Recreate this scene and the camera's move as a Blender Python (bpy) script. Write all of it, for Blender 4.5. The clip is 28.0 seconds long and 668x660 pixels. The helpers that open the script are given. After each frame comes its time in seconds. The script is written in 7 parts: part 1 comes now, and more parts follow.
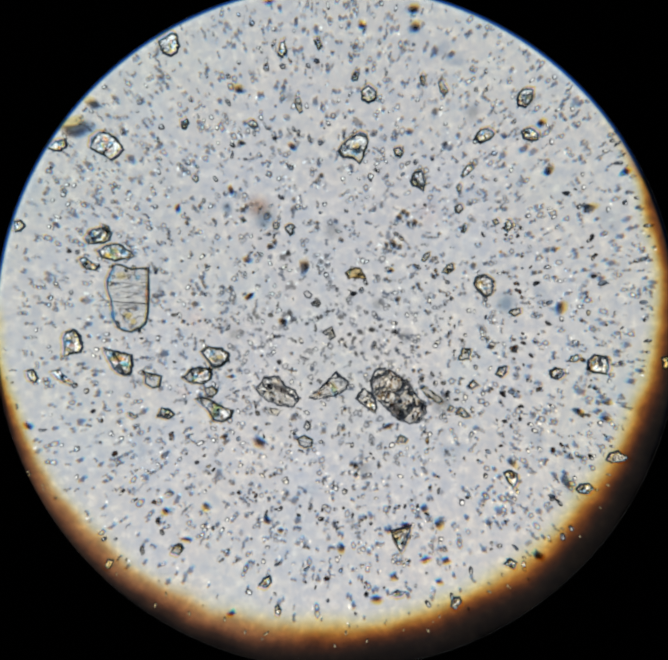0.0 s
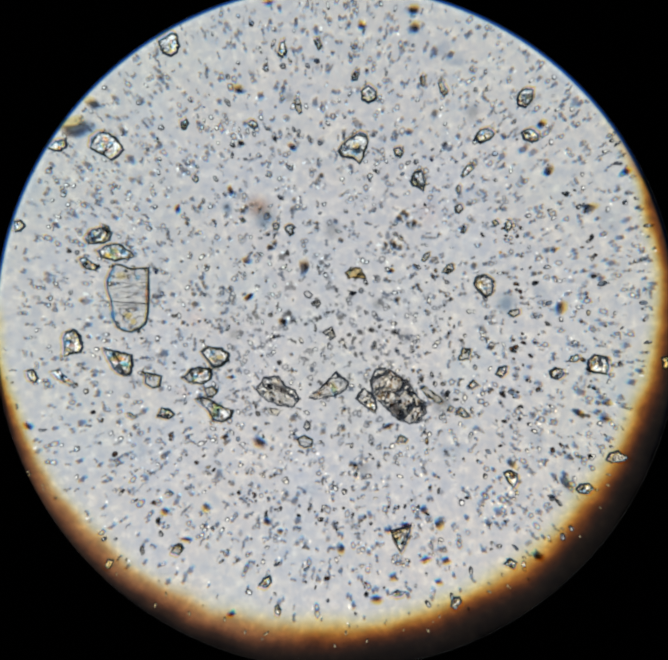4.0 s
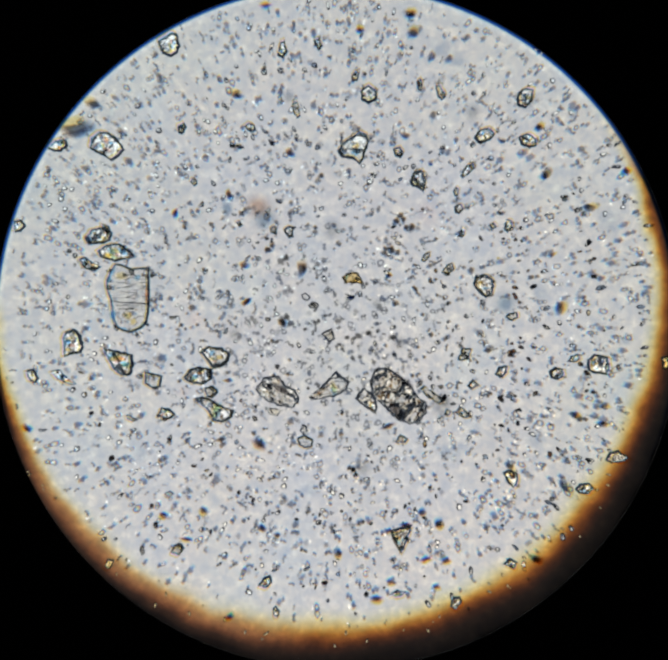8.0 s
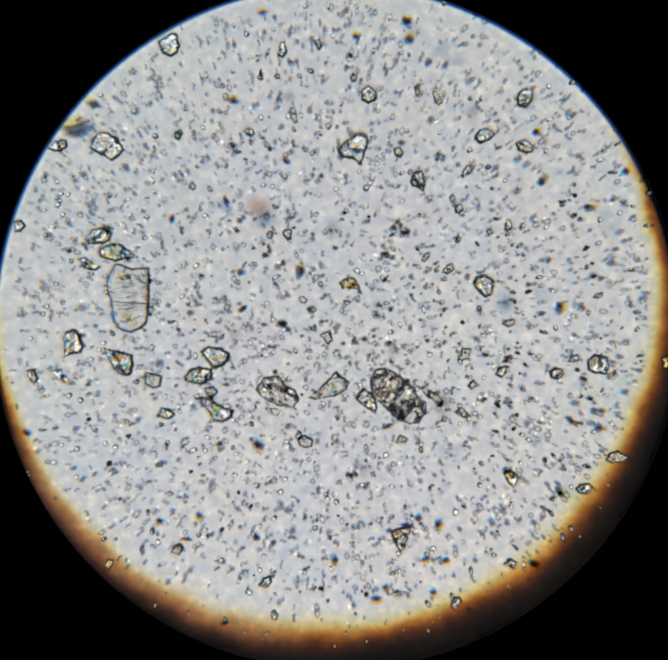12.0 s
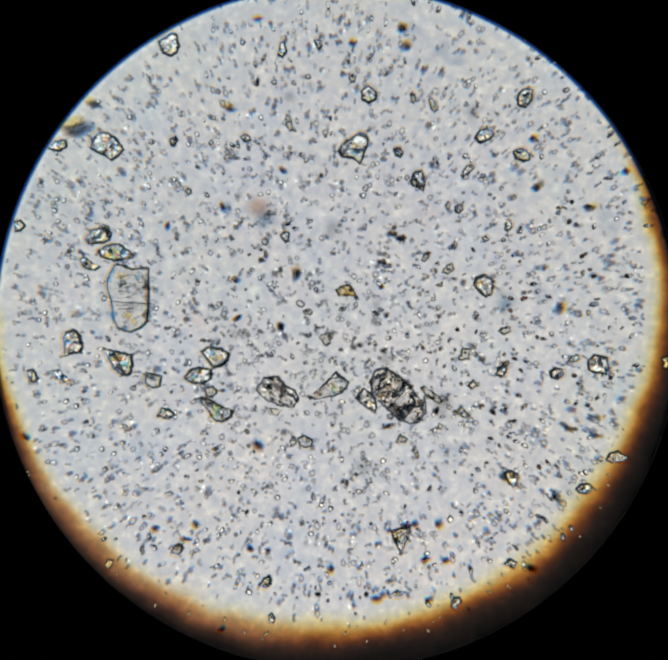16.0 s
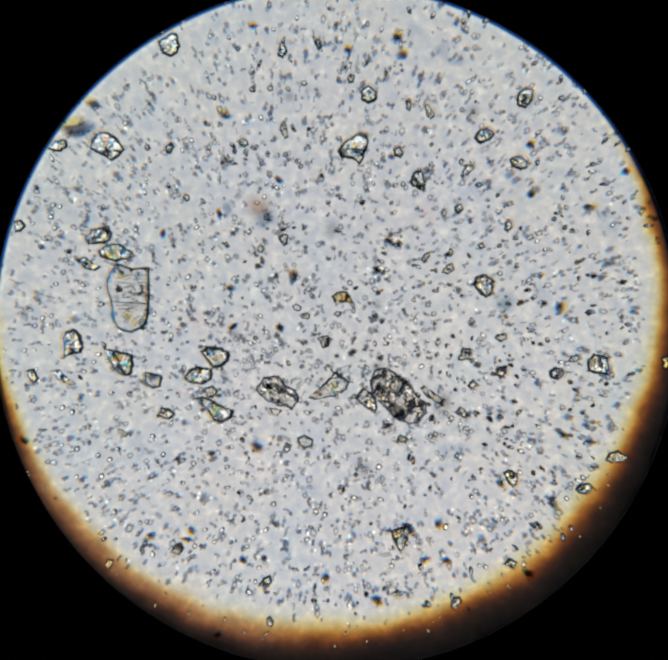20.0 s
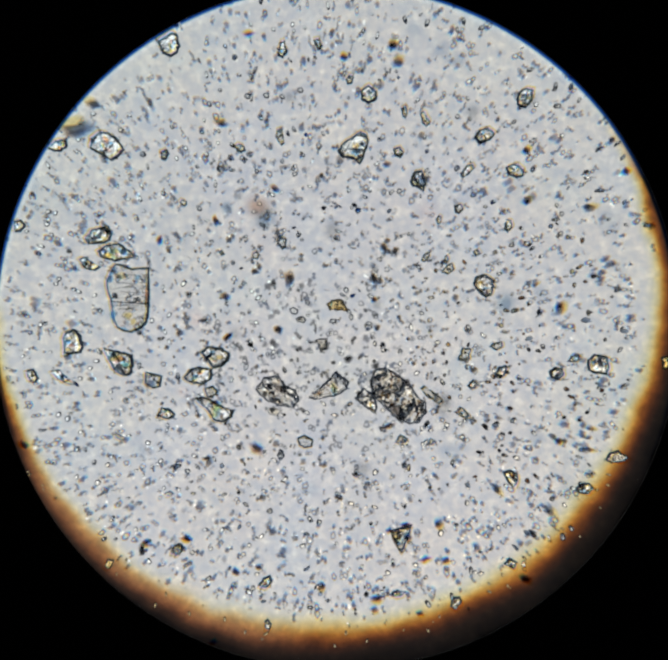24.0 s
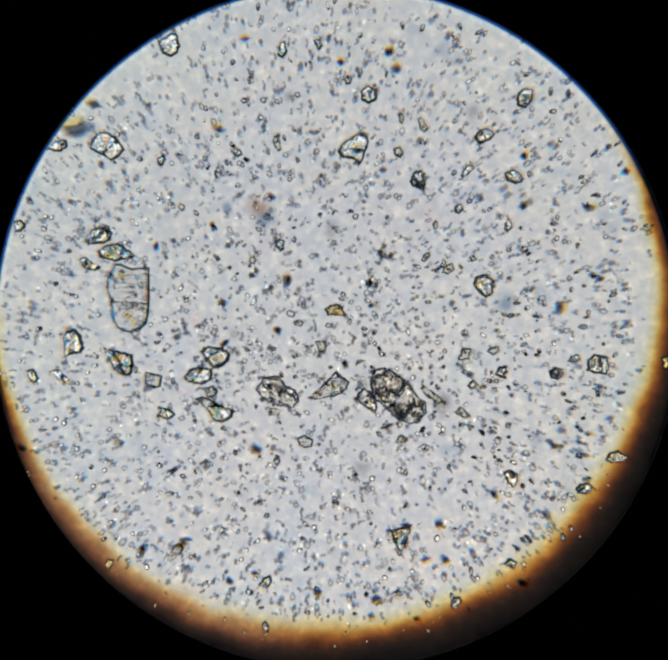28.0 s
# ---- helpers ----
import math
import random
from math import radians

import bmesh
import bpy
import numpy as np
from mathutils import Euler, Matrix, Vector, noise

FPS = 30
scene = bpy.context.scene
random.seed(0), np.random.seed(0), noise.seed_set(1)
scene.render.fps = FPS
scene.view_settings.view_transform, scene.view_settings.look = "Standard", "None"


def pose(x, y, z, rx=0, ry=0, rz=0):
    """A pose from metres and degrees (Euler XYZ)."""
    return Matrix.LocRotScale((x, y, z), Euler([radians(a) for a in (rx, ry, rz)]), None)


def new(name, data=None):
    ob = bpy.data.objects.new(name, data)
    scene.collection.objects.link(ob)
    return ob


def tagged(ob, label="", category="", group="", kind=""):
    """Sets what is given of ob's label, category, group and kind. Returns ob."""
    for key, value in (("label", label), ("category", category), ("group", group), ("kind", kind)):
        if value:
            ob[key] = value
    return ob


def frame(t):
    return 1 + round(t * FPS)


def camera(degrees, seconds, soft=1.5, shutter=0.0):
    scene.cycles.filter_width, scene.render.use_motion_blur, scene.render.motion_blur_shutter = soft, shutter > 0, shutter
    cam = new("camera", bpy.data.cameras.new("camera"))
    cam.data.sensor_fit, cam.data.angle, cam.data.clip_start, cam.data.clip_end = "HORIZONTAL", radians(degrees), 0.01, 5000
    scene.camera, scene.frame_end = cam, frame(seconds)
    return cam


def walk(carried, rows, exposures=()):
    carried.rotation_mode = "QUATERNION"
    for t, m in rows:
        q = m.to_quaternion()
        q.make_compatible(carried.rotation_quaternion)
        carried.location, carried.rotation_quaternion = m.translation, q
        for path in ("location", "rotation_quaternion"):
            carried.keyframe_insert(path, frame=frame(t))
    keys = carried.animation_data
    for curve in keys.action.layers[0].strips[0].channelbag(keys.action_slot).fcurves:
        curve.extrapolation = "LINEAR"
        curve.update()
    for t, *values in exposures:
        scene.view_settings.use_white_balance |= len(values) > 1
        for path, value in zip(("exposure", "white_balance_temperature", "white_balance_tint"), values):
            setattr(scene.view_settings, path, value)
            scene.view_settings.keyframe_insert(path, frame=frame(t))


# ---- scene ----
# One metre here stands for one millimetre on the slide: the round field is about 0.48 m across.
HALF = 0.2352                      # half the width of what the eyepiece shows
LENS = 24.0
EYE = HALF / math.tan(radians(LENS / 2))

cam = camera(LENS, 28.0, soft=3.05)
walk(cam, [(0, pose(0, 0, EYE)), (28, pose(0, 0, EYE))])

# ---- light: the lamp under the stage, and an added faint bluish fill from the world ----
world = bpy.data.worlds.new("faint_fill")
scene.world = world
world.use_nodes = True
world.node_tree.nodes["Background"].inputs[0].default_value = (0.75, 0.85, 1.0, 1)
world.node_tree.nodes["Background"].inputs[1].default_value = 0.012
LAMP_DEPTH = 2.2
LAMP_SCALE = (EYE + LAMP_DEPTH) / EYE
LAMP_STRENGTH = 0.82
scene.view_settings.exposure = 0.0


# ---- small builders ----
def part(name, bm, material, parent, label=""):
    """One mesh object from bm under parent."""
    ob = thing(name, bm, material)
    ob.parent = parent
    return tagged(ob, label)


def thing(name, bm, material, smooth=False):
    me = bpy.data.meshes.new(name)
    bm.to_mesh(me)
    bm.free()
    if smooth:
        me.polygons.foreach_set("use_smooth", [True] * len(me.polygons))
    me.materials.append(material)
    return new(name, me)


# ---- materials ----
def nodes_of(name):
    m = bpy.data.materials.new(name)
    m.use_nodes = True
    t = m.node_tree
    t.nodes.clear()
    out = t.nodes.new("ShaderNodeOutputMaterial")
    return m, t, out


def ramp_node(t, stops):
    r = t.nodes.new("ShaderNodeValToRGB")
    e = r.color_ramp.elements
    while len(e) < len(stops):
        e.new(0.5)
    for k, (p, c) in zip(e, stops):
        k.position, k.color = p, (*c, 1)
    return r


def noise_node(t, scale, detail=3.0, where="Object"):
    co = t.nodes.new("ShaderNodeTexCoord")
    n = t.nodes.new("ShaderNodeTexNoise")
    n.inputs["Scale"].default_value, n.inputs["Detail"].default_value = scale, detail
    t.links.new(co.outputs[where], n.inputs["Vector"])
    return n


def mineral(name, tint, dull, grime, ior=1.12, patch=60.0, relief=0.25, rough=0.0, keep=0.0, striped=0.0):
    """Clear mineral in liquid: glass, tint to dull in patches, with grimy spots."""
    m, t, out = nodes_of(name)
    n = noise_node(t, patch)
    info = t.nodes.new("ShaderNodeObjectInfo")
    add = t.nodes.new("ShaderNodeMath")
    add.operation = "MULTIPLY_ADD"
    t.links.new(info.outputs["Random"], add.inputs[0])
    add.inputs[1].default_value = 0.25
    t.links.new(n.outputs["Fac"], add.inputs[2])
    r = ramp_node(t, [(0.45, tint), (0.78, dull)])
    t.links.new(add.outputs[0], r.inputs[0])
    g = t.nodes.new("ShaderNodeBsdfGlass")
    g.inputs["IOR"].default_value, g.inputs["Roughness"].default_value = ior, rough
    t.links.new(r.outputs[0], g.inputs["Color"])
    fine = noise_node(t, patch * 2.6, 2.0)
    b = t.nodes.new("ShaderNodeBump")
    b.inputs["Strength"].default_value, b.inputs["Distance"].default_value = relief, 0.004
    t.links.new(fine.outputs["Fac"], b.inputs["Height"])
    if striped:
        co = t.nodes.new("ShaderNodeTexCoord")
        w = t.nodes.new("ShaderNodeTexWave")
        w.bands_direction = "Y"
        w.inputs["Scale"].default_value, w.inputs["Distortion"].default_value, w.inputs["Detail Scale"].default_value = striped, 6.0, 2.0
        t.links.new(co.outputs["Object"], w.inputs["Vector"])
        t.links.new(w.outputs["Fac"], b.inputs["Height"])
    t.links.new(b.outputs[0], g.inputs["Normal"])
    d = t.nodes.new("ShaderNodeBsdfDiffuse")
    d.inputs["Color"].default_value = (0.035, 0.03, 0.026, 1)
    spots = ramp_node(t, [(0.62, (keep, keep, keep)), (0.72, (grime, grime, grime))])
    t.links.new(fine.outputs["Fac"], spots.inputs[0])
    mix = t.nodes.new("ShaderNodeMixShader")
    t.links.new(spots.outputs[0], mix.inputs[0])
    t.links.new(g.outputs[0], mix.inputs[1])
    t.links.new(d.outputs[0], mix.inputs[2])
    t.links.new(mix.outputs[0], out.inputs[0])
    return m


def matt(name, dark, light, scale, rough=0.6):
    m, t, out = nodes_of(name)
    n = noise_node(t, scale, 5.0)
    r = ramp_node(t, [(0.35, dark), (0.7, light)])
    t.links.new(n.outputs["Fac"], r.inputs[0])
    p = t.nodes.new("ShaderNodeBsdfPrincipled")
    p.inputs["Roughness"].default_value = rough
    p.inputs["Specular IOR Level"].default_value = 0.1
    t.links.new(r.outputs[0], p.inputs["Base Color"])
    b = t.nodes.new("ShaderNodeBump")
    b.inputs["Strength"].default_value, b.inputs["Distance"].default_value = 0.2, 0.002
    t.links.new(n.outputs["Fac"], b.inputs["Height"])
    t.links.new(b.outputs[0], p.inputs["Normal"])
    t.links.new(p.outputs[0], out.inputs[0])
    return m


def haze(name, tint, reach=1.0, full=0.55):
    """Out-of-focus dust with its blur painted in: it takes most light in its middle and fades out to its rim."""
    m, t, out = nodes_of(name)
    co = t.nodes.new("ShaderNodeTexCoord")
    g = t.nodes.new("ShaderNodeTexGradient")
    g.gradient_type = "QUADRATIC_SPHERE"
    flat = t.nodes.new("ShaderNodeVectorMath")
    flat.operation = "MULTIPLY"
    flat.inputs[1].default_value = (1 / reach, 1 / reach, 0)
    t.links.new(co.outputs["Object"], flat.inputs[0])
    t.links.new(flat.outputs[0], g.inputs[0])
    r = ramp_node(t, [(0.0, (1, 1, 1)), (full, tint)])
    t.links.new(g.outputs["Fac"], r.inputs[0])
    s = t.nodes.new("ShaderNodeBsdfTransparent")
    t.links.new(r.outputs[0], s.inputs[0])
    t.links.new(s.outputs[0], out.inputs[0])
    return m


def soft_fleck(name, tint, split, hollow=False, ragged=0.9):
    """A fleck with the lens's blur and colour fringe painted in: densest in its middle, fading to its rim, its colours
    drawn apart along its own x.
    """
    m, t, out = nodes_of(name)
    co = t.nodes.new("ShaderNodeTexCoord")
    info = t.nodes.new("ShaderNodeObjectInfo")
    island = t.nodes.new("ShaderNodeNewGeometry")
    luck = t.nodes.new("ShaderNodeMath")
    luck.operation = "ADD"
    t.links.new(info.outputs["Random"], luck.inputs[0])
    t.links.new(island.outputs["Random Per Island"], luck.inputs[1])
    part_of = t.nodes.new("ShaderNodeMath")
    part_of.operation = "FRACT"
    t.links.new(luck.outputs[0], part_of.inputs[0])
    away = t.nodes.new("ShaderNodeVectorMath")
    away.operation = "SCALE"
    away.inputs[0].default_value = (37.0, 23.0, 11.0)
    t.links.new(part_of.outputs[0], away.inputs["Scale"])
    place = t.nodes.new("ShaderNodeVectorMath")
    t.links.new(co.outputs["UV"], place.inputs[0])
    t.links.new(away.outputs[0], place.inputs[1])
    n = t.nodes.new("ShaderNodeTexNoise")
    n.inputs["Scale"].default_value, n.inputs["Detail"].default_value = 1.7, 2.0
    t.links.new(place.outputs[0], n.inputs["Vector"])
    three = t.nodes.new("ShaderNodeCombineColor")
    for i, (at, dark) in enumerate(zip((-0.8 * split, 0.0, split), tint)):
        d = t.nodes.new("ShaderNodeVectorMath")
        d.operation = "DISTANCE"
        t.links.new(co.outputs["UV"], d.inputs[0])
        d.inputs[1].default_value = (at, 0, 0)
        worn = t.nodes.new("ShaderNodeMath")
        worn.operation = "MULTIPLY_ADD"
        t.links.new(n.outputs["Fac"], worn.inputs[0])
        worn.inputs[1].default_value = ragged
        t.links.new(d.outputs["Value"], worn.inputs[2])
        # paints a bead's dark refracted rim as a grey ring
        if hollow:
            k = t.nodes.new("ShaderNodeMapRange")
            k.inputs["From Min"].default_value, k.inputs["From Max"].default_value = 0.45, 1.55
            t.links.new(worn.outputs[0], k.inputs[0])
            c = t.nodes.new("ShaderNodeFloatCurve")
            line = c.mapping.curves[0]
            line.points[0].location, line.points[1].location = (0, 1), (1, 1)
            for place_on in ((0.22, 0.97), (0.50, dark), (0.62, dark), (0.88, 1.0)):
                line.points.new(*place_on)
            c.mapping.update()
            t.links.new(k.outputs[0], c.inputs["Value"])
            t.links.new(c.outputs[0], three.inputs[i])
            continue
        k = t.nodes.new("ShaderNodeMapRange")
        k.interpolation_type = "SMOOTHSTEP"
        k.inputs["From Min"].default_value, k.inputs["From Max"].default_value = 0.36 + 0.46 * ragged, 1.02 + 0.46 * ragged
        k.inputs["To Min"].default_value, k.inputs["To Max"].default_value = dark, 1.0
        t.links.new(worn.outputs[0], k.inputs[0])
        t.links.new(k.outputs[0], three.inputs[i])
    thin = t.nodes.new("ShaderNodeMath")
    thin.operation = "MULTIPLY"
    t.links.new(part_of.outputs[0], thin.inputs[0])
    thin.inputs[1].default_value = 0.3
    fade = t.nodes.new("ShaderNodeMix")
    fade.data_type = "RGBA"
    t.links.new(thin.outputs[0], fade.inputs[0])
    t.links.new(three.outputs[0], fade.inputs[6])
    fade.inputs[7].default_value = (1, 1, 1, 1)
    s = t.nodes.new("ShaderNodeBsdfTransparent")
    t.links.new(fade.outputs[2], s.inputs[0])
    t.links.new(s.outputs[0], out.inputs[0])
    return m


def lamp_material():
    """The lamp's disc: cool white, with the lenses' blue rim and broad amber rim painted into its glow, and an added
    brighter outer zone hidden by the field stop.
    """
    m, t, out = nodes_of("lamp_glow")
    co = t.nodes.new("ShaderNodeTexCoord")

    out_of = t.nodes.new("ShaderNodeVectorMath")
    out_of.operation = "NORMALIZE"
    t.links.new(co.outputs["Object"], out_of.inputs[0])

    def towards(way, first, last):
        """1 on the side of the disc that way points to, 0 on the other."""
        d = t.nodes.new("ShaderNodeVectorMath")
        d.operation = "DOT_PRODUCT"
        t.links.new(out_of.outputs[0], d.inputs[0])
        d.inputs[1].default_value = way
        k = t.nodes.new("ShaderNodeMapRange")
        k.inputs["From Min"].default_value, k.inputs["From Max"].default_value = first, last
        t.links.new(d.outputs["Value"], k.inputs[0])
        return k.outputs[0]

    def rim(cx, cy, near, far, stops, ragged=0.0, middle=0.0, other=None, where=None):
        d = t.nodes.new("ShaderNodeVectorMath")
        d.operation = "DISTANCE"
        t.links.new(co.outputs["Object"], d.inputs[0])
        d.inputs[1].default_value = (cx * LAMP_SCALE, cy * LAMP_SCALE, 0)
        k = t.nodes.new("ShaderNodeMapRange")
        k.inputs["From Min"].default_value, k.inputs["From Max"].default_value = near * LAMP_SCALE, far * LAMP_SCALE
        t.links.new(d.outputs["Value"], k.inputs[0])
        if ragged:
            uneven = noise_node(t, 11.0, 6.0)
            sway = t.nodes.new("ShaderNodeMath")
            sway.operation = "MULTIPLY_ADD"
            t.links.new(uneven.outputs["Fac"], sway.inputs[0])
            sway.inputs[1].default_value = ragged
            t.links.new(d.outputs["Value"], sway.inputs[2])
            less = t.nodes.new("ShaderNodeMath")
            less.operation = "SUBTRACT"
            t.links.new(sway.outputs[0], less.inputs[0])
            less.inputs[1].default_value = ragged / 2
            # uneven pushes, fitted to how the rim looks from the camera
            for way, first, last, further in (((0.94, 0.34, 0), 0.70, 0.94, 0.0014), ((-0.743, -0.669, 0), 0.80, 0.99, 0.001), ((0.906, -0.423, 0), 0.90, 0.99, -0.0032), ((0.26, -0.966, 0), 0.86, 0.97, -0.0026)):
                pushed = t.nodes.new("ShaderNodeMath")
                pushed.operation = "MULTIPLY_ADD"
                t.links.new(towards(way, first, last), pushed.inputs[0])
                pushed.inputs[1].default_value = -further * LAMP_SCALE
                t.links.new(less.outputs[0], pushed.inputs[2])
                less = pushed
            down = t.nodes.new("ShaderNodeVectorMath")
            down.operation = "DOT_PRODUCT"
            t.links.new(out_of.outputs[0], down.inputs[0])
            down.inputs[1].default_value = (0.25, -0.97, 0)
            broad = t.nodes.new("ShaderNodeMapRange")
            broad.inputs["From Min"].default_value, broad.inputs["From Max"].default_value = -0.35, 0.9
            broad.inputs["To Min"].default_value, broad.inputs["To Max"].default_value = 0.42, 1.0
            t.links.new(down.outputs["Value"], broad.inputs[0])
            from_mid = t.nodes.new("ShaderNodeMath")
            from_mid.operation = "SUBTRACT"
            t.links.new(less.outputs[0], from_mid.inputs[0])
            from_mid.inputs[1].default_value = middle * LAMP_SCALE
            wide = t.nodes.new("ShaderNodeMath")
            wide.operation = "DIVIDE"
            t.links.new(from_mid.outputs[0], wide.inputs[0])
            t.links.new(broad.outputs[0], wide.inputs[1])
            again = t.nodes.new("ShaderNodeMath")
            again.operation = "ADD"
            t.links.new(wide.outputs[0], again.inputs[0])
            again.inputs[1].default_value = middle * LAMP_SCALE
            t.links.new(again.outputs[0], k.inputs[0])
        r = ramp_node(t, stops)
        t.links.new(k.outputs[0], r.inputs[0])
        if not other:
            return r.outputs[0]
        second = ramp_node(t, other)
        t.links.new(k.outputs[0], second.inputs[0])
        both = t.nodes.new("ShaderNodeMix")
        both.data_type = "RGBA"
        t.links.new(where, both.inputs[0])
        t.links.new(r.outputs[0], both.inputs[6])
        t.links.new(second.outputs[0], both.inputs[7])
        return both.outputs[2]

    # from stop 0.14 on: bright zone added behind the field stop, for glints
    blue = rim(0.0018, 0.0026, 0.2346, 0.3402, [(0, (1, 1, 1)), (0.014, (1.10, 1.13, 1.15)), (0.027, (1.08, 1.13, 1.16)), (0.033, (0.5, 0.85, 1.0)), (0.041, (0.018, 0.14, 0.60)), (0.056, (0.0, 0.035, 0.22)), (0.080, (0, 0, 0.01)), (0.118, (0, 0, 0)),
                                               (0.14, (0.9, 0.95, 1.0)), (0.19, (2.1, 2.1, 2.1)), (0.51, (1.9, 1.9, 1.9)), (0.67, (0.4, 0.44, 0.5)), (1, (0, 0, 0))])
    amber = rim(-0.0049, 0.0194, 0.2134, 0.2624, [(0, (1, 1, 1)), (0.10, (1.0, 0.995, 0.955)), (0.18, (1.0, 0.98, 0.84)), (0.26, (1.0, 0.93, 0.62)), (0.33, (0.96, 0.77, 0.35)), (0.39, (0.82, 0.49, 0.13)), (0.45, (0.57, 0.24, 0.05)),
                                                 (0.505, (0.34, 0.115, 0.034)), (0.56, (0.17, 0.058, 0.025)), (0.63, (0.07, 0.032, 0.022)), (0.72, (0.030, 0.021, 0.018)), (0.82, (0.017, 0.014, 0.013)), (0.95, (0.009, 0.008, 0.008)), (1, (0.001, 0.001, 0.001))], 0.034, 0.2323,
                # on the lower left the amber is duller and runs to the edge
                [(0, (1, 1, 1)), (0.10, (1.0, 0.995, 0.95)), (0.18, (1.0, 0.97, 0.85)), (0.25, (1.0, 0.90, 0.64)), (0.32, (0.90, 0.66, 0.34)), (0.38, (0.71, 0.41, 0.165)), (0.44, (0.56, 0.275, 0.115)), (0.52, (0.38, 0.165, 0.075)), (0.60, (0.18, 0.075, 0.042)), (0.67, (0.065, 0.036, 0.026)), (0.78, (0.018, 0.014, 0.013)), (1, (0.001, 0.001, 0.001))],
                towards((-0.643, -0.766, 0), 0.80, 0.93))
    beyond = rim(0.0024, 0.0045, 0.2490, 0.2550, [(0, (0, 0, 0)), (1, (1, 1, 1))])
    # the blue rim shows on the upper side alone, the amber rim on the lower and right sides
    inside = t.nodes.new("ShaderNodeMath")
    inside.operation = "SUBTRACT"
    inside.inputs[0].default_value = 1.0
    t.links.new(beyond, inside.inputs[1])
    low = t.nodes.new("ShaderNodeMath")
    low.operation = "MULTIPLY"
    t.links.new(towards((0, -1, 0), 0.1, 0.45), low.inputs[0])
    t.links.new(inside.outputs[0], low.inputs[1])
    upper = t.nodes.new("ShaderNodeMix")
    upper.data_type = "RGBA"
    t.links.new(low.outputs[0], upper.inputs[0])
    t.links.new(blue, upper.inputs[6])
    upper.inputs[7].default_value = (1, 1, 1, 1)
    lower = t.nodes.new("ShaderNodeMix")
    lower.data_type = "RGBA"
    t.links.new(towards((-0.25, 0.97, 0), 0.2, 0.48), lower.inputs[0])
    t.links.new(amber, lower.inputs[6])
    lower.inputs[7].default_value = (1, 1, 1, 1)
    warm = t.nodes.new("ShaderNodeMix")
    warm.data_type = "RGBA"
    t.links.new(beyond, warm.inputs[0])
    t.links.new(lower.outputs[2], warm.inputs[6])
    warm.inputs[7].default_value = (1, 1, 1, 1)
    side = t.nodes.new("ShaderNodeVectorMath")
    side.operation = "DOT_PRODUCT"
    t.links.new(co.outputs["Object"], side.inputs[0])
    side.inputs[1].default_value = (0.3, -0.9, 0)
    span = t.nodes.new("ShaderNodeMapRange")
    span.inputs["From Min"].default_value, span.inputs["From Max"].default_value = -0.8, 0.8
    t.links.new(side.outputs["Value"], span.inputs[0])
    # tints the added outer zone, so bent light brings fringe colours to edges
    cast = ramp_node(t, [(0, (0.9, 0.96, 1.0)), (0.42, (1, 1, 1)), (0.6, (1, 1, 1)), (1, (1.0, 0.94, 0.82))])
    t.links.new(span.outputs[0], cast.inputs[0])
    past = rim(0.0027, 0.0022, 0.2470, 0.2700, [(0, (0, 0, 0)), (1, (1, 1, 1))])
    tint = t.nodes.new("ShaderNodeMix")
    tint.data_type = "RGBA"
    t.links.new(past, tint.inputs[0])
    tint.inputs[6].default_value = (1, 1, 1, 1)
    t.links.new(cast.outputs[0], tint.inputs[7])
    cool = ramp_node(t, [(0, (0.966, 0.995, 0.972)), (0.36, (1, 1, 1)), (0.5, (1.025, 1.025, 1.025)), (0.62, (1.06, 1.05, 1.045)), (1, (1.13, 1.09, 1.05))])
    t.links.new(span.outputs[0], cool.inputs[0])
    n = noise_node(t, 2.6, 2.0)
    tone = ramp_node(t, [(0.3, (0.955, 0.985, 0.99)), (0.5, (0.98, 0.985, 1.0)), (0.7, (0.94, 0.965, 0.97))])
    t.links.new(n.outputs["Fac"], tone.inputs[0])
    last = tone.outputs[0]
    across = t.nodes.new("ShaderNodeSeparateXYZ")
    t.links.new(co.outputs["Object"], across.inputs[0])
    reach = t.nodes.new("ShaderNodeMapRange")
    reach.inputs["From Min"].default_value, reach.inputs["From Max"].default_value = -0.72, 0.72
    t.links.new(across.outputs["X"], reach.inputs[0])
    yellow = ramp_node(t, [(0, (0.99, 1.015, 0.995)), (0.4, (1, 1, 1)), (0.72, (0.995, 0.995, 0.985)), (1, (0.98, 0.985, 0.94))])
    t.links.new(reach.outputs[0], yellow.inputs[0])
    for r in (upper.outputs[2], warm.outputs[2], tint.outputs[2], cool.outputs[0], yellow.outputs[0]):
        x = t.nodes.new("ShaderNodeVectorMath")
        x.operation = "MULTIPLY"
        t.links.new(last, x.inputs[0])
        t.links.new(r, x.inputs[1])
        last = x.outputs[0]
    e = t.nodes.new("ShaderNodeEmission")
    e.inputs["Strength"].default_value = LAMP_STRENGTH
    t.links.new(last, e.inputs["Color"])
    t.links.new(e.outputs[0], out.inputs[0])
    return m


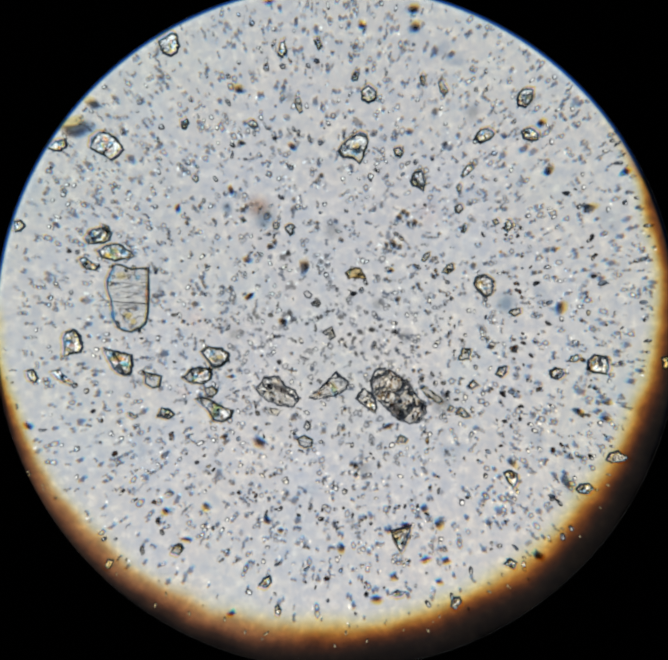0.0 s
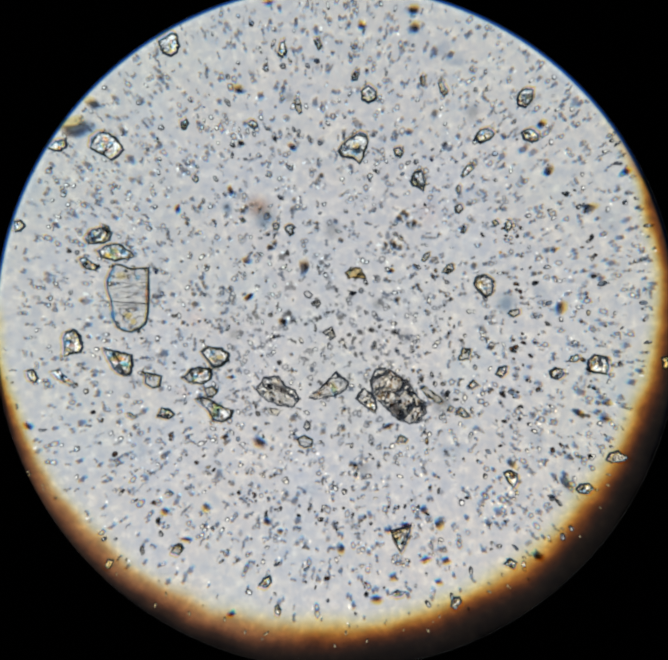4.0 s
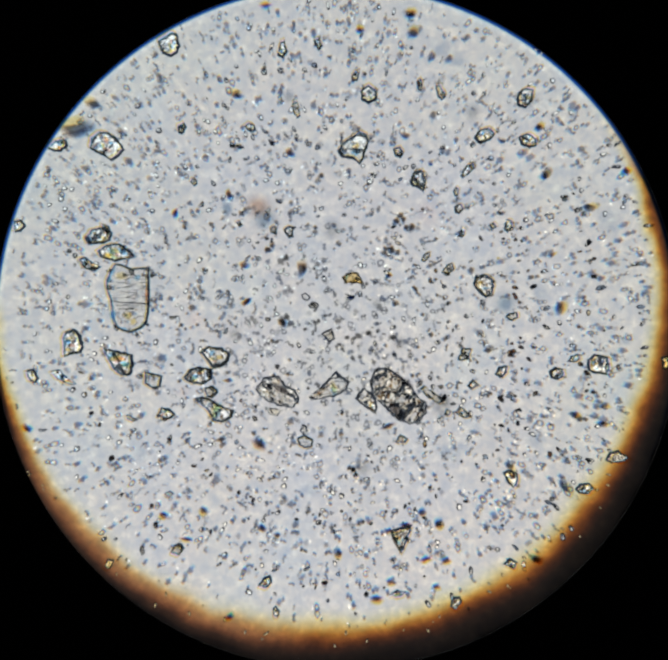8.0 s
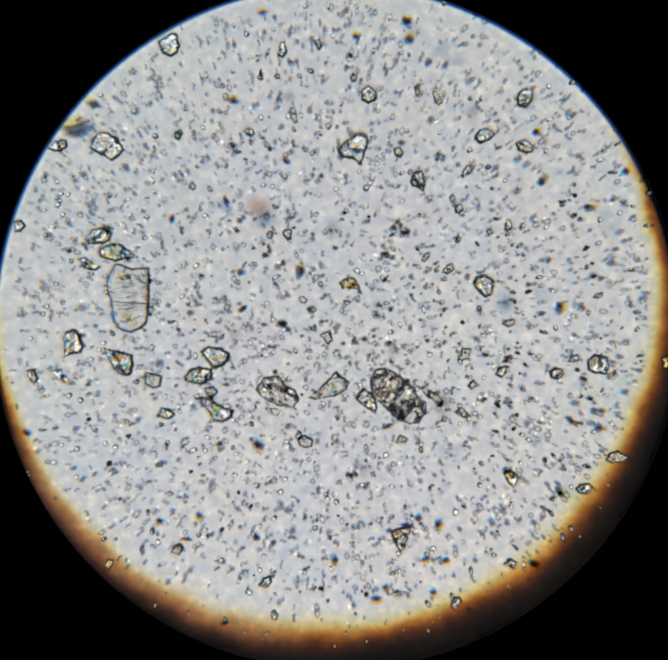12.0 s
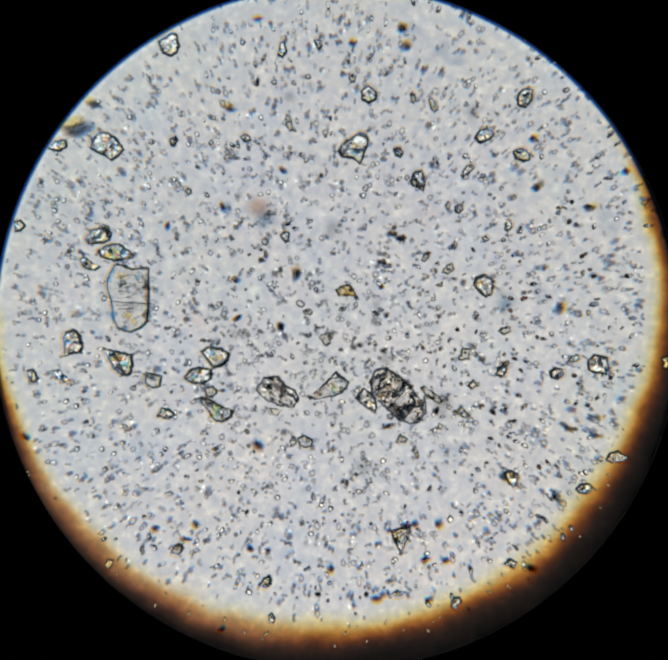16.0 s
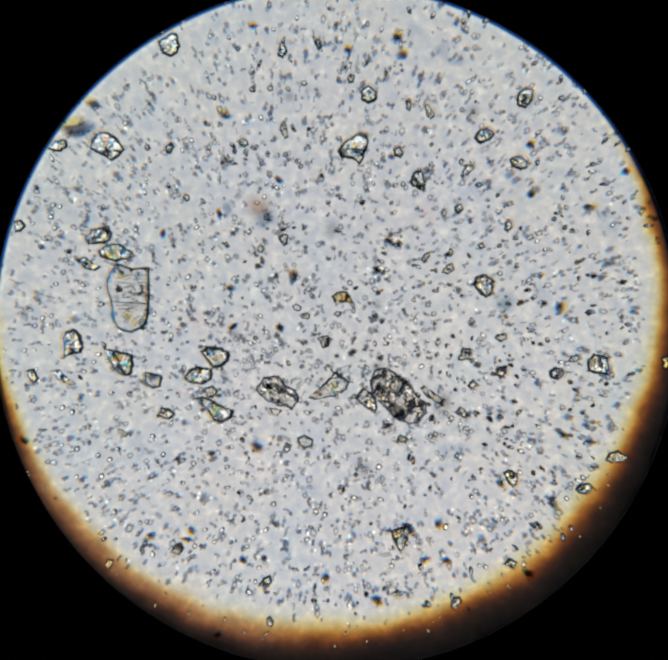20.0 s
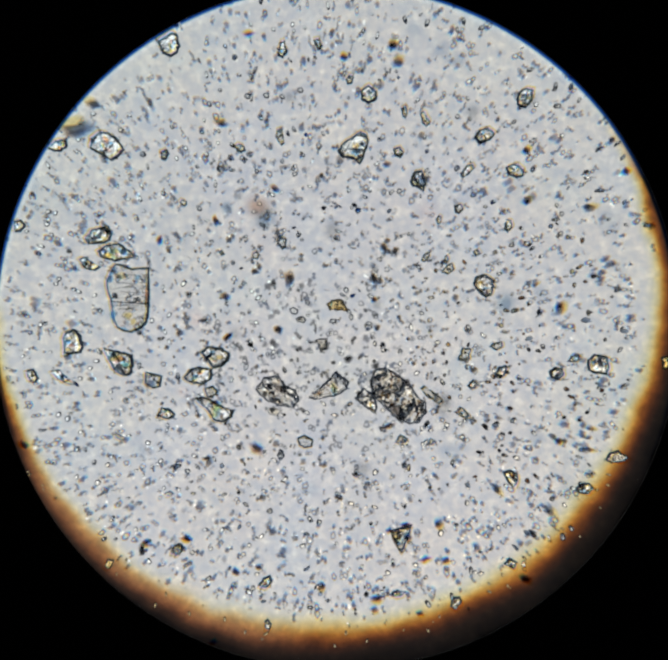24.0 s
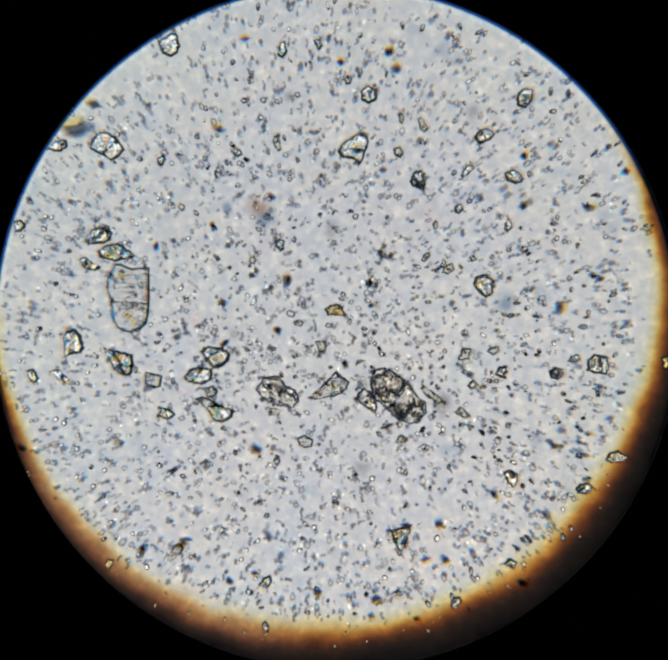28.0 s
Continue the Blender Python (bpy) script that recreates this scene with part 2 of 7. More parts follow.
def slide_glass():
    m, t, out = nodes_of("slide_glass")
    g = t.nodes.new("ShaderNodeBsdfGlass")
    g.inputs["IOR"].default_value, g.inputs["Roughness"].default_value = 1.5, 0.0
    n = noise_node(t, 14.0, 3.0)
    r = ramp_node(t, [(0.32, (0.955, 0.97, 1.0)), (0.45, (0.985, 0.98, 0.985)), (0.55, (1, 0.985, 0.975)), (0.7, (0.965, 0.99, 1.0))])
    t.links.new(n.outputs["Fac"], r.inputs[0])
    film = noise_node(t, 150.0, 4.0)
    mottle = ramp_node(t, [(0.30, (0.77, 0.80, 0.845)), (0.42, (0.828, 0.842, 0.862)), (0.5, (0.868, 0.866, 0.872)), (0.58, (0.91, 0.907, 0.893)), (0.68, (1.0, 0.992, 0.962))])
    t.links.new(film.outputs["Fac"], mottle.inputs[0])
    both = t.nodes.new("ShaderNodeVectorMath")
    both.operation = "MULTIPLY"
    t.links.new(r.outputs[0], both.inputs[0])
    t.links.new(mottle.outputs[0], both.inputs[1])
    t.links.new(both.outputs[0], g.inputs["Color"])
    t.links.new(g.outputs[0], out.inputs[0])
    return m


CLEAR = mineral("clear_mineral", (1.0, 1.0, 1.0), (1.0, 0.995, 0.97), 0.0, ior=1.5, patch=90, relief=0.04)
PLATE = mineral("plate_mineral", (1.0, 1.0, 1.0), (0.97, 0.97, 0.95), 0.02, ior=1.5, patch=70, relief=0.17, striped=95)
AMBER = mineral("amber_mineral", (1.0, 0.955, 0.81), (1.0, 0.85, 0.55), 0.0, ior=1.5, patch=90, relief=0.05)
MOTTLED = mineral("mottled_mineral", (1.0, 1.0, 0.985), (0.84, 0.83, 0.82), 0.12, ior=1.45, patch=75, relief=0.06)
DULL = mineral("dull_brown_mineral", (1.0, 0.99, 0.965), (0.90, 0.88, 0.83), 0.2, ior=1.4, patch=75, relief=0.18)
BLUE, DARK = "blue", "dark"          # looks of grains a little out of focus
FACET = mineral("clear_facet", (1.0, 1.0, 1.0), (1.0, 0.99, 0.96), 0.0, ior=1.09, patch=90, relief=0.1)
BEAD = mineral("clear_bead", (1, 1, 1), (0.97, 0.97, 0.95), 0.0, ior=1.7, patch=90, relief=0.04)
GREY = mineral("grey_fleck", (0.86, 0.87, 0.88), (0.62, 0.64, 0.67), 0.1, ior=1.27, patch=150, relief=0.05, rough=0.22)
NAVY = mineral("blue_fleck", (0.62, 0.69, 0.78), (0.30, 0.37, 0.47), 0.12, ior=1.2, patch=150, relief=0.05, rough=0.3)
SOOT = mineral("black_fleck", (0.68, 0.67, 0.64), (0.28, 0.28, 0.28), 0.4, ior=1.42, patch=150, keep=0.0)
PALE = mineral("pale_grey_fleck", (0.97, 0.97, 0.97), (0.84, 0.86, 0.88), 0.0, ior=1.7, patch=150, relief=0.04, rough=0.06)
STEEL = mineral("blue_stone", (0.84, 0.90, 0.97), (0.52, 0.63, 0.78), 0.0, ior=1.6, patch=150, relief=0.06, rough=0.08)
FAINT = mineral("faint_fleck", (0.98, 0.98, 0.98), (0.86, 0.87, 0.89), 0.0, ior=1.2, patch=150, relief=0.05, rough=0.15)
HAZES = {"d": haze("dark_bluish_haze", (0.66, 0.74, 0.82)), "b": haze("bluish_haze", (0.88, 0.91, 0.945)), "o": haze("tawny_haze", (0.88, 0.77, 0.70)),
         "n": haze("grey_haze", (0.8, 0.81, 0.82)), "p": haze("pink_haze", (0.965, 0.935, 0.94))}
# unseen wall colour, chosen to turn refracted dark edges bluish
EDGE_TINT = matt("blue_grey_edge_tint", (0.24, 0.3, 0.41), (0.34, 0.4, 0.5), 12, 0.6)
BLACK = matt("blackened_metal", (0.004, 0.004, 0.004), (0.009, 0.009, 0.009), 40, 0.9)

# ---- the setting: lamp, housing, stage, slide, field stop, eyepiece tube ----
RING = 128


def tube(r0, r1, z0, z1, cx=0.0, cy=0.0):
    """A round tube or ring with a true wall between the radii r0 and r1."""
    bm = bmesh.new()
    loops = []
    for r, z in ((r0, z0), (r1, z0), (r1, z1), (r0, z1)):
        loops.append([bm.verts.new((cx + r * math.cos(a), cy + r * math.sin(a), z)) for a in (math.tau * i / RING for i in range(RING))])
    for k in range(4):
        p, q = loops[k], loops[(k + 1) % 4]
        for i in range(RING):
            j = (i + 1) % RING
            bm.faces.new((p[i], p[j], q[j], q[i]))
    bmesh.ops.recalc_face_normals(bm, faces=bm.faces)
    return bm


def disc(r, z, thick):
    bm = bmesh.new()
    bmesh.ops.create_cone(bm, cap_ends=True, segments=RING, radius1=r, radius2=r, depth=thick)
    bmesh.ops.translate(bm, verts=bm.verts, vec=(0, 0, z - thick / 2))
    return bm


SLIDE = 0.03
lamp = thing("lamp_disc", disc(1.05, 0, 0.02), lamp_material())
lamp.location.z = -LAMP_DEPTH
tagged(lamp, "white lamp disc with painted blue and amber rims and an added bright outer zone", "lamp", kind="structure")
# added out of view: light bent past the lamp ends here, dark and bluish
housing = thing("added_lamp_tube", tube(1.06, 1.10, -LAMP_DEPTH - 0.02, -SLIDE - 0.05), EDGE_TINT)
tagged(housing, "added unseen blue-grey tube round the lamp that tints dark grain edges", "housing", kind="structure")
tagged(thing("lamp_floor", disc(1.10, -LAMP_DEPTH - 0.02, 0.03), BLACK), "black base plate under the lamp", "base", kind="structure")
tagged(thing("stage", tube(0.36, 1.10, -SLIDE - 0.05, -SLIDE), BLACK), "black round microscope stage with a wide opening", "stage", kind="structure")

bm = bmesh.new()
bmesh.ops.create_cube(bm, size=1.0)
bmesh.ops.scale(bm, verts=bm.verts, vec=(1.3, 0.8, SLIDE))
bmesh.ops.translate(bm, verts=bm.verts, vec=(0, 0, -SLIDE / 2))
bmesh.ops.bevel(bm, geom=bm.edges[:], offset=0.003, segments=2, affect="EDGES")
slide = thing("glass_slide", bm, slide_glass())
slide.visible_shadow = False
tagged(slide, "clear glass microscope slide wetted with a thin liquid film", "slide", kind="structure")

STOP_Z = 0.05
k = (EYE - STOP_Z) / EYE
stop = thing("field_stop", tube(0.2412 * k, 0.46, STOP_Z, STOP_Z + 0.003, 0.0020 * k, 0.0025 * k), BLACK)
tagged(stop, "black field stop ring with a round opening", "field stop", kind="structure")
rest = thing("stop_support", tube(0.44, 0.46, 0.0, STOP_Z), BLACK)
tagged(rest, "low black collar that carries the field stop", "collar", kind="structure")

# ---- grains ----
FLOW = [(0, 0.0), (2.5, 0.0), (5.5, 0.04), (8, 0.12), (11, 0.24), (14.5, 0.39), (17, 0.52), (20, 0.655), (23.5, 0.83), (25.5, 0.915), (28, 1.0)]
MOVERS = []                        # thing, shift in x and y over the whole clip, turn, stir
MM = 0.001


def outline_of(corners, seed, step, rugged):
    """A wavering line through the corners of a grain."""
    rnd = random.Random(seed)
    line = []
    n = len(corners)
    corners = [(a * rnd.uniform(0.98, 1.03), b * rnd.uniform(0.98, 1.03)) for a, b in corners]
    for i in range(n):
        a, b = Vector(corners[i]), Vector(corners[(i + 1) % n])
        cuts = max(1, int((b - a).length / step))
        side = (b - a).normalized().orthogonal() if cuts > 1 else Vector((0, 0))
        for c in range(cuts):
            sway = rnd.uniform(-0.4, 0.4) * rugged if c else 0.0
            line.append(a.lerp(b, c / cuts) + side * sway)
    return line


def grain_mesh(corners, height, seed, step=2.0, rugged=1.0, lip=1.6, lean=(0.0, 0.0), fine=0.22, stair=6.0):
    """A chipped grain: a wavering outline through its corners, bevelled flanks and a faceted, uneven top."""
    line = outline_of(corners, seed, step, rugged)
    rnd = random.Random(seed + 1)
    bm = bmesh.new()
    rings = []
    short = min(Vector(c).length for c in corners)
    far = max(p.length for p in line)
    lip = min(lip, 0.42 * short)
    off = Vector((rnd.uniform(0, 90), rnd.uniform(0, 90), 0))
    profile = [(0.03 * lip, 0.0), (0.0, 0.06), (0.3 * lip, 0.37), (0.6 * lip, 0.67), (0.9 * lip, 0.94), (lip, 0.98)]
    edge = 2.1 * lip                   # steep flanks turn the lamp's light aside
    for inset, z in profile:
        ring = []
        for p in line:
            s = max(0.35, 1 - inset / max(p.length, 0.1))
            ring.append(bm.verts.new((p.x * s * MM, p.y * s * MM, z * edge * MM)))
        rings.append(ring)
    inner = max(2, int(far / (1.1 if lean[0] or lean[1] else 2.4)))
    for k in range(1, inner):
        ring = []
        for p in line:
            s = max(0.35, 1 - lip / max(p.length, 0.1)) * (1 - k / inner)
            q = Vector((p.x * s, p.y * s, 0))
            slope = math.hypot(*lean)
            along = (q.x * lean[0] + q.y * lean[1]) / slope if slope else 0.0
            rise = ((along + far + 3.0 * rugged * noise.noise(q * 0.12 + off)) % stair - 0.5 * stair) * slope
            lift = edge + height * rugged * (0.03 if slope else 0.10) * (noise.noise(q * fine + off) + 0.3 * noise.noise(q * 0.6 + off)) + rise
            ring.append(bm.verts.new((q.x * MM, q.y * MM, max(0.2 * edge, lift) * MM)))
        rings.append(ring)
    for p, q in zip(rings, rings[1:]):
        for i in range(len(line)):
            j = (i + 1) % len(line)
            bm.faces.new((p[i], p[j], q[j], q[i]))
    top = bm.verts.new((0, 0, (edge + height * rugged * 0.12 * noise.noise(off)) * MM))
    base = bm.verts.new((0, 0, 0))
    for i in range(len(line)):
        j = (i + 1) % len(line)
        bm.faces.new((rings[-1][i], rings[-1][j], top))
        bm.faces.new((rings[0][j], rings[0][i], base))
    bmesh.ops.recalc_face_normals(bm, faces=bm.faces)
    return bm


def bend(r, index):
    """Slope of a top facet, set for the camera, that turns the light path outward from the field, to the lamp's added
    brighter outer zone.
    """
    turn = math.atan((0.80 - r) / LAMP_DEPTH) - math.atan(r / EYE)
    a = 0.0
    while math.sin(turn) > index * math.sin(a - math.asin(math.sin(a) / index)) and a < 0.9:
        a += 0.01
    return math.tan(a)


def glint(seed, slope, scale=1.0, dx=0.0, dy=0.0):
    """An added bright halo spot, shaped as a small slanting facet with upright sides, as points and faces in metres: it
    sends the lamp's added outer light to the eye.
    """
    rnd = random.Random(seed)
    n = 8
    long, turn = rnd.uniform(1.0, 1.7), rnd.uniform(0, math.pi)
    line = []
    for i in range(n):
        a = math.tau * i / n
        k = 0.25 * rnd.uniform(0.75, 1.2) * scale
        u, v = k * math.cos(a) * long ** 0.5, k * math.sin(a) / long ** 0.5
        line.append((u * math.cos(turn) - v * math.sin(turn), u * math.sin(turn) + v * math.cos(turn)))
    base = 0.62 + 0.4 * slope * scale
    points = [((x + dx) * MM, (y + dy) * MM, 0.56 * MM) for x, y in line] + [((x + dx) * MM, (y + dy) * MM, (base + slope * x) * MM) for x, y in line]
    sides = [(i, (i + 1) % n, n + (i + 1) % n, n + i) for i in range(n)] + [tuple(range(n, 2 * n)), tuple(range(n))[::-1]]
    return points, sides


def chip(bm, x, y, z, size, rnd):
    """Adds one small angular chip to bm."""
    got = bmesh.ops.create_icosphere(bm, subdivisions=1, radius=size, matrix=pose(x, y, z, rnd.uniform(0, 360), rnd.uniform(0, 360), 0))
    for v in got["verts"]:
        c = Vector((x, y, z))
        v.co = c + (v.co - c) * rnd.uniform(0.55, 1.25)


def film(name, tint):
    """A clear colour sheet that lets tint through, for painted lens fringes."""
    m, t, out = nodes_of(name)
    n = noise_node(t, 260.0, 2.0)
    r = ramp_node(t, [(0.35, tint), (0.7, tuple(1 - 0.6 * (1 - c) for c in tint))])
    t.links.new(n.outputs["Fac"], r.inputs[0])
    f = t.nodes.new("ShaderNodeBsdfTransparent")
    t.links.new(r.outputs[0], f.inputs[0])
    t.links.new(f.outputs[0], out.inputs[0])
    return m


# tints that stand in for the lens's colour fringes round the grains
FRINGE_TINTS = {"amber": film("amber_lens_fringe", (1.0, 0.87, 0.42)), "rose": film("rose_lens_fringe", (1.0, 0.74, 0.95)), "blue": film("blue_lens_fringe", (0.40, 0.78, 1.0))}


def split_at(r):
    """By how many mm the colours are painted apart, as by the lens, at r mm from the middle of the field."""
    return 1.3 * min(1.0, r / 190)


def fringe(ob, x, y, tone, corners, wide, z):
    """The lens's colour fringe, painted as a thin sheet along a grain's rim: the amber one lies outward of the rim, the
    rose one on it, the blue one inward.
    """
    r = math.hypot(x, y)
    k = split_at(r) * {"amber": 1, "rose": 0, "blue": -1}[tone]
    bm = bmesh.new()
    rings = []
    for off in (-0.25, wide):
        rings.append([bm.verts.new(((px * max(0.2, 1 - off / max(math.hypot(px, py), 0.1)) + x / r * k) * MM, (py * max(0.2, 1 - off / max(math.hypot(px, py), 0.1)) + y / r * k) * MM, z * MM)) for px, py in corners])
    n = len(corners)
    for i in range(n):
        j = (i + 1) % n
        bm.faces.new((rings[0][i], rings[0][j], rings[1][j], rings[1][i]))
    part(tone + "_fringe", bm, FRINGE_TINTS[tone], ob, "thin %s colour film along the rim" % tone)


SPREAD = 1.4                       # how far a soft fleck reaches past its half-dense line
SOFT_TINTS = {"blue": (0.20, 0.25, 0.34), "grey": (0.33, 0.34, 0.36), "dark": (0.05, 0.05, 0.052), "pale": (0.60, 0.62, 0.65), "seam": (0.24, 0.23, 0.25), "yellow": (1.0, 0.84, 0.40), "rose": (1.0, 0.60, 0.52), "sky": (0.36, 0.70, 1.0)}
SPLITS = (0.0, 0.10, 0.20, 0.32, 0.46)
SOFT_LOOKS = {k: [soft_fleck("soft_%s_mineral" % k, c, s, False, 0.4 if k in ("seam", "yellow", "rose", "sky") else 0.9) for s in SPLITS] for k, c in SOFT_TINTS.items()}
GRAIN_LOOKS = {k: [soft_fleck("soft_%s_grain" % k, c, s, False, 0.45) for s in SPLITS] for k, c in (("blue", (0.11, 0.15, 0.22)), ("dark", (0.02, 0.02, 0.022)))}
SOFT_LOOKS["ring"] = [soft_fleck("soft_ringed_mineral", (0.30, 0.32, 0.35), s, True) for s in SPLITS]


def dome(outline, height):
    """A low rounded body over an outline in metres, as points, faces and a place from middle to rim for each point."""
    n = len(outline)
    verts, faces, uvs = [], [], []
    for f, z in ((SPREAD, 0.03), (1.0, 0.30), (0.55, 0.82)):
        for px, py in outline:
            a = math.atan2(py, px)
            verts.append((px * f, py * f, z * height))
            uvs.append((f * math.cos(a), f * math.sin(a)))
    verts.append((0, 0, height))
    uvs.append((0, 0))
    for k in range(2):
        faces += [(k * n + i, k * n + (i + 1) % n, (k + 1) * n + (i + 1) % n, (k + 1) * n + i) for i in range(n)]
    faces += [(2 * n + i, 2 * n + (i + 1) % n, 3 * n) for i in range(n)]
    return verts, faces, uvs


def soft_mesh(name, verts, faces, uvs, materials, slots=None):
    me = bpy.data.meshes.new(name)
    me.from_pydata(verts, [], faces)
    flat = me.uv_layers.new(name="spread")
    flat.data.foreach_set("uv", [c for f in faces for i in f for c in uvs[i]])
    for m in materials:
        me.materials.append(m)
    if slots:
        me.polygons.foreach_set("material_index", slots)
    return me


def patch(body, name, line, tone, dx, dy, z, turn, label):
    """A soft tinted spot on a grain."""
    ob = new(name, soft_mesh(name, *dome(line, 0.5 * MM), [SOFT_LOOKS[tone][0]]))
    ob.parent = body
    ob.location, ob.rotation_euler.z = (dx * MM, dy * MM, z * MM), radians(turn)
    return tagged(ob, label)


def soft_grain(name, x, y, height, look_of, label, corners, group):
    """A grain a little out of focus, with a denser core. Its own x points away from the middle of the field."""
    r = max(1.0, math.hypot(x, y))
    a = math.atan2(y, x)
    rnd = random.Random(int(x * 7 + y * 13 + 4000))
    ca, sa = math.cos(-a), math.sin(-a)
    mx, my = sum(c[0] for c in corners) / len(corners), sum(c[1] for c in corners) / len(corners)
    corners = [(px - mx, py - my) for px, py in corners]
    x, y = x + mx, y + my
    line = []
    turned = [(px * ca - py * sa, px * sa + py * ca) for px, py in corners]
    for i, p in enumerate(turned):
        q = turned[(i + 1) % len(turned)]
        for u in (0, 0.33, 0.67):
            bulge = 1.16 if u == 0 else rnd.uniform(1.16, 1.34)
            line.append(((p[0] + (q[0] - p[0]) * u) * bulge * MM, (p[1] + (q[1] - p[1]) * u) * bulge * MM))
    half = max(p[0] for p in line) / MM
    zone = min(2 if look_of == "dark" else 4, int((2.0 if look_of == "dark" else 1.1) * split_at(r) / max(half, 0.5) / 0.12 + 0.25))
    body = new(name, soft_mesh(name, *dome(line, height * MM), [GRAIN_LOOKS[look_of][zone]]))
    body.location, body.rotation_euler.z = (x * MM, y * MM, 0.3 * MM), a
    tagged(body, label, "mineral grain", group)
    core = new("core", soft_mesh("core", *dome([(px * 0.62, py * 0.62) for px, py in line], height * 0.5 * MM), [GRAIN_LOOKS[look_of][zone]]))
    core.parent = body
    core.location = (-0.12 * half * MM, rnd.uniform(-0.3, 0.3) * half * MM, height * 0.55 * MM)
    tagged(core, "denser dark core")
    # lens fringe painted as a yellow spot outward of the grain
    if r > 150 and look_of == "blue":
        patch(body, "amber_fringe", [(px * 0.95, py * 0.95) for px, py in line], "yellow", 0.5 * half, 0, 1.05 * height, 0, "painted soft amber lens fringe on the outer side")
    return body


def ridge(body, points, z, thick, material, label="fine cleavage ridge"):
    """A fine roof-shaped ridge through points in mm."""
    bm = bmesh.new()
    pts = [Vector((a, b, z)) * MM for a, b in points]
    thick *= MM
    for p, q in zip(pts, pts[1:]):
        quad = [bm.verts.new(w) for w in (p + Vector((0, -thick, -thick)), q + Vector((0, -thick, -thick)), q + Vector((0, 0, thick)), p + Vector((0, 0, thick)))]
        back = [bm.verts.new(w) for w in (p + Vector((0, thick, -thick)), q + Vector((0, thick, -thick)))]
        bm.faces.new(quad)
        bm.faces.new((quad[3], quad[2], back[1], back[0]))
        bm.faces.new((back[0], back[1], quad[1], quad[0]))
    return part("ridge", bm, material, body, label)


def grain(name, x, y, height, material, label, corners, chips=0, flecked=0, ridges=0, rugged=1.0, lip=1.5, seams=(), shift=None, group=""):
    """A mineral grain at x, y with dark chips held in its top and ridges across it."""
    seed = int(x * 7 + y * 13 + 4000)
    rnd = random.Random(seed)
    if material in (BLUE, DARK):
        body = soft_grain(name, x, y, height, material, label, corners, group)
        if shift:
            MOVERS.append((body, shift[0], shift[1], 0.0, 0.25))
        return body
    lean = (0.0, 0.0)
    far = max(math.hypot(a, b) for a, b in corners)
    if name in ("clear_grain", "amber_grain"):
        r = max(1.0, math.hypot(x, y))
        k = bend(r * MM, 1.5) * rnd.uniform(0.8, 1.0) * min(1.0, 0.35 + r / 120)
        lean = (x / r * k, y / r * k)
        lip, chips = (1.25 if r < 120 else 1.0) * lip, chips // 2
    stair = 11.0 if far > 9 else 2.4 * far
    if name == "mottled_grain":
        r = math.hypot(x, y)
        k = 0.95 * bend(r * MM, 1.45)
        lean, stair = (x / r * k, y / r * k), 6.5
    body = thing(name, grain_mesh(corners, height, seed, step=1.5, stair=stair, rugged=rugged, lip=lip, lean=lean, fine=0.2 if name == "mottled_grain" else 0.22), material)
    body.location = (x * MM, y * MM, 0.3 * MM)
    tagged(body, label, "mineral grain", group)
    for i in range(chips + flecked):
        f, r = rnd.random(), rnd.uniform(0.1, 0.74)
        a, b = Vector(corners[i % len(corners)]), Vector(corners[(i + 1) % len(corners)])
        c = a.lerp(b, f) * r * MM
        bm = bmesh.new()
        if i < chips:
            wide = rnd.uniform(1.3, 3.2) * MM
            chip(bm, 0, 0, 0, wide, rnd)
            bmesh.ops.scale(bm, verts=bm.verts, vec=(1, rnd.uniform(0.5, 1), 0.3))
            bmesh.ops.transform(bm, matrix=pose(c.x, c.y, lip * 2.06 * MM, rnd.uniform(-12, 12), rnd.uniform(-12, 12), rnd.uniform(0, 180)), verts=bm.verts)
            part("facet", bm, FACET, body)
        else:
            chip(bm, c.x, c.y, lip * 2.1 * MM, rnd.uniform(0.5, 1.3) * MM, rnd)
            part("inclusion", bm, SOOT, body, "dark fleck held in the grain")
    # smoky seams of mottled grains; on a clear grain they paint dark edges
    for dx, dy, long, turn in seams:
        thick = (0.19 if name == "mottled_grain" else 0.085) * long
        line = [(long * 0.52 * math.cos(a) * (1 + rnd.uniform(-0.15, 0.15)) * MM, thick * math.sin(a) * (1 + rnd.uniform(-0.25, 0.25)) * MM) for a in (math.tau * i / 16 for i in range(16))]
        patch(body, "dark_seam", line, "seam", dx, dy, 2.1 * lip + 0.45 * height + 1.0, turn, "smoky dark seam or painted dark edge on the grain")
    # iridescence of clear grains, painted as soft tinted streaks
    if name in ("clear_grain", "amber_grain") and far > 4.5:
        out = math.hypot(x, y)
        way = math.atan2(y, x)
        for n in range(2 if out < 75 else 3 + int(far / 3.5)):
            tone = ("yellow", "sky", "rose", "yellow", "sky")[(seed + n) % 5]
            i = rnd.randrange(len(corners))
            at = Vector(corners[i]).lerp(Vector(corners[(i + 1) % len(corners)]), rnd.random()) * rnd.uniform(0.1, 0.62)
            half = far * rnd.uniform(0.15, 0.27)
            streak = [(half * 1.5 * math.cos(a) * rnd.uniform(0.75, 1.25) * MM, half * 0.62 * math.sin(a) * rnd.uniform(0.75, 1.25) * MM) for a in (math.tau * k / 10 for k in range(10))]
            patch(body, "colour_patch", streak, tone, at.x, at.y, 2.1 * lip + height * 0.3 + 0.7 + 0.05 * n, math.degrees(way) + rnd.gauss(0, 18), "soft %s interference tint" % tone)
    span = max(abs(c[1]) for c in corners)
    wide = max(abs(c[0]) for c in corners)
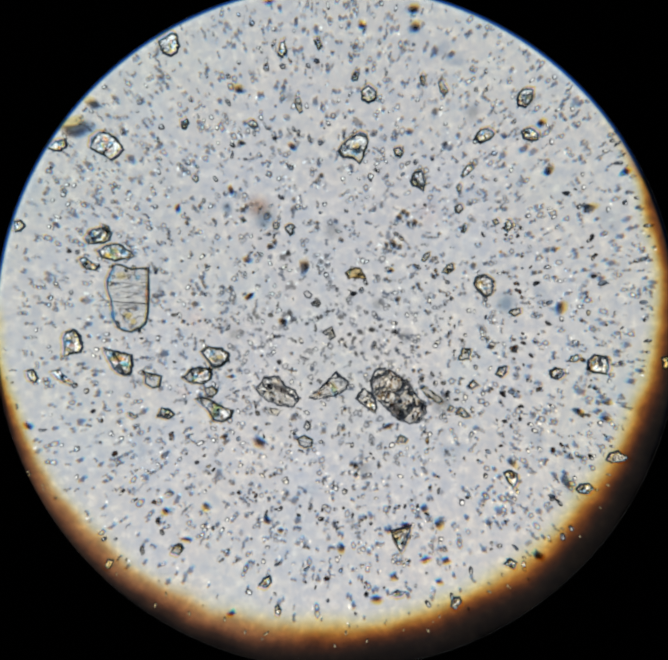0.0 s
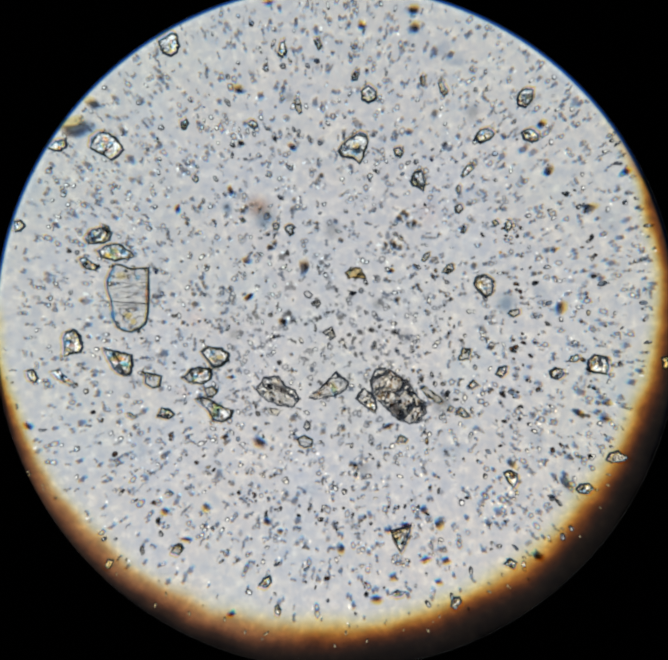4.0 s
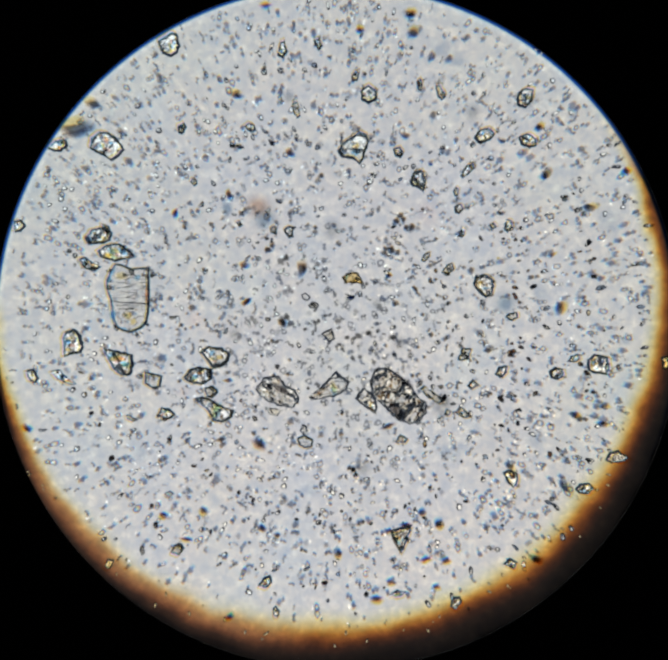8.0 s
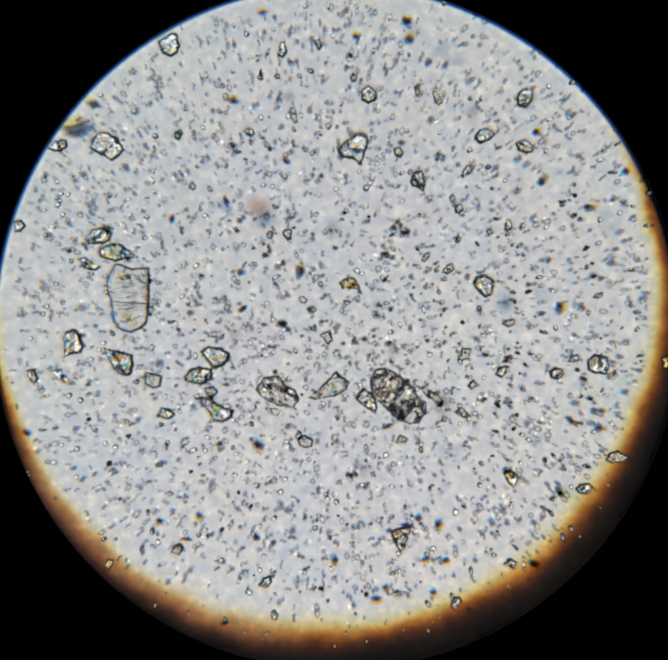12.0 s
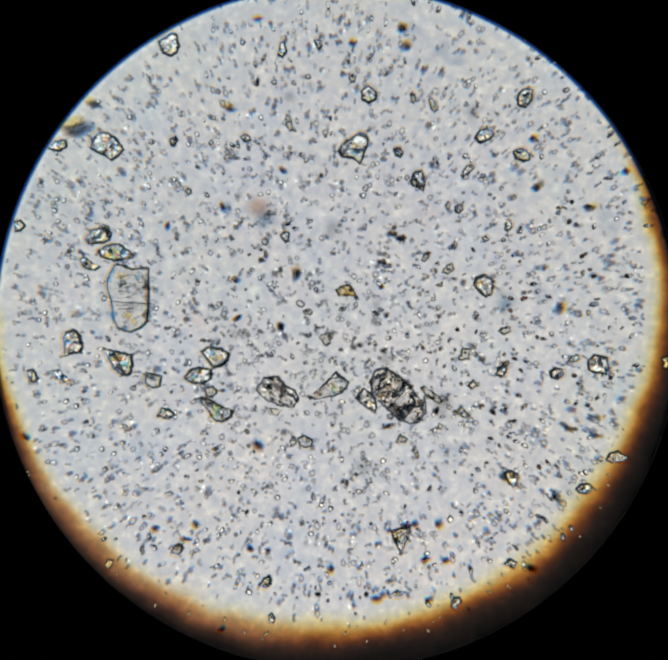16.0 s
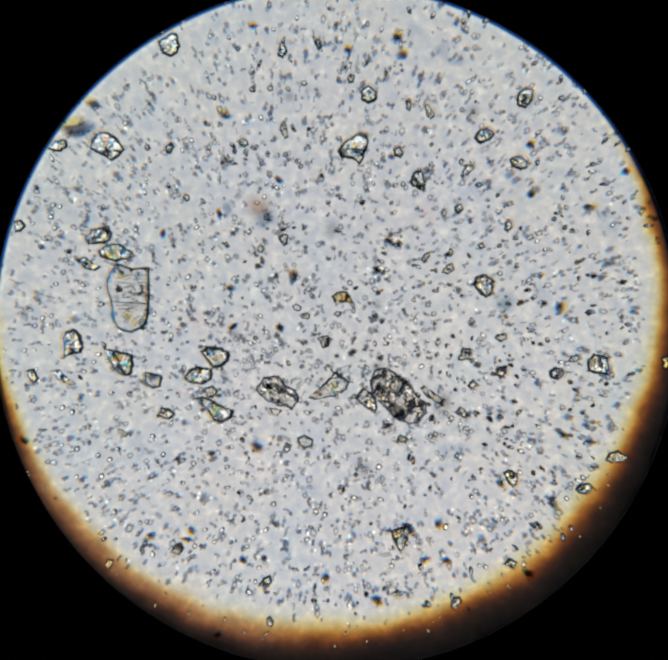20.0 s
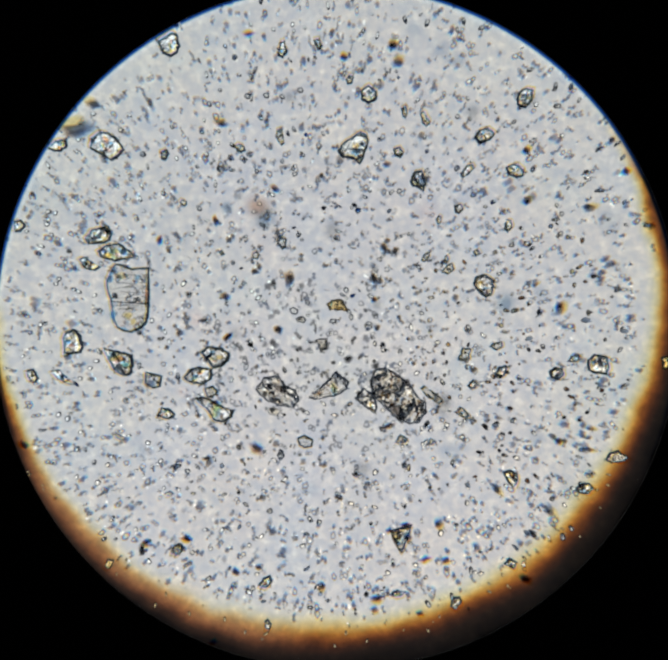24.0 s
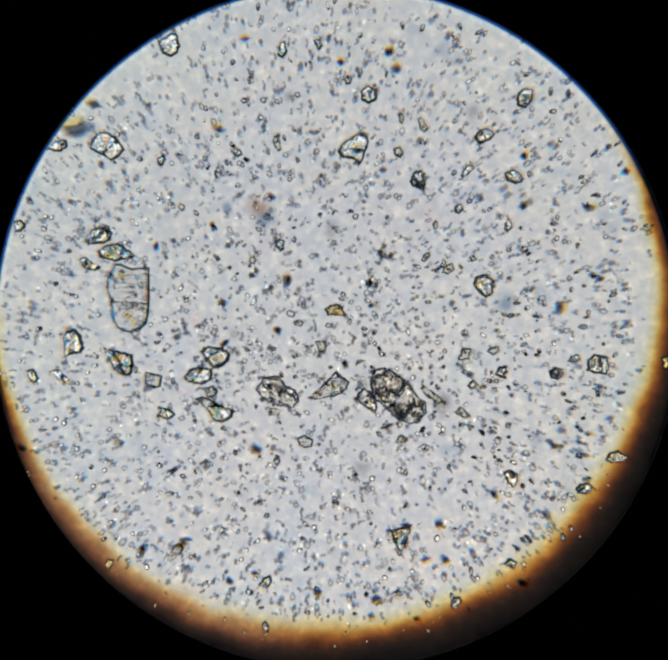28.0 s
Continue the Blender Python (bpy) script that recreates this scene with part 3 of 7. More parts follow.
    for i in range(ridges):
        v = rnd.uniform(-0.35, 0.85)
        a0, a1, lean = rnd.uniform(-0.75, 0.0), rnd.uniform(0.1, 0.72), rnd.uniform(-0.25, 0.45)
        ridge(body, [((a0 + (a1 - a0) * u / 6) * wide * (1 - 0.2 * abs(v)), v * span + rnd.uniform(-0.25, 0.25) + (u - 3) * lean) for u in range(7)], lip * 2.08, rnd.uniform(0.12, 0.28), material)
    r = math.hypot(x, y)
    # paint the lens's colour fringes round grains away from the middle
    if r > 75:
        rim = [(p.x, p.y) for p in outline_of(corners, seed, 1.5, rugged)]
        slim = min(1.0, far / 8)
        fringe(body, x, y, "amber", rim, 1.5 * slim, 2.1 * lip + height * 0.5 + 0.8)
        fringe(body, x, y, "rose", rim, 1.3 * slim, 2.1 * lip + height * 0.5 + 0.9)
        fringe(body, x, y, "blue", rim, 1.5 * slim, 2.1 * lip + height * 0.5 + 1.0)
    if shift:
        MOVERS.append((body, shift[0], shift[1], rnd.uniform(-30, 30) * max(0.0, 1 - r / 90), 0.25))
    return body


def fleck_mesh(name, seed, material, rugged, stretch, detail=2):
    rnd = random.Random(seed)
    bm = bmesh.new()
    bmesh.ops.create_icosphere(bm, subdivisions=detail, radius=0.5 * MM)
    off = Vector((rnd.uniform(0, 50), rnd.uniform(0, 50), 0))
    for v in bm.verts:
        k = 1 + rugged * noise.noise(v.co / MM * 2.6 + off)
        v.co = Vector((v.co.x * k * stretch, v.co.y * k / stretch ** 0.5, v.co.z * k * 0.75))
    low = min(v.co.z for v in bm.verts)
    bmesh.ops.translate(bm, verts=bm.verts, vec=(0, 0, -low))
    me = bpy.data.meshes.new(name)
    bm.to_mesh(me)
    bm.free()
    me.polygons.foreach_set("use_smooth", [True] * len(me.polygons))
    me.materials.append(material)
    return me


def bead_mesh(name, seed, material, slope):
    """A small clear stone with steep dark flanks and one flat top facet, slanted to look bright to the camera."""
    rnd = random.Random(seed)
    n = 14
    stretch = rnd.uniform(1.1, 1.9)
    turn = rnd.uniform(0, math.tau)
    line = []
    for i in range(n):
        a = math.tau * i / n
        k = 0.5 * rnd.uniform(0.74, 1.14)
        u, v = k * math.cos(a) * stretch ** 0.5, k * math.sin(a) / stretch ** 0.5
        line.append((u * math.cos(turn) - v * math.sin(turn), u * math.sin(turn) + v * math.cos(turn)))
    bm = bmesh.new()
    rings = []
    for s, z in ((0.97, 0.1), (1.0, 0.12), (0.80, 0.27), (0.58, 0.44)):
        rings.append([bm.verts.new((x * s * MM, y * s * MM, (z + (slope * x * s if s < 0.7 else 0.0)) * MM)) for x, y in line])
    for p, q in zip(rings, rings[1:]):
        for i in range(n):
            j = (i + 1) % n
            bm.faces.new((p[i], p[j], q[j], q[i]))
    bm.faces.new(rings[-1])
    bm.faces.new(rings[0][::-1])
    bmesh.ops.recalc_face_normals(bm, faces=bm.faces)
    me = bpy.data.meshes.new(name)
    bm.to_mesh(me)
    bm.free()
    me.materials.append(material)
    return me


KINDS = {
    "dark_fleck": (SOOT, 0.65, "tiny black angular fleck in the liquid"),
    "grey_fleck": (GREY, 0.6, "tiny pale grey fleck in the liquid"),
    "blue_fleck": (NAVY, 0.5, "tiny blue-grey fleck in the liquid"),
    "clear_bead": (BEAD, 0.35, "tiny clear bead with a dark rim"),
    "faint_fleck": (FAINT, 0.5, "tiny faint fleck in the liquid"),
    "amber_bead": (AMBER, 0.5, "tiny amber bead at the rim of the field"),
}
FLECKS = {k: [fleck_mesh(k, 31 * i + 7 * len(k), m, rug, 1.0 + 0.09 * i, 3 if k == "clear_bead" else 2) for i in range(6)] for k, (m, rug, _) in KINDS.items()}
RIM = (-6.8, 27.2, 234.0)          # the amber rim: flecks that would come to lie on it stick where they are
FACETED = {k: [[bead_mesh(k, 50 * b + i + len(k), m, bend(0.05 * b, 1.7)) for i in range(4)] for b in range(5)] for k, m in (("clear_bead", BEAD), ("grey_fleck", PALE), ("blue_fleck", STEEL))}
SHARE = {"clear_bead": 1.0, "grey_fleck": 0.45, "blue_fleck": 0.45}      # of the kind, how many have a flat facet


def choose(kind, x, y, rnd):
    """A mesh and a turn for a fleck at x, y in mm: stones with a flat facet are turned thick side outward, to look
    bright to the camera.
    """
    if kind in FACETED and rnd.random() < SHARE[kind] and math.hypot(x - RIM[0], y - RIM[1]) < 222:
        zone = FACETED[kind][ring_of(x, y)]
        return rnd.choice(zone), math.atan2(y, x) + rnd.gauss(0, 0.35)
    if math.hypot(x, y) > 110:
        return rnd.choice(FLECKS[kind]), math.atan2(y, x) + rnd.gauss(0, 0.4)
    return rnd.choice(FLECKS[kind]), rnd.uniform(0, 6.28)


def soft_outline(seed):
    rnd = random.Random(seed)
    off = Vector((rnd.uniform(0, 60), rnd.uniform(0, 60), 0))
    long, turn = rnd.uniform(1.0, 1.18), rnd.uniform(0, math.pi)
    line = []
    for i in range(12):
        a = math.tau * i / 12
        k = 0.5 * MM * (1 + 0.45 * noise.noise(Vector((math.cos(a), math.sin(a), 0)) * 1.3 + off))
        u, v = k * math.cos(a) * long, k * math.sin(a) / long
        line.append((u * math.cos(turn) - v * math.sin(turn), u * math.sin(turn) + v * math.cos(turn)))
    return line


def soft_form(seed):
    """One lobe, or two or three that hang together."""
    rnd = random.Random(seed)
    verts, faces, uvs = [], [], []
    way, x, y = rnd.uniform(0, math.tau), 0.0, 0.0
    lobes = rnd.choice((1, 1, 1, 1, 2, 2, 3))
    for i in range(lobes):
        k = (1.05, 0.92, 0.8)[lobes - 1] * rnd.uniform(0.85, 1.1) * (1.0 if i == 0 else 0.85)
        first = len(verts)
        mid = (x * MM, y * MM)
        q, f, u = dome([(a * k, b * k) for a, b in soft_outline(seed * 7 + i)], 0.55 * k * MM)
        verts += [(a + mid[0], b + mid[1], c) for a, b, c in q]
        faces += [tuple(first + j for j in g) for g in f]
        uvs += u
        way += rnd.uniform(-0.9, 0.9)
        x, y = x + 0.62 * k * math.cos(way), y + 0.62 * k * math.sin(way)
    mx, my = 0.5 * (x - 0.62 * k * math.cos(way)), 0.5 * (y - 0.62 * k * math.sin(way))
    return [(a - mx * MM, b - my * MM, c) for a, b, c in verts], faces, uvs


SOFT_KINDS = {"blue_fleck": "blue", "grey_fleck": "grey", "dark_fleck": "dark", "faint_fleck": "pale", "clear_bead": "ring"}
SOFT_FORMS = [soft_form(900 + i) for i in range(18)]


def with_glint(form, seed, zone):
    """A soft form beside an added facet that stands in for a bright halo, with the material slot of each face."""
    points, faces, uvs = form
    slots = [0] * len(faces)
    rnd = random.Random(seed)
    if rnd.random() < (0.45 if zone < 4 else 0.25):
        a, far = rnd.uniform(0, math.tau), rnd.uniform(0.15, 0.75)
        more, sides = glint(seed + 1, bend(0.05 * zone, 1.7), rnd.uniform(0.7, 1.15), far * math.cos(a), far * math.sin(a))
        first = len(points)
        points, uvs = points + more, uvs + [(0, 0)] * len(more)
        faces, slots = faces + [tuple(first + j for j in g) for g in sides], slots + [1] * len(sides)
    return points, faces, uvs, slots


GLINTED = [[with_glint(f, 60 + i, b) for i, f in enumerate(SOFT_FORMS)] for b in range(5)]
SOFT = {}


def soft_of(kind, zone, ring, rnd):
    """The shared mesh of a soft fleck, made when first asked for."""
    i = rnd.randrange(len(SOFT_FORMS))
    if (kind, zone, ring, i) not in SOFT:
        p, f, u, w = GLINTED[ring][i]
        SOFT[kind, zone, ring, i] = soft_mesh(kind, p, f, u, [SOFT_LOOKS[SOFT_KINDS[kind]][zone], BEAD], w)
    return SOFT[kind, zone, ring, i]


SOFT_SHARE = {"blue_fleck": 0.94, "grey_fleck": 0.9, "dark_fleck": 0.92, "faint_fleck": 1.0, "clear_bead": 0.45}


def zone_of(kind, x, y, size):
    """How far the colours of a soft fleck are drawn apart, as an index into SPLITS."""
    return min(1 if kind == "dark_fleck" else 2, int(0.62 * split_at(math.hypot(x, y)) / (0.6 * size) / 0.12 + 0.1))


def ring_of(x, y):
    return min(4, int(math.hypot(x, y) / 50 + 0.5))


def drawn_out(x, y):
    """How much longer flecks lie along the radius than across it: more towards the rim of the field."""
    return 1 + 0.5 * min(1.0, max(0.0, (math.hypot(x, y) - 80) / 130))


DRIFT = (-14.4, -25.2)             # how far the liquid carries loose flecks over the clip, in mm


def drift_at(x, y):
    """The liquid runs a little faster over the far side of the slide."""
    return DRIFT[0] * (1 + 0.16 * x / 200), DRIFT[1] * (1 + 0.14 * x / 200 + 0.06 * y / 200)


def flecks(kind, rows, rnd):
    """Single flecks from rows of x, y and size in mm; most of them drift with the liquid, a few stick to the glass."""
    named = kind
    for x, y, size in rows:
        kind = "blue_fleck" if named == "dark_fleck" and math.hypot(x, y) > 115 and rnd.random() < 0.65 else named
        form, turn = choose(kind, x, y, rnd)
        soft = kind in SOFT_KINDS and rnd.random() < SOFT_SHARE[kind]
        if soft:
            form, turn = soft_of(kind, zone_of(kind, x, y, size), ring_of(x, y), rnd), math.atan2(y, x)
            size *= 1.6 if kind == "dark_fleck" else 1.45
        ob = new(kind, form)
        ob.location = (x * MM, y * MM, 0)
        ob.rotation_euler.z = turn
        far = drawn_out(x, y) ** 0.5
        ob.scale = (size * far, size / far, size)
        tagged(ob, KINDS[kind][2], "fleck", kind.replace("_", " ") + "s on the slide")
        go = drift_at(x, y)
        to = (x + go[0] * 1.1, y + go[1] * 1.1)
        sinks = math.hypot(to[0] - RIM[0], to[1] - RIM[1]) > RIM[2] and math.hypot(x, y) < 246
        if kind != "amber_bead" and not sinks and rnd.random() < 0.84:
            MOVERS.append((ob, go[0] + rnd.gauss(0, 2.2), go[1] + rnd.gauss(0, 2.8), 0.0 if soft else rnd.uniform(-25, 25), 0.35))


def fine_dust(name, count, size, kind, seed, drifting, label, softly=True):
    """Uncountable fine dust of one kind that moves together."""
    rnd = random.Random(seed)
    verts, faces, uvs, slots = [], [], [], []
    soft = kind in SOFT_KINDS and softly
    go = (DRIFT[0] * MM, DRIFT[1] * MM) if drifting else (0, 0)
    for _ in range(count):
        while True:
            r, a = 0.27 * math.sqrt(rnd.random()), rnd.uniform(0, math.tau)
            x, y = r * math.cos(a), r * math.sin(a)
            if (kind != "dark_fleck" or r < 0.13) and all(math.hypot(x + f * go[0] + 0.0068, y + f * go[1] - 0.0272) < 0.232 or math.hypot(x + f * go[0], y + f * go[1]) > 0.247 for f in (0, 0.5, 1)) and not any(0.2365 < math.hypot(x + f * go[0] - 0.0027, y + f * go[1] - 0.0022) < 0.2415 for f in (0, 0.25, 0.5, 0.75, 1)):
                break
        s = rnd.uniform(*size)
        far = drawn_out(x / MM, y / MM) ** 0.5
        first = len(verts)
        if soft:
            points, sides, spread, which = rnd.choice(GLINTED[ring_of(x / MM, y / MM)])
            m = Matrix.Translation((x, y, 0)) @ Matrix.Rotation(math.atan2(y, x), 4, "Z") @ Matrix.Diagonal((s * far, s / far, s, 1))
            verts += [m @ Vector(p) for p in points]
            faces += [[first + i for i in p] for p in sides]
            uvs += spread
            slots += [4 if w else zone_of(kind, x / MM, y / MM, s) for w in which]
        else:
            src, turn = choose(kind, x / MM, y / MM, rnd)
            m = Matrix.Translation((x, y, 0)) @ Matrix.Rotation(turn, 4, "Z") @ Matrix.Diagonal((s * far, s / far, s, 1))
            verts += [m @ v.co for v in src.vertices]
            faces += [[first + i for i in p.vertices] for p in src.polygons]
    if soft:
        me = soft_mesh(name, verts, faces, uvs, SOFT_LOOKS[SOFT_KINDS[kind]][:4] + [BEAD], slots)
    else:
        me = bpy.data.meshes.new(name)
        me.from_pydata(verts, [], faces)
        me.polygons.foreach_set("use_smooth", [kind not in FACETED] * len(me.polygons))
        me.materials.append(KINDS[kind][0])
    ob = tagged(new(name, me), label, "dust", kind="stuff")
    if drifting:
        MOVERS.append((ob, DRIFT[0] + rnd.gauss(0, 2.0), DRIFT[1] + rnd.gauss(0, 3.0), 0.0, 0.2))


def incoming(kind, count, sizes, rnd):
    """Flecks that start under the field stop and come into the field with the liquid."""
    rows = []
    while len(rows) < count:
        x, y = rnd.uniform(-170, 240), rnd.uniform(60, 275)
        if math.hypot(x, y) > 249 and math.hypot(x + DRIFT[0], y + DRIFT[1]) < 240:
            rows.append((x, y, rnd.uniform(*sizes)))
    flecks(kind, rows, rnd)


def smudge(x, y, size, tone, label, shift=None):
    bm = bmesh.new()
    bmesh.ops.create_uvsphere(bm, u_segments=24, v_segments=12, radius=1.0)
    ob = thing("dust_smudge", bm, HAZES[tone], smooth=True)
    ob.location, ob.scale = (x * MM, y * MM, 0.6 * MM), (size * MM, size * MM * 0.85, 0.5 * MM)
    ob.rotation_euler.z = (x * 0.7 + y) % 3.1
    tagged(ob, label, "smudge", "dust smudges on the slide")
    if shift:
        MOVERS.append((ob, shift[0], shift[1], 0.0, 0.0))


# grains that lie still on the glass
plate = grain("crystal_plate", -145.2, 22.8, 4.0, PLATE, "large clear striated crystal plate settled on the glass slide", [(-9.0, 24.3), (-5.1, 23.4), (3.6, 20.4), (15.0, 21.6), (15.0, 11.7), (15.3, -0.3), (15.0, -11.7), (13.2, -18.3), (9.9, -21.9), (3.0, -24.3), (-3.0, -23.4), (-7.8, -20.4), (-9.9, -14.7), (-11.1, -6.9), (-12.6, -0.3), (-14.4, 5.7), (-15.3, 11.1), (-12.9, 17.7)], chips=9, ridges=22, rugged=0.5, lip=1.5, group="grains settled on the slide")
PLATE_TOP = 2.1 * 1.5
cleft = random.Random(12)
ridge(plate, [(-12.2 + 27 * u / 9, -2.6 - 0.2 * u + cleft.uniform(-0.35, 0.35)) for u in range(10)], PLATE_TOP, 0.3, CLEAR, "pale step across the plate")
for k in range(17):
    v, begin = 19.5 - 2.3 * k + cleft.uniform(-1.0, 1.0), cleft.uniform(5.0, 12.2)
    ridge(plate, [(begin + (14.4 - begin) * u / 4, v + cleft.uniform(-0.25, 0.25)) for u in range(5)], PLATE_TOP, cleft.uniform(0.12, 0.3), PLATE)
for k in range(8):
    u0, v0, a0 = cleft.uniform(-6, 5), cleft.uniform(-20, -6), cleft.uniform(0.3, 1.4)
    ridge(plate, [(u0 + 0.9 * u * math.cos(a0), v0 + 0.9 * u * math.sin(a0) + cleft.uniform(-0.2, 0.2)) for u in range(6)], PLATE_TOP, cleft.uniform(0.2, 0.4), CLEAR)
# iridescence of the plate, painted as soft tinted spots
for tone, dx, dy, size in (("yellow", -4.0, 15.0, 5.0), ("yellow", 4.5, -17.0, 3.5), ("sky", -9.5, -12.0, 3.5), ("yellow", 1.0, -12.5, 4.5), ("sky", 7.5, 14.0, 3.0), ("sky", -12.5, 12.5, 3.2)):
    patch(plate, "colour_patch", [(size * math.cos(a) * cleft.uniform(0.8, 1.2) * MM, size * 0.8 * math.sin(a) * cleft.uniform(0.8, 1.2) * MM) for a in (math.tau * i / 12 for i in range(12))], tone, dx, dy, PLATE_TOP + 1.0, cleft.uniform(0, 90), "soft %s interference tint" % tone)
# colour fringe at the plate's edges, painted as long soft bands
for tone, dx, dy, long, wide, turn in (("sky", -10.4, 17.0, 6.6, 1.5, 52), ("sky", -10.2, -13.5, 7.0, 1.2, 103), ("sky", -2.0, -22.0, 5.0, 1.2, -12), ("sky", 10.5, -19.5, 4.6, 1.2, 48), ("rose", 13.6, 2.0, 9.0, 0.9, 90)):
    patch(plate, "colour_band", [(long * math.cos(a) * cleft.uniform(0.9, 1.1) * MM, wide * math.sin(a) * cleft.uniform(0.8, 1.2) * MM) for a in (math.tau * i / 14 for i in range(14))], tone, dx, dy, PLATE_TOP + 1.3, turn, "soft %s band along the plate's edge" % tone)
grain("clear_grain", -165.6, 65.6, 4.7, CLEAR, "middling clear mineral splinter settled on the glass slide", [(-9.7, -1.8), (-4.6, 5.1), (2.9, 7.2), (9.5, 3.1), (8.3, -3.0), (1.4, -5.0), (-7.6, -5.8)], chips=2, rugged=1.25, group="grains settled on the slide")
grain("clear_grain", -153.6, 53.8, 6.2, CLEAR, "large clear mineral slanted shard settled on the glass slide", [(-13.0, 1.3), (-7.9, 5.3), (2.4, 7.3), (10.9, 1.3), (15.0, -2.0), (4.1, -4.6), (-1.0, -5.9), (-10.3, -2.6)], chips=2, flecked=1, rugged=1.25, group="grains settled on the slide")
grain("brown_grain", -159.7, 71.1, 2.2, DULL, "small dull brownish mineral splinter settled on the glass slide", [(-4.1, 3.9), (1.0, 2.4), (3.1, -2.1), (0.1, -4.2)], flecked=2, rugged=1.3, group="grains settled on the slide")
grain("clear_grain", -172.2, 46.5, 4.1, CLEAR, "middling clear mineral splinter settled on the glass slide", [(-7.5, 3.6), (-3.0, 5.1), (1.5, 1.8), (8.4, -1.8), (3.6, -5.1), (-3.0, -3.6)], chips=1, rugged=1.25, group="grains settled on the slide")
grain("clear_grain", -114.9, 200.1, 8.1, CLEAR, "middling clear mineral blocky grain settled on the glass slide", [(-8.7, 3.0), (-0.3, 9.0), (4.2, 8.4), (7.2, -0.6), (4.2, -6.0), (-0.3, -8.1), (-6.3, -6.0)], chips=2, rugged=1.25, group="grains settled on the slide")
grain("blue_grey_grain", -180.0, 141.5, 4.6, BLUE, "middling dark blue-grey mineral splinter settled on the glass slide", [(-13.1, 1.9), (-0.9, 3.5), (7.2, 6.8), (13.2, -0.5), (3.1, -5.4), (-9.0, -6.2)], rugged=1.7, group="grains settled on the slide")
grain("clear_grain", -193.4, 129.7, 4.8, CLEAR, "middling clear mineral slanted shard settled on the glass slide", [(-8.2, -2.8), (-2.8, 3.8), (4.7, 4.4), (6.2, -0.7), (0.2, -4.6)], chips=1, rugged=1.25, group="grains settled on the slide")
grain("clear_grain", -159.5, 129.9, 9.0, CLEAR, "large clear mineral slanted shard settled on the glass slide", [(-12.1, -2.4), (-11.2, 5.1), (-5.2, 9.6), (0.8, 9.0), (8.3, 3.6), (12.8, -3.0), (9.8, -6.0), (3.8, -10.8), (-6.7, -5.4)], chips=3, flecked=1, rugged=1.25, group="grains settled on the slide")
grain("blue_grey_grain", -169.1, 158.6, 2.9, BLUE, "middling dark blue-grey mineral splinter settled on the glass slide", [(-7.0, 2.0), (1.6, 4.1), (7.5, -2.2), (-1.8, -3.9)], rugged=1.7, group="grains settled on the slide")
grain("clear_grain", -221.4, 73.0, 4.8, CLEAR, "middling clear mineral blocky grain settled on the glass slide", [(-3.9, 3.5), (1.2, 5.0), (4.8, 0.5), (1.2, -4.0), (-3.3, -4.9)], chips=1, rugged=1.25, group="grains settled on the slide")
grain("clear_grain", -183.5, -9.3, 8.2, CLEAR, "middling clear mineral blocky grain settled on the glass slide", [(-7.3, 3.3), (-5.2, 8.4), (0.8, 9.9), (5.9, 5.4), (7.7, -2.7), (5.9, -7.2), (-0.7, -7.8), (-6.7, -9.6)], chips=2, flecked=1, rugged=1.25, group="grains settled on the slide")
grain("clear_grain", -150.6, -22.5, 9.0, CLEAR, "large clear mineral slanted shard settled on the glass slide", [(-11.7, 10.5), (-5.1, 8.4), (9.0, 5.4), (9.9, -1.5), (7.8, -9.0), (2.4, -9.6), (-4.2, -5.4), (-8.1, 1.5)], chips=3, flecked=1, rugged=1.25, group="grains settled on the slide")
grain("clear_plate", -127.2, -35.9, 6.0, PLATE, "middling clear layered mineral plate settled on the glass slide", [(-5.4, 6.8), (6.6, 3.8), (5.4, -4.0), (-0.6, -5.2), (-6.0, -1.6)], chips=1, ridges=3, rugged=0.3, group="grains settled on the slide")
grain("clear_grain", -190.2, -33.4, 3.3, CLEAR, "middling clear mineral splinter settled on the glass slide", [(-9.0, 4.3), (-3.0, 5.5), (0.0, 1.9), (4.5, -1.1), (9.0, -4.7), (3.0, -4.7), (-4.5, -1.1)], chips=1, flecked=1, rugged=1.25, group="grains settled on the slide")
grain("clear_grain", -211.9, -32.6, 3.8, CLEAR, "middling clear mineral slanted shard settled on the glass slide", [(-4.7, 4.1), (0.7, 5.6), (4.3, -1.3), (2.2, -4.9), (-2.3, -3.4)], chips=1, rugged=1.25, group="grains settled on the slide")
grain("clear_grain", -82.8, -18.8, 8.7, CLEAR, "middling clear mineral blocky grain settled on the glass slide", [(-11.4, 3.8), (-5.4, 7.7), (3.6, 6.8), (9.6, 2.3), (9.0, -3.1), (3.6, -7.3), (-2.4, -8.2), (-6.9, -2.2)], chips=3, flecked=1, rugged=1.25, group="grains settled on the slide")
grain("clear_grain", -95.9, -32.7, 6.9, CLEAR, "middling clear mineral slanted shard settled on the glass slide", [(-9.7, -1.2), (-5.8, 4.8), (0.2, 7.2), (10.7, 5.4), (9.8, -1.8), (4.7, -5.4), (-2.8, -5.4), (-7.3, -3.3)], chips=2, flecked=1, rugged=1.25, group="grains settled on the slide")
grain("clear_grain", -83.4, -55.5, 7.1, CLEAR, "large clear mineral splinter settled on the glass slide", [(-15.3, 7.5), (-9.3, 9.0), (-1.8, 6.0), (5.7, 1.5), (13.2, -0.6), (11.7, -6.0), (4.2, -9.6), (-1.8, -7.5), (-6.3, -0.0)], chips=3, flecked=1, rugged=1.25, group="grains settled on the slide")
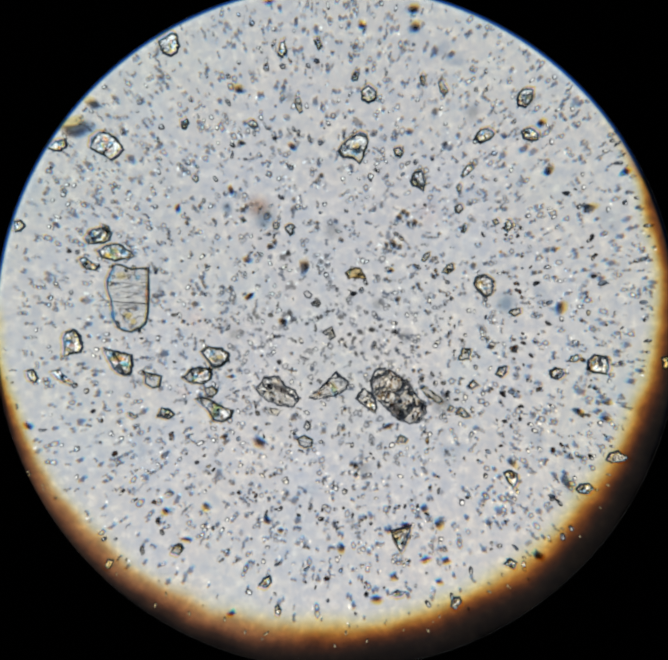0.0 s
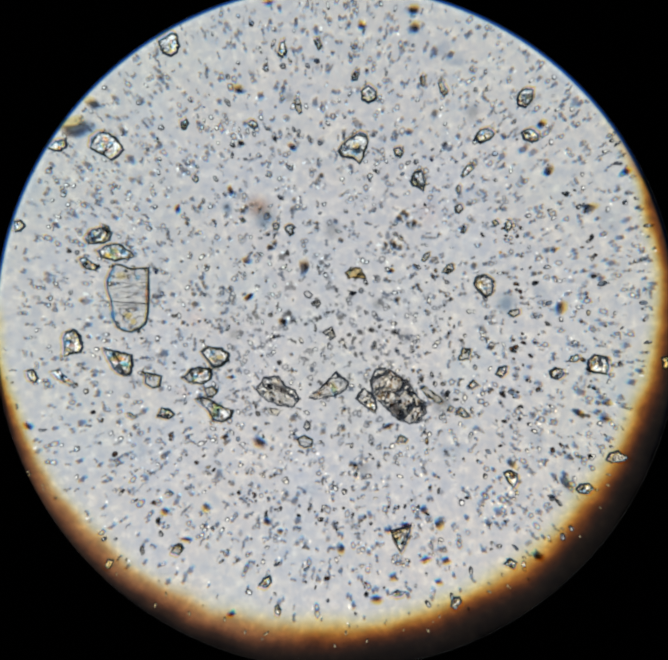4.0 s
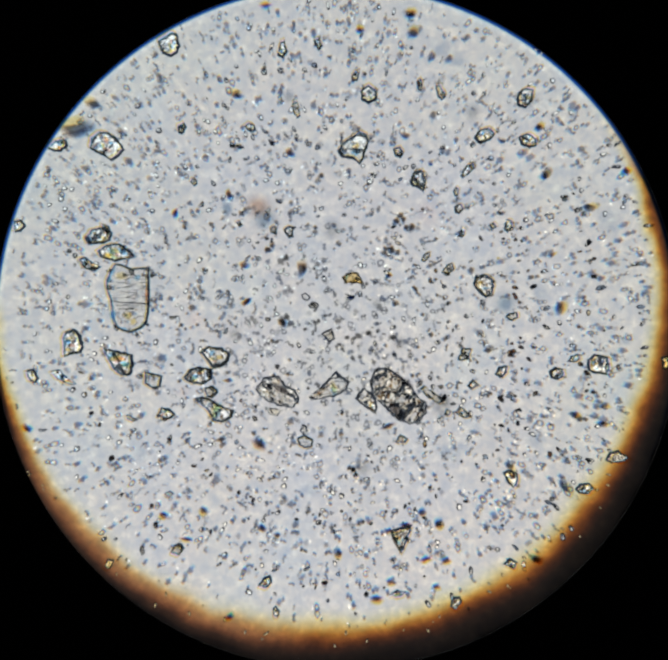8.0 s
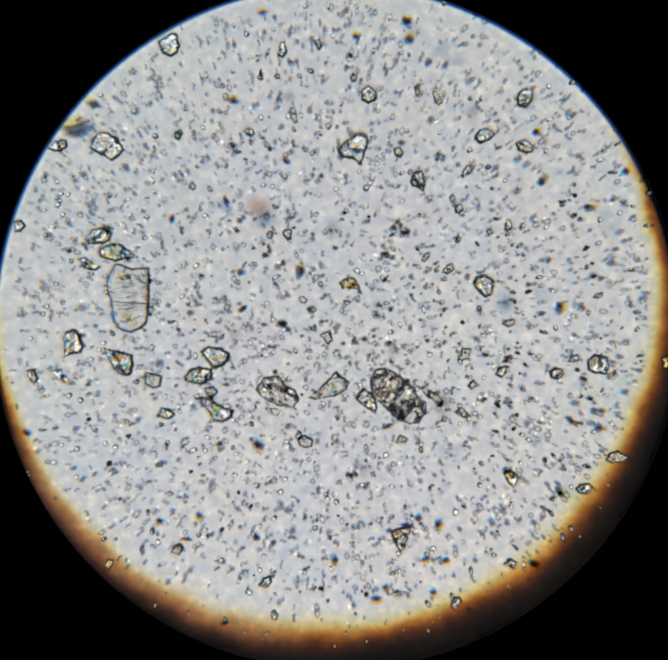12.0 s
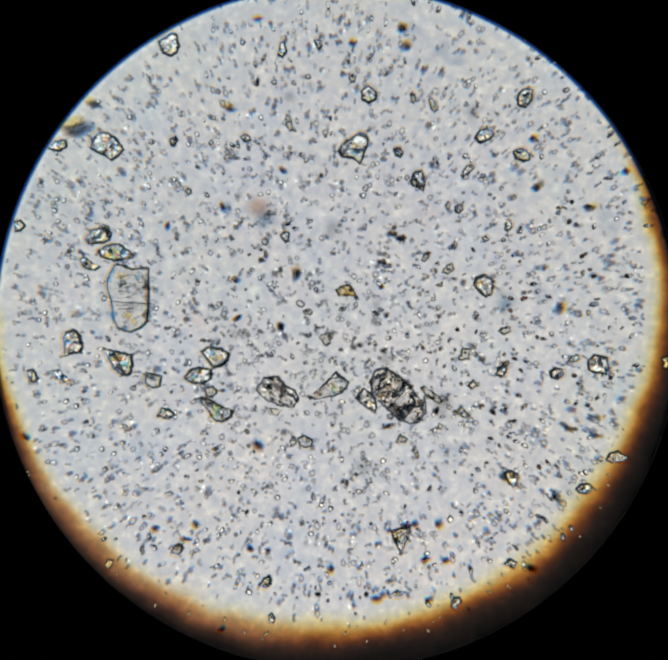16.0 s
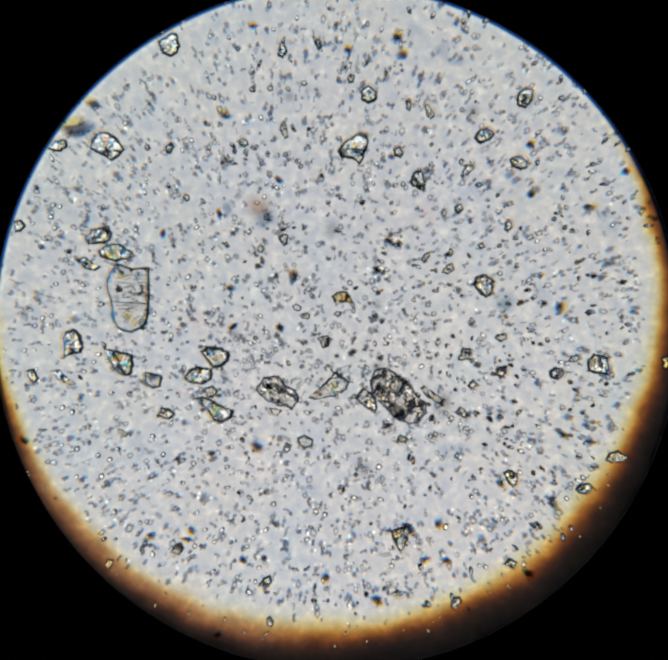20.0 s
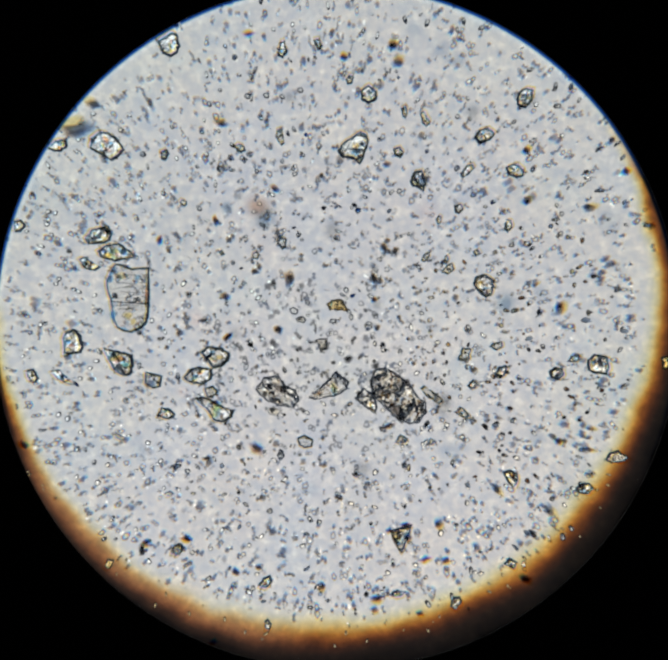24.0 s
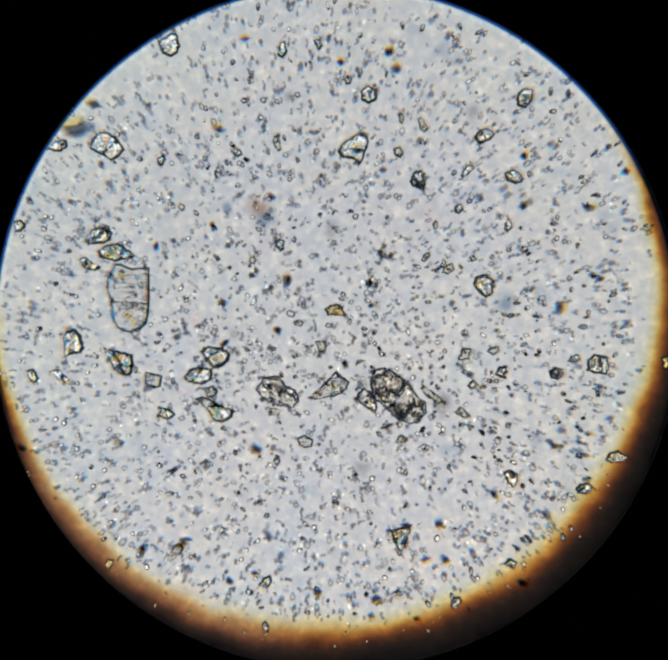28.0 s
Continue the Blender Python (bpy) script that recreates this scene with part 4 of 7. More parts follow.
grain("brown_grain", -86.6, -43.5, 4.5, DULL, "middling dull brownish mineral blocky grain settled on the glass slide", [(-4.6, 3.0), (1.4, 4.5), (5.0, 0.0), (1.4, -4.5), (-3.1, -3.0)], chips=3, flecked=2, rugged=1.3, group="grains settled on the slide")
grain("mottled_grain", -39.2, -44.4, 10.7, MOTTLED, "large dark mottled grey-brown mineral slanted shard settled on the glass slide", [(-16.0, 2.4), (-10.6, 11.4), (0.5, 12.3), (5.6, 5.4), (12.5, 2.4), (14.6, -5.1), (11.0, -10.5), (2.0, -9.6), (-7.0, -6.6), (-12.4, -2.1)], chips=16, flecked=5, rugged=1.5, lip=1.65, seams=[(4.5, 2.5, 13, -40), (-6, 5, 9, 30), (1.5, 3.5, 17, -28)], group="grains settled on the slide")
grain("brown_grain", -42.5, -56.9, 3.1, DULL, "middling dull brownish mineral splinter settled on the glass slide", [(-6.1, 2.9), (0.8, 2.0), (6.8, 0.8), (2.3, -4.0), (-3.7, -1.6)], chips=3, flecked=2, rugged=1.3, group="grains settled on the slide")
shard = grain("clear_grain", -1.6, -40.4, 8.3, CLEAR, "large clear mineral slanted shard settled on the glass slide", [(-17.0, -7.6), (-8.6, -0.1), (3.4, 11.9), (6.4, 8.9), (13.0, 3.5), (10.9, -1.6), (3.4, -6.1), (-11.6, -9.1)], chips=4, flecked=1, rugged=1.25, group="grains settled on the slide")
ridge(shard, [(-9.0, -3.4), (-3.0, 1.2), (2.6, 4.4), (8.4, 4.0), (10.2, 2.2)], 4.1, 0.3, CLEAR, "fine step along the shard's edge")
ridge(shard, [(-11.5, -6.2), (-4.0, -4.4), (3.6, -3.2), (9.0, 0.2)], 4.1, 0.3, CLEAR, "fine step along the shard's edge")
patch(shard, "inclusion", [(1.5 * math.cos(math.tau * i / 10) * MM, 1.1 * math.sin(math.tau * i / 10) * MM) for i in range(10)], "seam", -2.0, 1.6, 6.4, 30, "dark fleck held in the shard")
grain("mottled_grain", 45.9, -47.1, 11, MOTTLED, "large dark mottled grey-brown mineral slanted shard settled on the glass slide", [(-20.7, 11.1), (-17.1, 18.6), (-9.6, 20.7), (-2.1, 17.1), (8.4, 8.1), (14.4, -0.9), (18.9, -3.9), (18.9, -11.4), (14.4, -18.0), (6.9, -19.8), (-2.1, -15.9), (-11.1, -6.9), (-18.6, 0.6)], chips=16, flecked=5, rugged=1.5, lip=1.65, seams=[(-9.6, 3.0, 17, 14), (-3.0, -8.5, 24, -46), (4.5, 10.0, 18, -42)], group="grains settled on the slide")
grain("clear_grain", 24.0, -49.6, 5.9, CLEAR, "middling clear mineral slanted shard settled on the glass slide", [(-9.6, 1.6), (-3.6, 9.1), (1.8, 6.1), (6.3, -1.4), (6.3, -10.4), (-1.2, -5.2)], chips=2, flecked=1, rugged=1.25, group="grains settled on the slide")
grain("brown_grain", 69.0, -46.1, 3.1, DULL, "middling dull brownish mineral splinter settled on the glass slide", [(-8.8, 5.0), (-5.8, 7.1), (6.2, -1.9), (7.8, -4.0), (4.8, -5.8), (-4.2, -0.4)], chips=4, flecked=2, rugged=1.3, group="grains settled on the slide")
grain("black_grain", 38.1, -67.6, 2.2, DARK, "small black mineral slanted shard settled on the glass slide", [(-6.2, -1.6), (-3.4, -3.4), (5.4, 1.0), (4.4, 3.0), (-1.0, 1.8)], rugged=2.2, group="grains settled on the slide")
grain("clear_grain", 15.0, 127.4, 10.3, CLEAR, "large clear mineral blocky grain settled on the glass slide", [(-12.6, -1.4), (-7.8, 4.6), (3.3, 12.1), (8.4, 9.7), (9.3, 4.6), (6.3, -4.4), (3.3, -11.3), (-1.2, -7.4), (-8.7, -6.5)], chips=3, flecked=1, rugged=1.25, group="grains settled on the slide")
grain("clear_grain", 59.0, 104.4, 5.8, CLEAR, "middling clear mineral slanted shard settled on the glass slide", [(-5.6, 0.6), (-3.2, 6.6), (2.8, 8.7), (5.2, 0.6), (4.3, -8.4), (1.3, -5.4), (-4.7, -2.4)], chips=2, rugged=1.25, group="grains settled on the slide")
grain("clear_grain", 105.7, 136.8, 5.3, CLEAR, "middling clear mineral slanted shard settled on the glass slide", [(-7.3, -1.8), (-3.4, 4.2), (2.6, 5.7), (7.7, 1.2), (4.1, -3.3), (-3.4, -5.8)], chips=1, rugged=1.25, group="grains settled on the slide")
grain("clear_grain", 134.0, 162.8, 6.1, CLEAR, "middling clear mineral blocky grain settled on the glass slide", [(-5.6, -3.8), (-4.7, 3.7), (0.4, 7.3), (6.4, 6.1), (5.8, -0.8), (1.3, -6.8), (-3.8, -5.9)], chips=2, rugged=1.25, group="grains settled on the slide")
grain("clear_grain", 24.6, 165.1, 6.5, CLEAR, "middling clear mineral blocky grain settled on the glass slide", [(-6.2, 2.9), (-0.2, 7.4), (5.7, 2.9), (5.7, -3.1), (-0.2, -6.1), (-4.8, -4.0)], chips=1, rugged=1.25, group="grains settled on the slide")
grain("clear_grain", 94.0, 112.1, 3.3, CLEAR, "middling clear mineral slanted shard settled on the glass slide", [(-5.2, -3.2), (-0.8, 4.0), (3.8, 4.9), (5.2, 1.9), (0.8, -2.6), (-3.8, -5.0)], chips=1, rugged=1.25, group="grains settled on the slide")
grain("clear_grain", 105.9, 31.4, 7.3, CLEAR, "middling clear mineral blocky grain settled on the glass slide", [(-8.1, 1.6), (-5.7, 6.7), (0.9, 7.6), (5.4, 4.6), (6.9, -0.5), (4.5, -7.4), (0.9, -8.9), (-5.1, -3.5)], chips=2, rugged=1.25, group="grains settled on the slide")
grain("clear_grain", 186.0, -24.8, 7.8, CLEAR, "middling clear mineral blocky grain settled on the glass slide", [(-7.8, 3.8), (-2.7, 8.3), (6.3, 5.9), (7.8, -1.3), (6.3, -6.7), (-2.7, -6.1), (-7.2, -3.7)], chips=2, rugged=1.25, group="grains settled on the slide")
grain("clear_grain", 156.4, -30.6, 4.6, CLEAR, "middling clear mineral blocky grain settled on the glass slide", [(-5.2, 1.5), (-1.6, 4.5), (5.0, 3.3), (5.0, -1.5), (0.8, -4.5), (-4.0, -3.3)], chips=1, rugged=1.25, group="grains settled on the slide")
grain("clear_grain", 169.2, -20.0, 2.7, CLEAR, "small clear mineral slanted shard settled on the glass slide", [(-5.4, -2.5), (-2.4, 2.0), (3.0, 2.9), (4.2, -0.1), (0.6, -2.5)], rugged=1.25, group="grains settled on the slide")
grain("clear_grain", 124.8, -103.9, 5.2, CLEAR, "middling clear mineral blocky grain settled on the glass slide", [(-6.0, 4.0), (-1.5, 5.8), (4.5, 3.4), (4.5, -2.6), (1.5, -8.0), (-3.0, -2.6)], chips=1, rugged=1.25, group="grains settled on the slide")
grain("clear_grain", 176.2, -111.8, 4.1, CLEAR, "middling clear mineral slanted shard settled on the glass slide", [(-6.4, -0.7), (-3.4, 3.8), (4.1, 3.8), (7.1, -0.1), (2.6, -3.7), (-4.0, -3.1)], chips=1, rugged=1.25, group="grains settled on the slide")
grain("clear_plate", -20.3, -78.8, 4.6, PLATE, "middling clear layered mineral plate settled on the glass slide", [(-5.5, 2.9), (-0.4, 5.2), (5.6, 1.7), (5.0, -3.1), (-0.4, -4.3), (-4.3, -2.2)], chips=1, ridges=3, rugged=0.3, group="grains settled on the slide")
# the two slanting seams paint this grain's dark refracted edges
grain("clear_grain", 47.2, -145.4, 7.8, CLEAR, "middling clear mineral slanted shard settled on the glass slide", [(-8.2, 4.4), (-0.4, 6.8), (8.0, 8.7), (4.1, -3.1), (-0.1, -11.8), (-3.4, -5.2)], chips=2, flecked=1, rugged=1.25, seams=[(-5.0, -2.1, 15, -69), (1.4, -1.5, 17, 68), (-1.2, 6.4, 14, 5)], group="grains settled on the slide")
grain("blue_grey_grain", 38.5, -141.1, 2.0, BLUE, "small dark blue-grey mineral slanted shard settled on the glass slide", [(-3.1, -0.2), (0.5, 2.5), (2.9, 0.1), (-0.4, -2.6)], rugged=1.7, group="grains settled on the slide")
grain("blue_grey_grain", 50.1, -136.9, 2.0, BLUE, "middling dark blue-grey mineral splinter settled on the glass slide", [(-5.1, 0.2), (2.1, 2.2), (5.7, -0.2), (-2.7, -2.2)], rugged=1.7, group="grains settled on the slide")
grain("blue_grey_grain", 73.7, -136.3, 3.7, BLUE, "small dark blue-grey mineral blocky grain settled on the glass slide", [(-3.5, 2.8), (2.5, 4.3), (3.7, -0.8), (0.1, -3.8), (-2.9, -2.6)], rugged=1.7, group="grains settled on the slide")
grain("clear_grain", -47.8, -177.2, 3.7, CLEAR, "middling clear mineral slanted shard settled on the glass slide", [(-5.9, -2.8), (-1.4, 3.2), (3.1, 4.7), (4.0, -0.7), (0.1, -4.3)], chips=1, rugged=1.25, group="grains settled on the slide")
grain("brown_grain", -109.5, -154.0, 3.6, DULL, "middling dull brownish mineral slanted shard settled on the glass slide", [(-5.4, -2.6), (-3.0, 3.0), (2.4, 3.8), (4.4, 0.2), (0.6, -4.6)], chips=2, rugged=0.8, group="grains settled on the slide")
grain("blue_grey_grain", -104.4, -147.4, 2.4, BLUE, "middling blue-grey mineral splinter leaning on a brown shard", [(-5.4, 1.0), (-1.0, 2.2), (4.6, 1.2), (5.6, -1.4), (0.4, -1.2)], rugged=1.7, group="grains settled on the slide")
grain("clear_grain", -117.9, -58.7, 4.4, CLEAR, "middling clear mineral slanted shard settled on the glass slide", [(-6.9, -2.2), (-3.3, 4.7), (2.7, 3.2), (6.3, -1.3), (1.2, -4.3)], chips=1, rugged=1.25, group="grains settled on the slide")
grain("clear_grain", 90.9, -58.6, 3.2, CLEAR, "middling clear mineral slanted shard settled on the glass slide", [(-6.6, 0.7), (-2.1, 4.6), (3.9, 0.1), (5.4, -2.3), (-0.6, -2.9)], chips=1, rugged=1.25, group="grains settled on the slide")
grain("brown_grain", 92.3, -16.7, 4.3, DULL, "middling dull brownish mineral slanted shard settled on the glass slide", [(-5.0, -4.3), (-2.0, 4.7), (4.0, 3.8), (3.1, -4.3)], chips=4, flecked=2, rugged=1.3, group="grains settled on the slide")
grain("clear_grain", -36.2, 197.5, 3.8, CLEAR, "middling clear mineral slanted shard settled on the glass slide", [(-4.0, -4.0), (-1.6, 5.0), (1.4, 6.5), (3.5, -1.0), (0.5, -6.4)], chips=1, rugged=1.25, group="grains settled on the slide")
grain("clear_grain", -11.0, 201.4, 2.4, CLEAR, "small clear mineral slanted shard settled on the glass slide", [(-3.7, 2.6), (0.2, 3.5), (3.2, -1.3), (0.2, -4.9)], rugged=1.25, group="grains settled on the slide")
grain("clear_grain", 45.5, 124.8, 3.6, CLEAR, "small clear mineral blocky grain settled on the glass slide", [(-4.1, 2.7), (1.3, 4.2), (3.7, -0.3), (1.3, -3.9), (-2.3, -2.7)], rugged=1.25, group="grains settled on the slide")
grain("clear_grain", 117.9, -29.2, 4.1, CLEAR, "middling clear mineral slanted shard settled on the glass slide", [(-5.1, -2.3), (-2.1, 3.7), (3.9, 4.3), (3.9, -0.8), (-0.6, -4.7)], chips=1, rugged=1.25, group="grains settled on the slide")
grain("brown_grain", 198.7, -89.7, 4.8, DULL, "middling dull brownish mineral slanted shard settled on the glass slide", [(-7.9, -1.8), (-4.9, 3.3), (1.1, 5.4), (8.9, -0.3), (5.9, -2.4), (-3.4, -4.2)], chips=5, flecked=2, rugged=1.3, group="grains settled on the slide")
grain("blue_grey_grain", 205.4, 111.4, 3.4, BLUE, "small dark blue-grey mineral blocky grain settled on the glass slide", [(-4.1, -1.9), (-1.1, 4.1), (3.4, 1.1), (1.9, -3.4)], rugged=1.7, group="grains settled on the slide")
grain("clear_grain", 124.4, -164.2, 3.3, CLEAR, "middling clear mineral slanted shard settled on the glass slide", [(-5.6, -0.8), (-1.1, 3.8), (4.9, 0.8), (1.9, -3.8)], chips=1, rugged=1.25, group="grains settled on the slide")
grain("blue_grey_grain", 29.4, -188.8, 3.0, BLUE, "middling dark blue-grey mineral slanted shard settled on the glass slide", [(-5.1, 1.3), (-0.6, 2.8), (6.9, 1.3), (2.4, -3.2), (-3.6, -2.3)], rugged=1.7, group="grains settled on the slide")
grain("clear_grain", 44.5, -185.5, 2.5, CLEAR, "middling clear mineral splinter settled on the glass slide", [(-6.8, -1.4), (-0.8, 2.5), (6.8, 1.0), (0.8, -2.0)], chips=1, rugged=1.25, group="grains settled on the slide")
grain("clear_grain", 47.8, -77.2, 3.3, CLEAR, "middling clear mineral slanted shard settled on the glass slide", [(-5.5, -2.2), (-1.0, 3.8), (4.4, 0.8), (2.0, -2.2)], chips=1, rugged=1.25, group="grains settled on the slide")
grain("clear_grain", 85.9, -191.6, 4.0, CLEAR, "middling clear mineral blocky grain settled on the glass slide", [(-4.6, -3.4), (-2.5, 3.5), (2.9, 4.1), (4.4, 0.5), (-0.1, -4.9)], chips=1, rugged=1.25, group="grains settled on the slide")
grain("clear_grain", 97.4, -38.6, 3.4, CLEAR, "small clear mineral blocky grain settled on the glass slide", [(-4.1, -0.4), (0.4, 4.1), (4.9, -0.4), (-1.1, -3.4)], rugged=1.25, group="grains settled on the slide")
grain("blue_grey_grain", 158.7, 15.1, 4.0, BLUE, "middling dark blue-grey mineral slanted shard settled on the glass slide", [(-3.9, -3.1), (-2.4, 5.9), (3.6, 5.0), (3.6, -1.6), (-0.9, -6.1)], rugged=1.7, group="grains settled on the slide")
grain("clear_grain", 122.7, 73.1, 2.9, CLEAR, "small clear mineral slanted shard settled on the glass slide", [(-3.0, -2.6), (-1.5, 4.9), (2.1, 4.0), (2.7, -1.1), (-0.3, -5.0)], rugged=1.25, group="grains settled on the slide")
grain("clear_grain", 64.8, 51.3, 2.5, CLEAR, "small clear mineral slanted shard settled on the glass slide", [(-3.6, -2.4), (-1.2, 2.4), (3.0, 3.6), (2.4, -0.3), (-0.6, -3.3)], rugged=1.25, group="grains settled on the slide")
grain("blue_grey_grain", 64.3, -161.1, 2.3, BLUE, "middling dark blue-grey mineral splinter settled on the glass slide", [(-5.5, -0.9), (0.5, 2.7), (5.9, 1.2), (-1.0, -3.0)], rugged=1.7, group="grains settled on the slide")
grain("blue_grey_grain", 78.5, -161.9, 2.6, BLUE, "small dark blue-grey mineral slanted shard settled on the glass slide", [(-4.7, 0.8), (1.9, 2.9), (4.3, -1.0), (-1.7, -2.8)], rugged=1.7, group="grains settled on the slide")
grain("amber_grain", -158.0, -164.5, 2.7, AMBER, "small golden amber mineral shard settled on the glass slide", [(-3.4, -1.4), (-1.6, 3.4), (3.2, 2.8), (2.0, -0.8), (-0.4, -3.8)], rugged=1.2, group="grains settled on the slide")
grain("amber_grain", 233.2, -22.7, 2.8, AMBER, "middling amber-lit clear mineral slanted shard settled on the glass slide", [(-2.9, 3.8), (1.3, 4.7), (3.1, -3.4), (-1.7, -5.2)], rugged=1.25, group="grains settled on the slide")
grain("blue_grey_grain", 179.0, 85.6, 3.6, BLUE, "middling dark blue-grey mineral slanted shard settled on the glass slide", [(-5.6, 0.5), (-0.8, 3.5), (5.8, 1.7), (3.4, -2.5), (-2.6, -3.1)], rugged=1.7, group="grains settled on the slide")
grain("clear_grain", 87.7, 84.9, 3.5, CLEAR, "small clear mineral blocky grain settled on the glass slide", [(-2.5, -2.4), (-3.1, 2.4), (1.7, 3.6), (3.5, -0.0), (0.5, -3.6)], rugged=1.25, group="grains settled on the slide")
grain("brown_grain", 80.6, 43.1, 3.3, DULL, "middling dull brownish mineral slanted shard settled on the glass slide", [(-5.3, -2.6), (-1.4, 2.8), (2.8, 4.0), (4.0, -0.2), (-0.2, -4.1)], chips=3, flecked=2, rugged=1.3, group="grains settled on the slide")
grain("clear_grain", -116.2, -115.3, 2.0, CLEAR, "small clear mineral slanted shard settled on the glass slide", [(-0.4, -1.7), (-3.4, -0.2), (0.5, 2.2), (3.5, -0.2)], rugged=1.25, group="grains settled on the slide")
grain("clear_grain", 15.4, -101.9, 2.0, CLEAR, "small clear mineral blocky grain settled on the glass slide", [(-2.2, -0.1), (-0.1, 2.0), (2.0, 0.2), (0.2, -2.2)], rugged=1.25, group="grains settled on the slide")

# larger grains that the liquid carries along
grain("amber_grain", 15.2, 39.5, 4.5, AMBER, "middling amber-lit clear mineral slanted shard adrift in the liquid", [(-8.0, 1.0), (-4.4, 4.0), (3.1, 4.6), (5.2, 1.0), (8.2, -3.5), (1.6, -3.5), (-5.9, -3.5)], chips=5, rugged=1.25, shift=(-14.7, -26.1), group="grains adrift in the liquid")
grain("clear_grain", -56.8, 144.7, 3.0, CLEAR, "small clear mineral slanted shard adrift in the liquid", [(-5.0, 0.8), (-1.4, 3.2), (2.5, 1.4), (3.7, -1.9), (0.1, -3.7)], rugged=1.25, shift=(-10.8, -19.8), group="grains adrift in the liquid")
grain("clear_grain", 138.3, 136.9, 5.4, CLEAR, "middling clear mineral blocky grain adrift in the liquid", [(-6.9, 3.2), (0.0, 5.6), (5.1, 2.0), (6.0, -2.8), (0.9, -5.2), (-5.1, -2.8)], chips=1, rugged=1.25, shift=(-12.0, -30.0), group="grains adrift in the liquid")
grain("blue_grey_grain", 150.2, 111.3, 3.6, BLUE, "small dark blue-grey mineral blocky grain adrift in the liquid", [(-4.4, -1.2), (-1.4, 3.6), (3.1, 2.4), (3.4, -1.2), (-0.8, -3.6)], rugged=1.7, shift=(-17.4, -24.0), group="grains adrift in the liquid")
grain("clear_grain", -97.3, 106.4, 2.6, CLEAR, "small clear mineral blocky grain adrift in the liquid", [(-2.9, 0.1), (-1.1, 2.8), (1.9, 1.6), (2.2, -1.4), (-0.2, -2.9)], rugged=1.25, shift=(-9.6, -19.8), group="grains adrift in the liquid")
grain("clear_grain", -18.7, -67.4, 2.9, CLEAR, "small clear mineral slanted shard adrift in the liquid", [(-2.9, -1.0), (-1.1, 4.1), (1.9, 2.9), (2.5, -1.6), (-0.5, -4.3)], rugged=1.25, shift=(-21.6, -24.0), group="grains adrift in the liquid")
grain("black_grain", -52.8, -78.7, 3.4, DARK, "small black mineral slanted shard adrift in the liquid", [(-6.2, 3.4), (-1.2, 5.2), (5.8, 0.6), (4.2, -5.2), (-2.6, -3.6)], rugged=2.2, shift=(-2.4, -4.8), group="grains adrift in the liquid")
grain("blue_grey_grain", -29.0, 128.8, 2.5, BLUE, "small dark blue-grey mineral slanted shard adrift in the liquid", [(-4.0, 2.3), (-1.0, 3.5), (3.8, -0.7), (2.6, -3.1), (-1.6, -1.9)], rugged=1.7, shift=(-14.4, -34.8), group="grains adrift in the liquid")
grain("black_grain", -72.5, 97.9, 2.2, DARK, "small black mineral slanted shard adrift in the liquid", [(-2.2, 2.6), (0.2, 4.4), (2.3, -0.4), (1.1, -4.0), (-1.3, -2.8)], rugged=2.2, shift=(-12.9, -24.6), group="grains adrift in the liquid")
grain("black_grain", 44.5, 21.5, 2.6, DARK, "small black mineral blocky grain adrift in the liquid", [(-2.5, 0.4), (-0.7, 2.8), (2.9, 1.6), (1.7, -2.0), (-1.3, -2.6)], rugged=2.2, shift=(-16.2, -23.1), group="grains adrift in the liquid")
grain("brown_grain", 127.3, 12.8, 3.3, DULL, "small dull brownish mineral slanted shard adrift in the liquid", [(-4.9, -0.8), (-2.5, 2.2), (3.5, 3.1), (4.1, -1.1), (-0.1, -3.5)], flecked=2, rugged=1.3, shift=(-15.0, -27.6), group="grains adrift in the liquid")
grain("blue_grey_grain", -215.1, -67.1, 3.1, BLUE, "small dark blue-grey mineral slanted shard adrift in the liquid", [(-3.6, 2.0), (-1.5, 4.1), (4.5, -0.4), (2.7, -3.4), (-2.1, -2.2)], rugged=1.7, shift=(-4.5, -15.6), group="grains adrift in the liquid")
grain("blue_grey_grain", -89.5, -124.0, 3.2, BLUE, "small dark blue-grey mineral blocky grain adrift in the liquid", [(-3.5, 2.5), (-0.5, 3.7), (4.3, -0.5), (1.9, -3.5), (-2.3, -2.3)], rugged=1.7, shift=(-16.2, -25.8), group="grains adrift in the liquid")
grain("blue_grey_grain", 4.9, -152.9, 3.4, BLUE, "small dark blue-grey mineral blocky grain adrift in the liquid", [(-3.7, 1.4), (-0.1, 3.8), (3.5, 0.8), (2.3, -3.4), (-1.9, -2.8)], rugged=1.7, shift=(-16.2, -31.5), group="grains adrift in the liquid")
grain("black_grain", 143.8, -158.8, 3.4, DARK, "middling black mineral slanted shard adrift in the liquid", [(-5.2, 1.3), (-2.2, 3.7), (5.0, 1.3), (3.8, -3.5), (-1.6, -2.9)], rugged=2.2, shift=(-10.8, -19.2), group="grains adrift in the liquid")
grain("blue_grey_grain", -118.0, -127.4, 2.9, BLUE, "small dark blue-grey mineral blocky grain adrift in the liquid", [(-3.8, 1.1), (-0.8, 2.9), (3.4, 1.1), (2.8, -2.5), (-1.4, -2.5)], rugged=1.7, shift=(-16.2, -26.4), group="grains adrift in the liquid")
grain("blue_grey_grain", 55.9, 224.8, 3.9, BLUE, "small dark blue-grey mineral blocky grain adrift in the liquid", [(-4.9, -1.3), (-2.5, 3.5), (4.1, 2.9), (4.7, -1.3), (-1.3, -3.7)], rugged=1.7, shift=(-17.4, -29.4), group="grains adrift in the liquid")
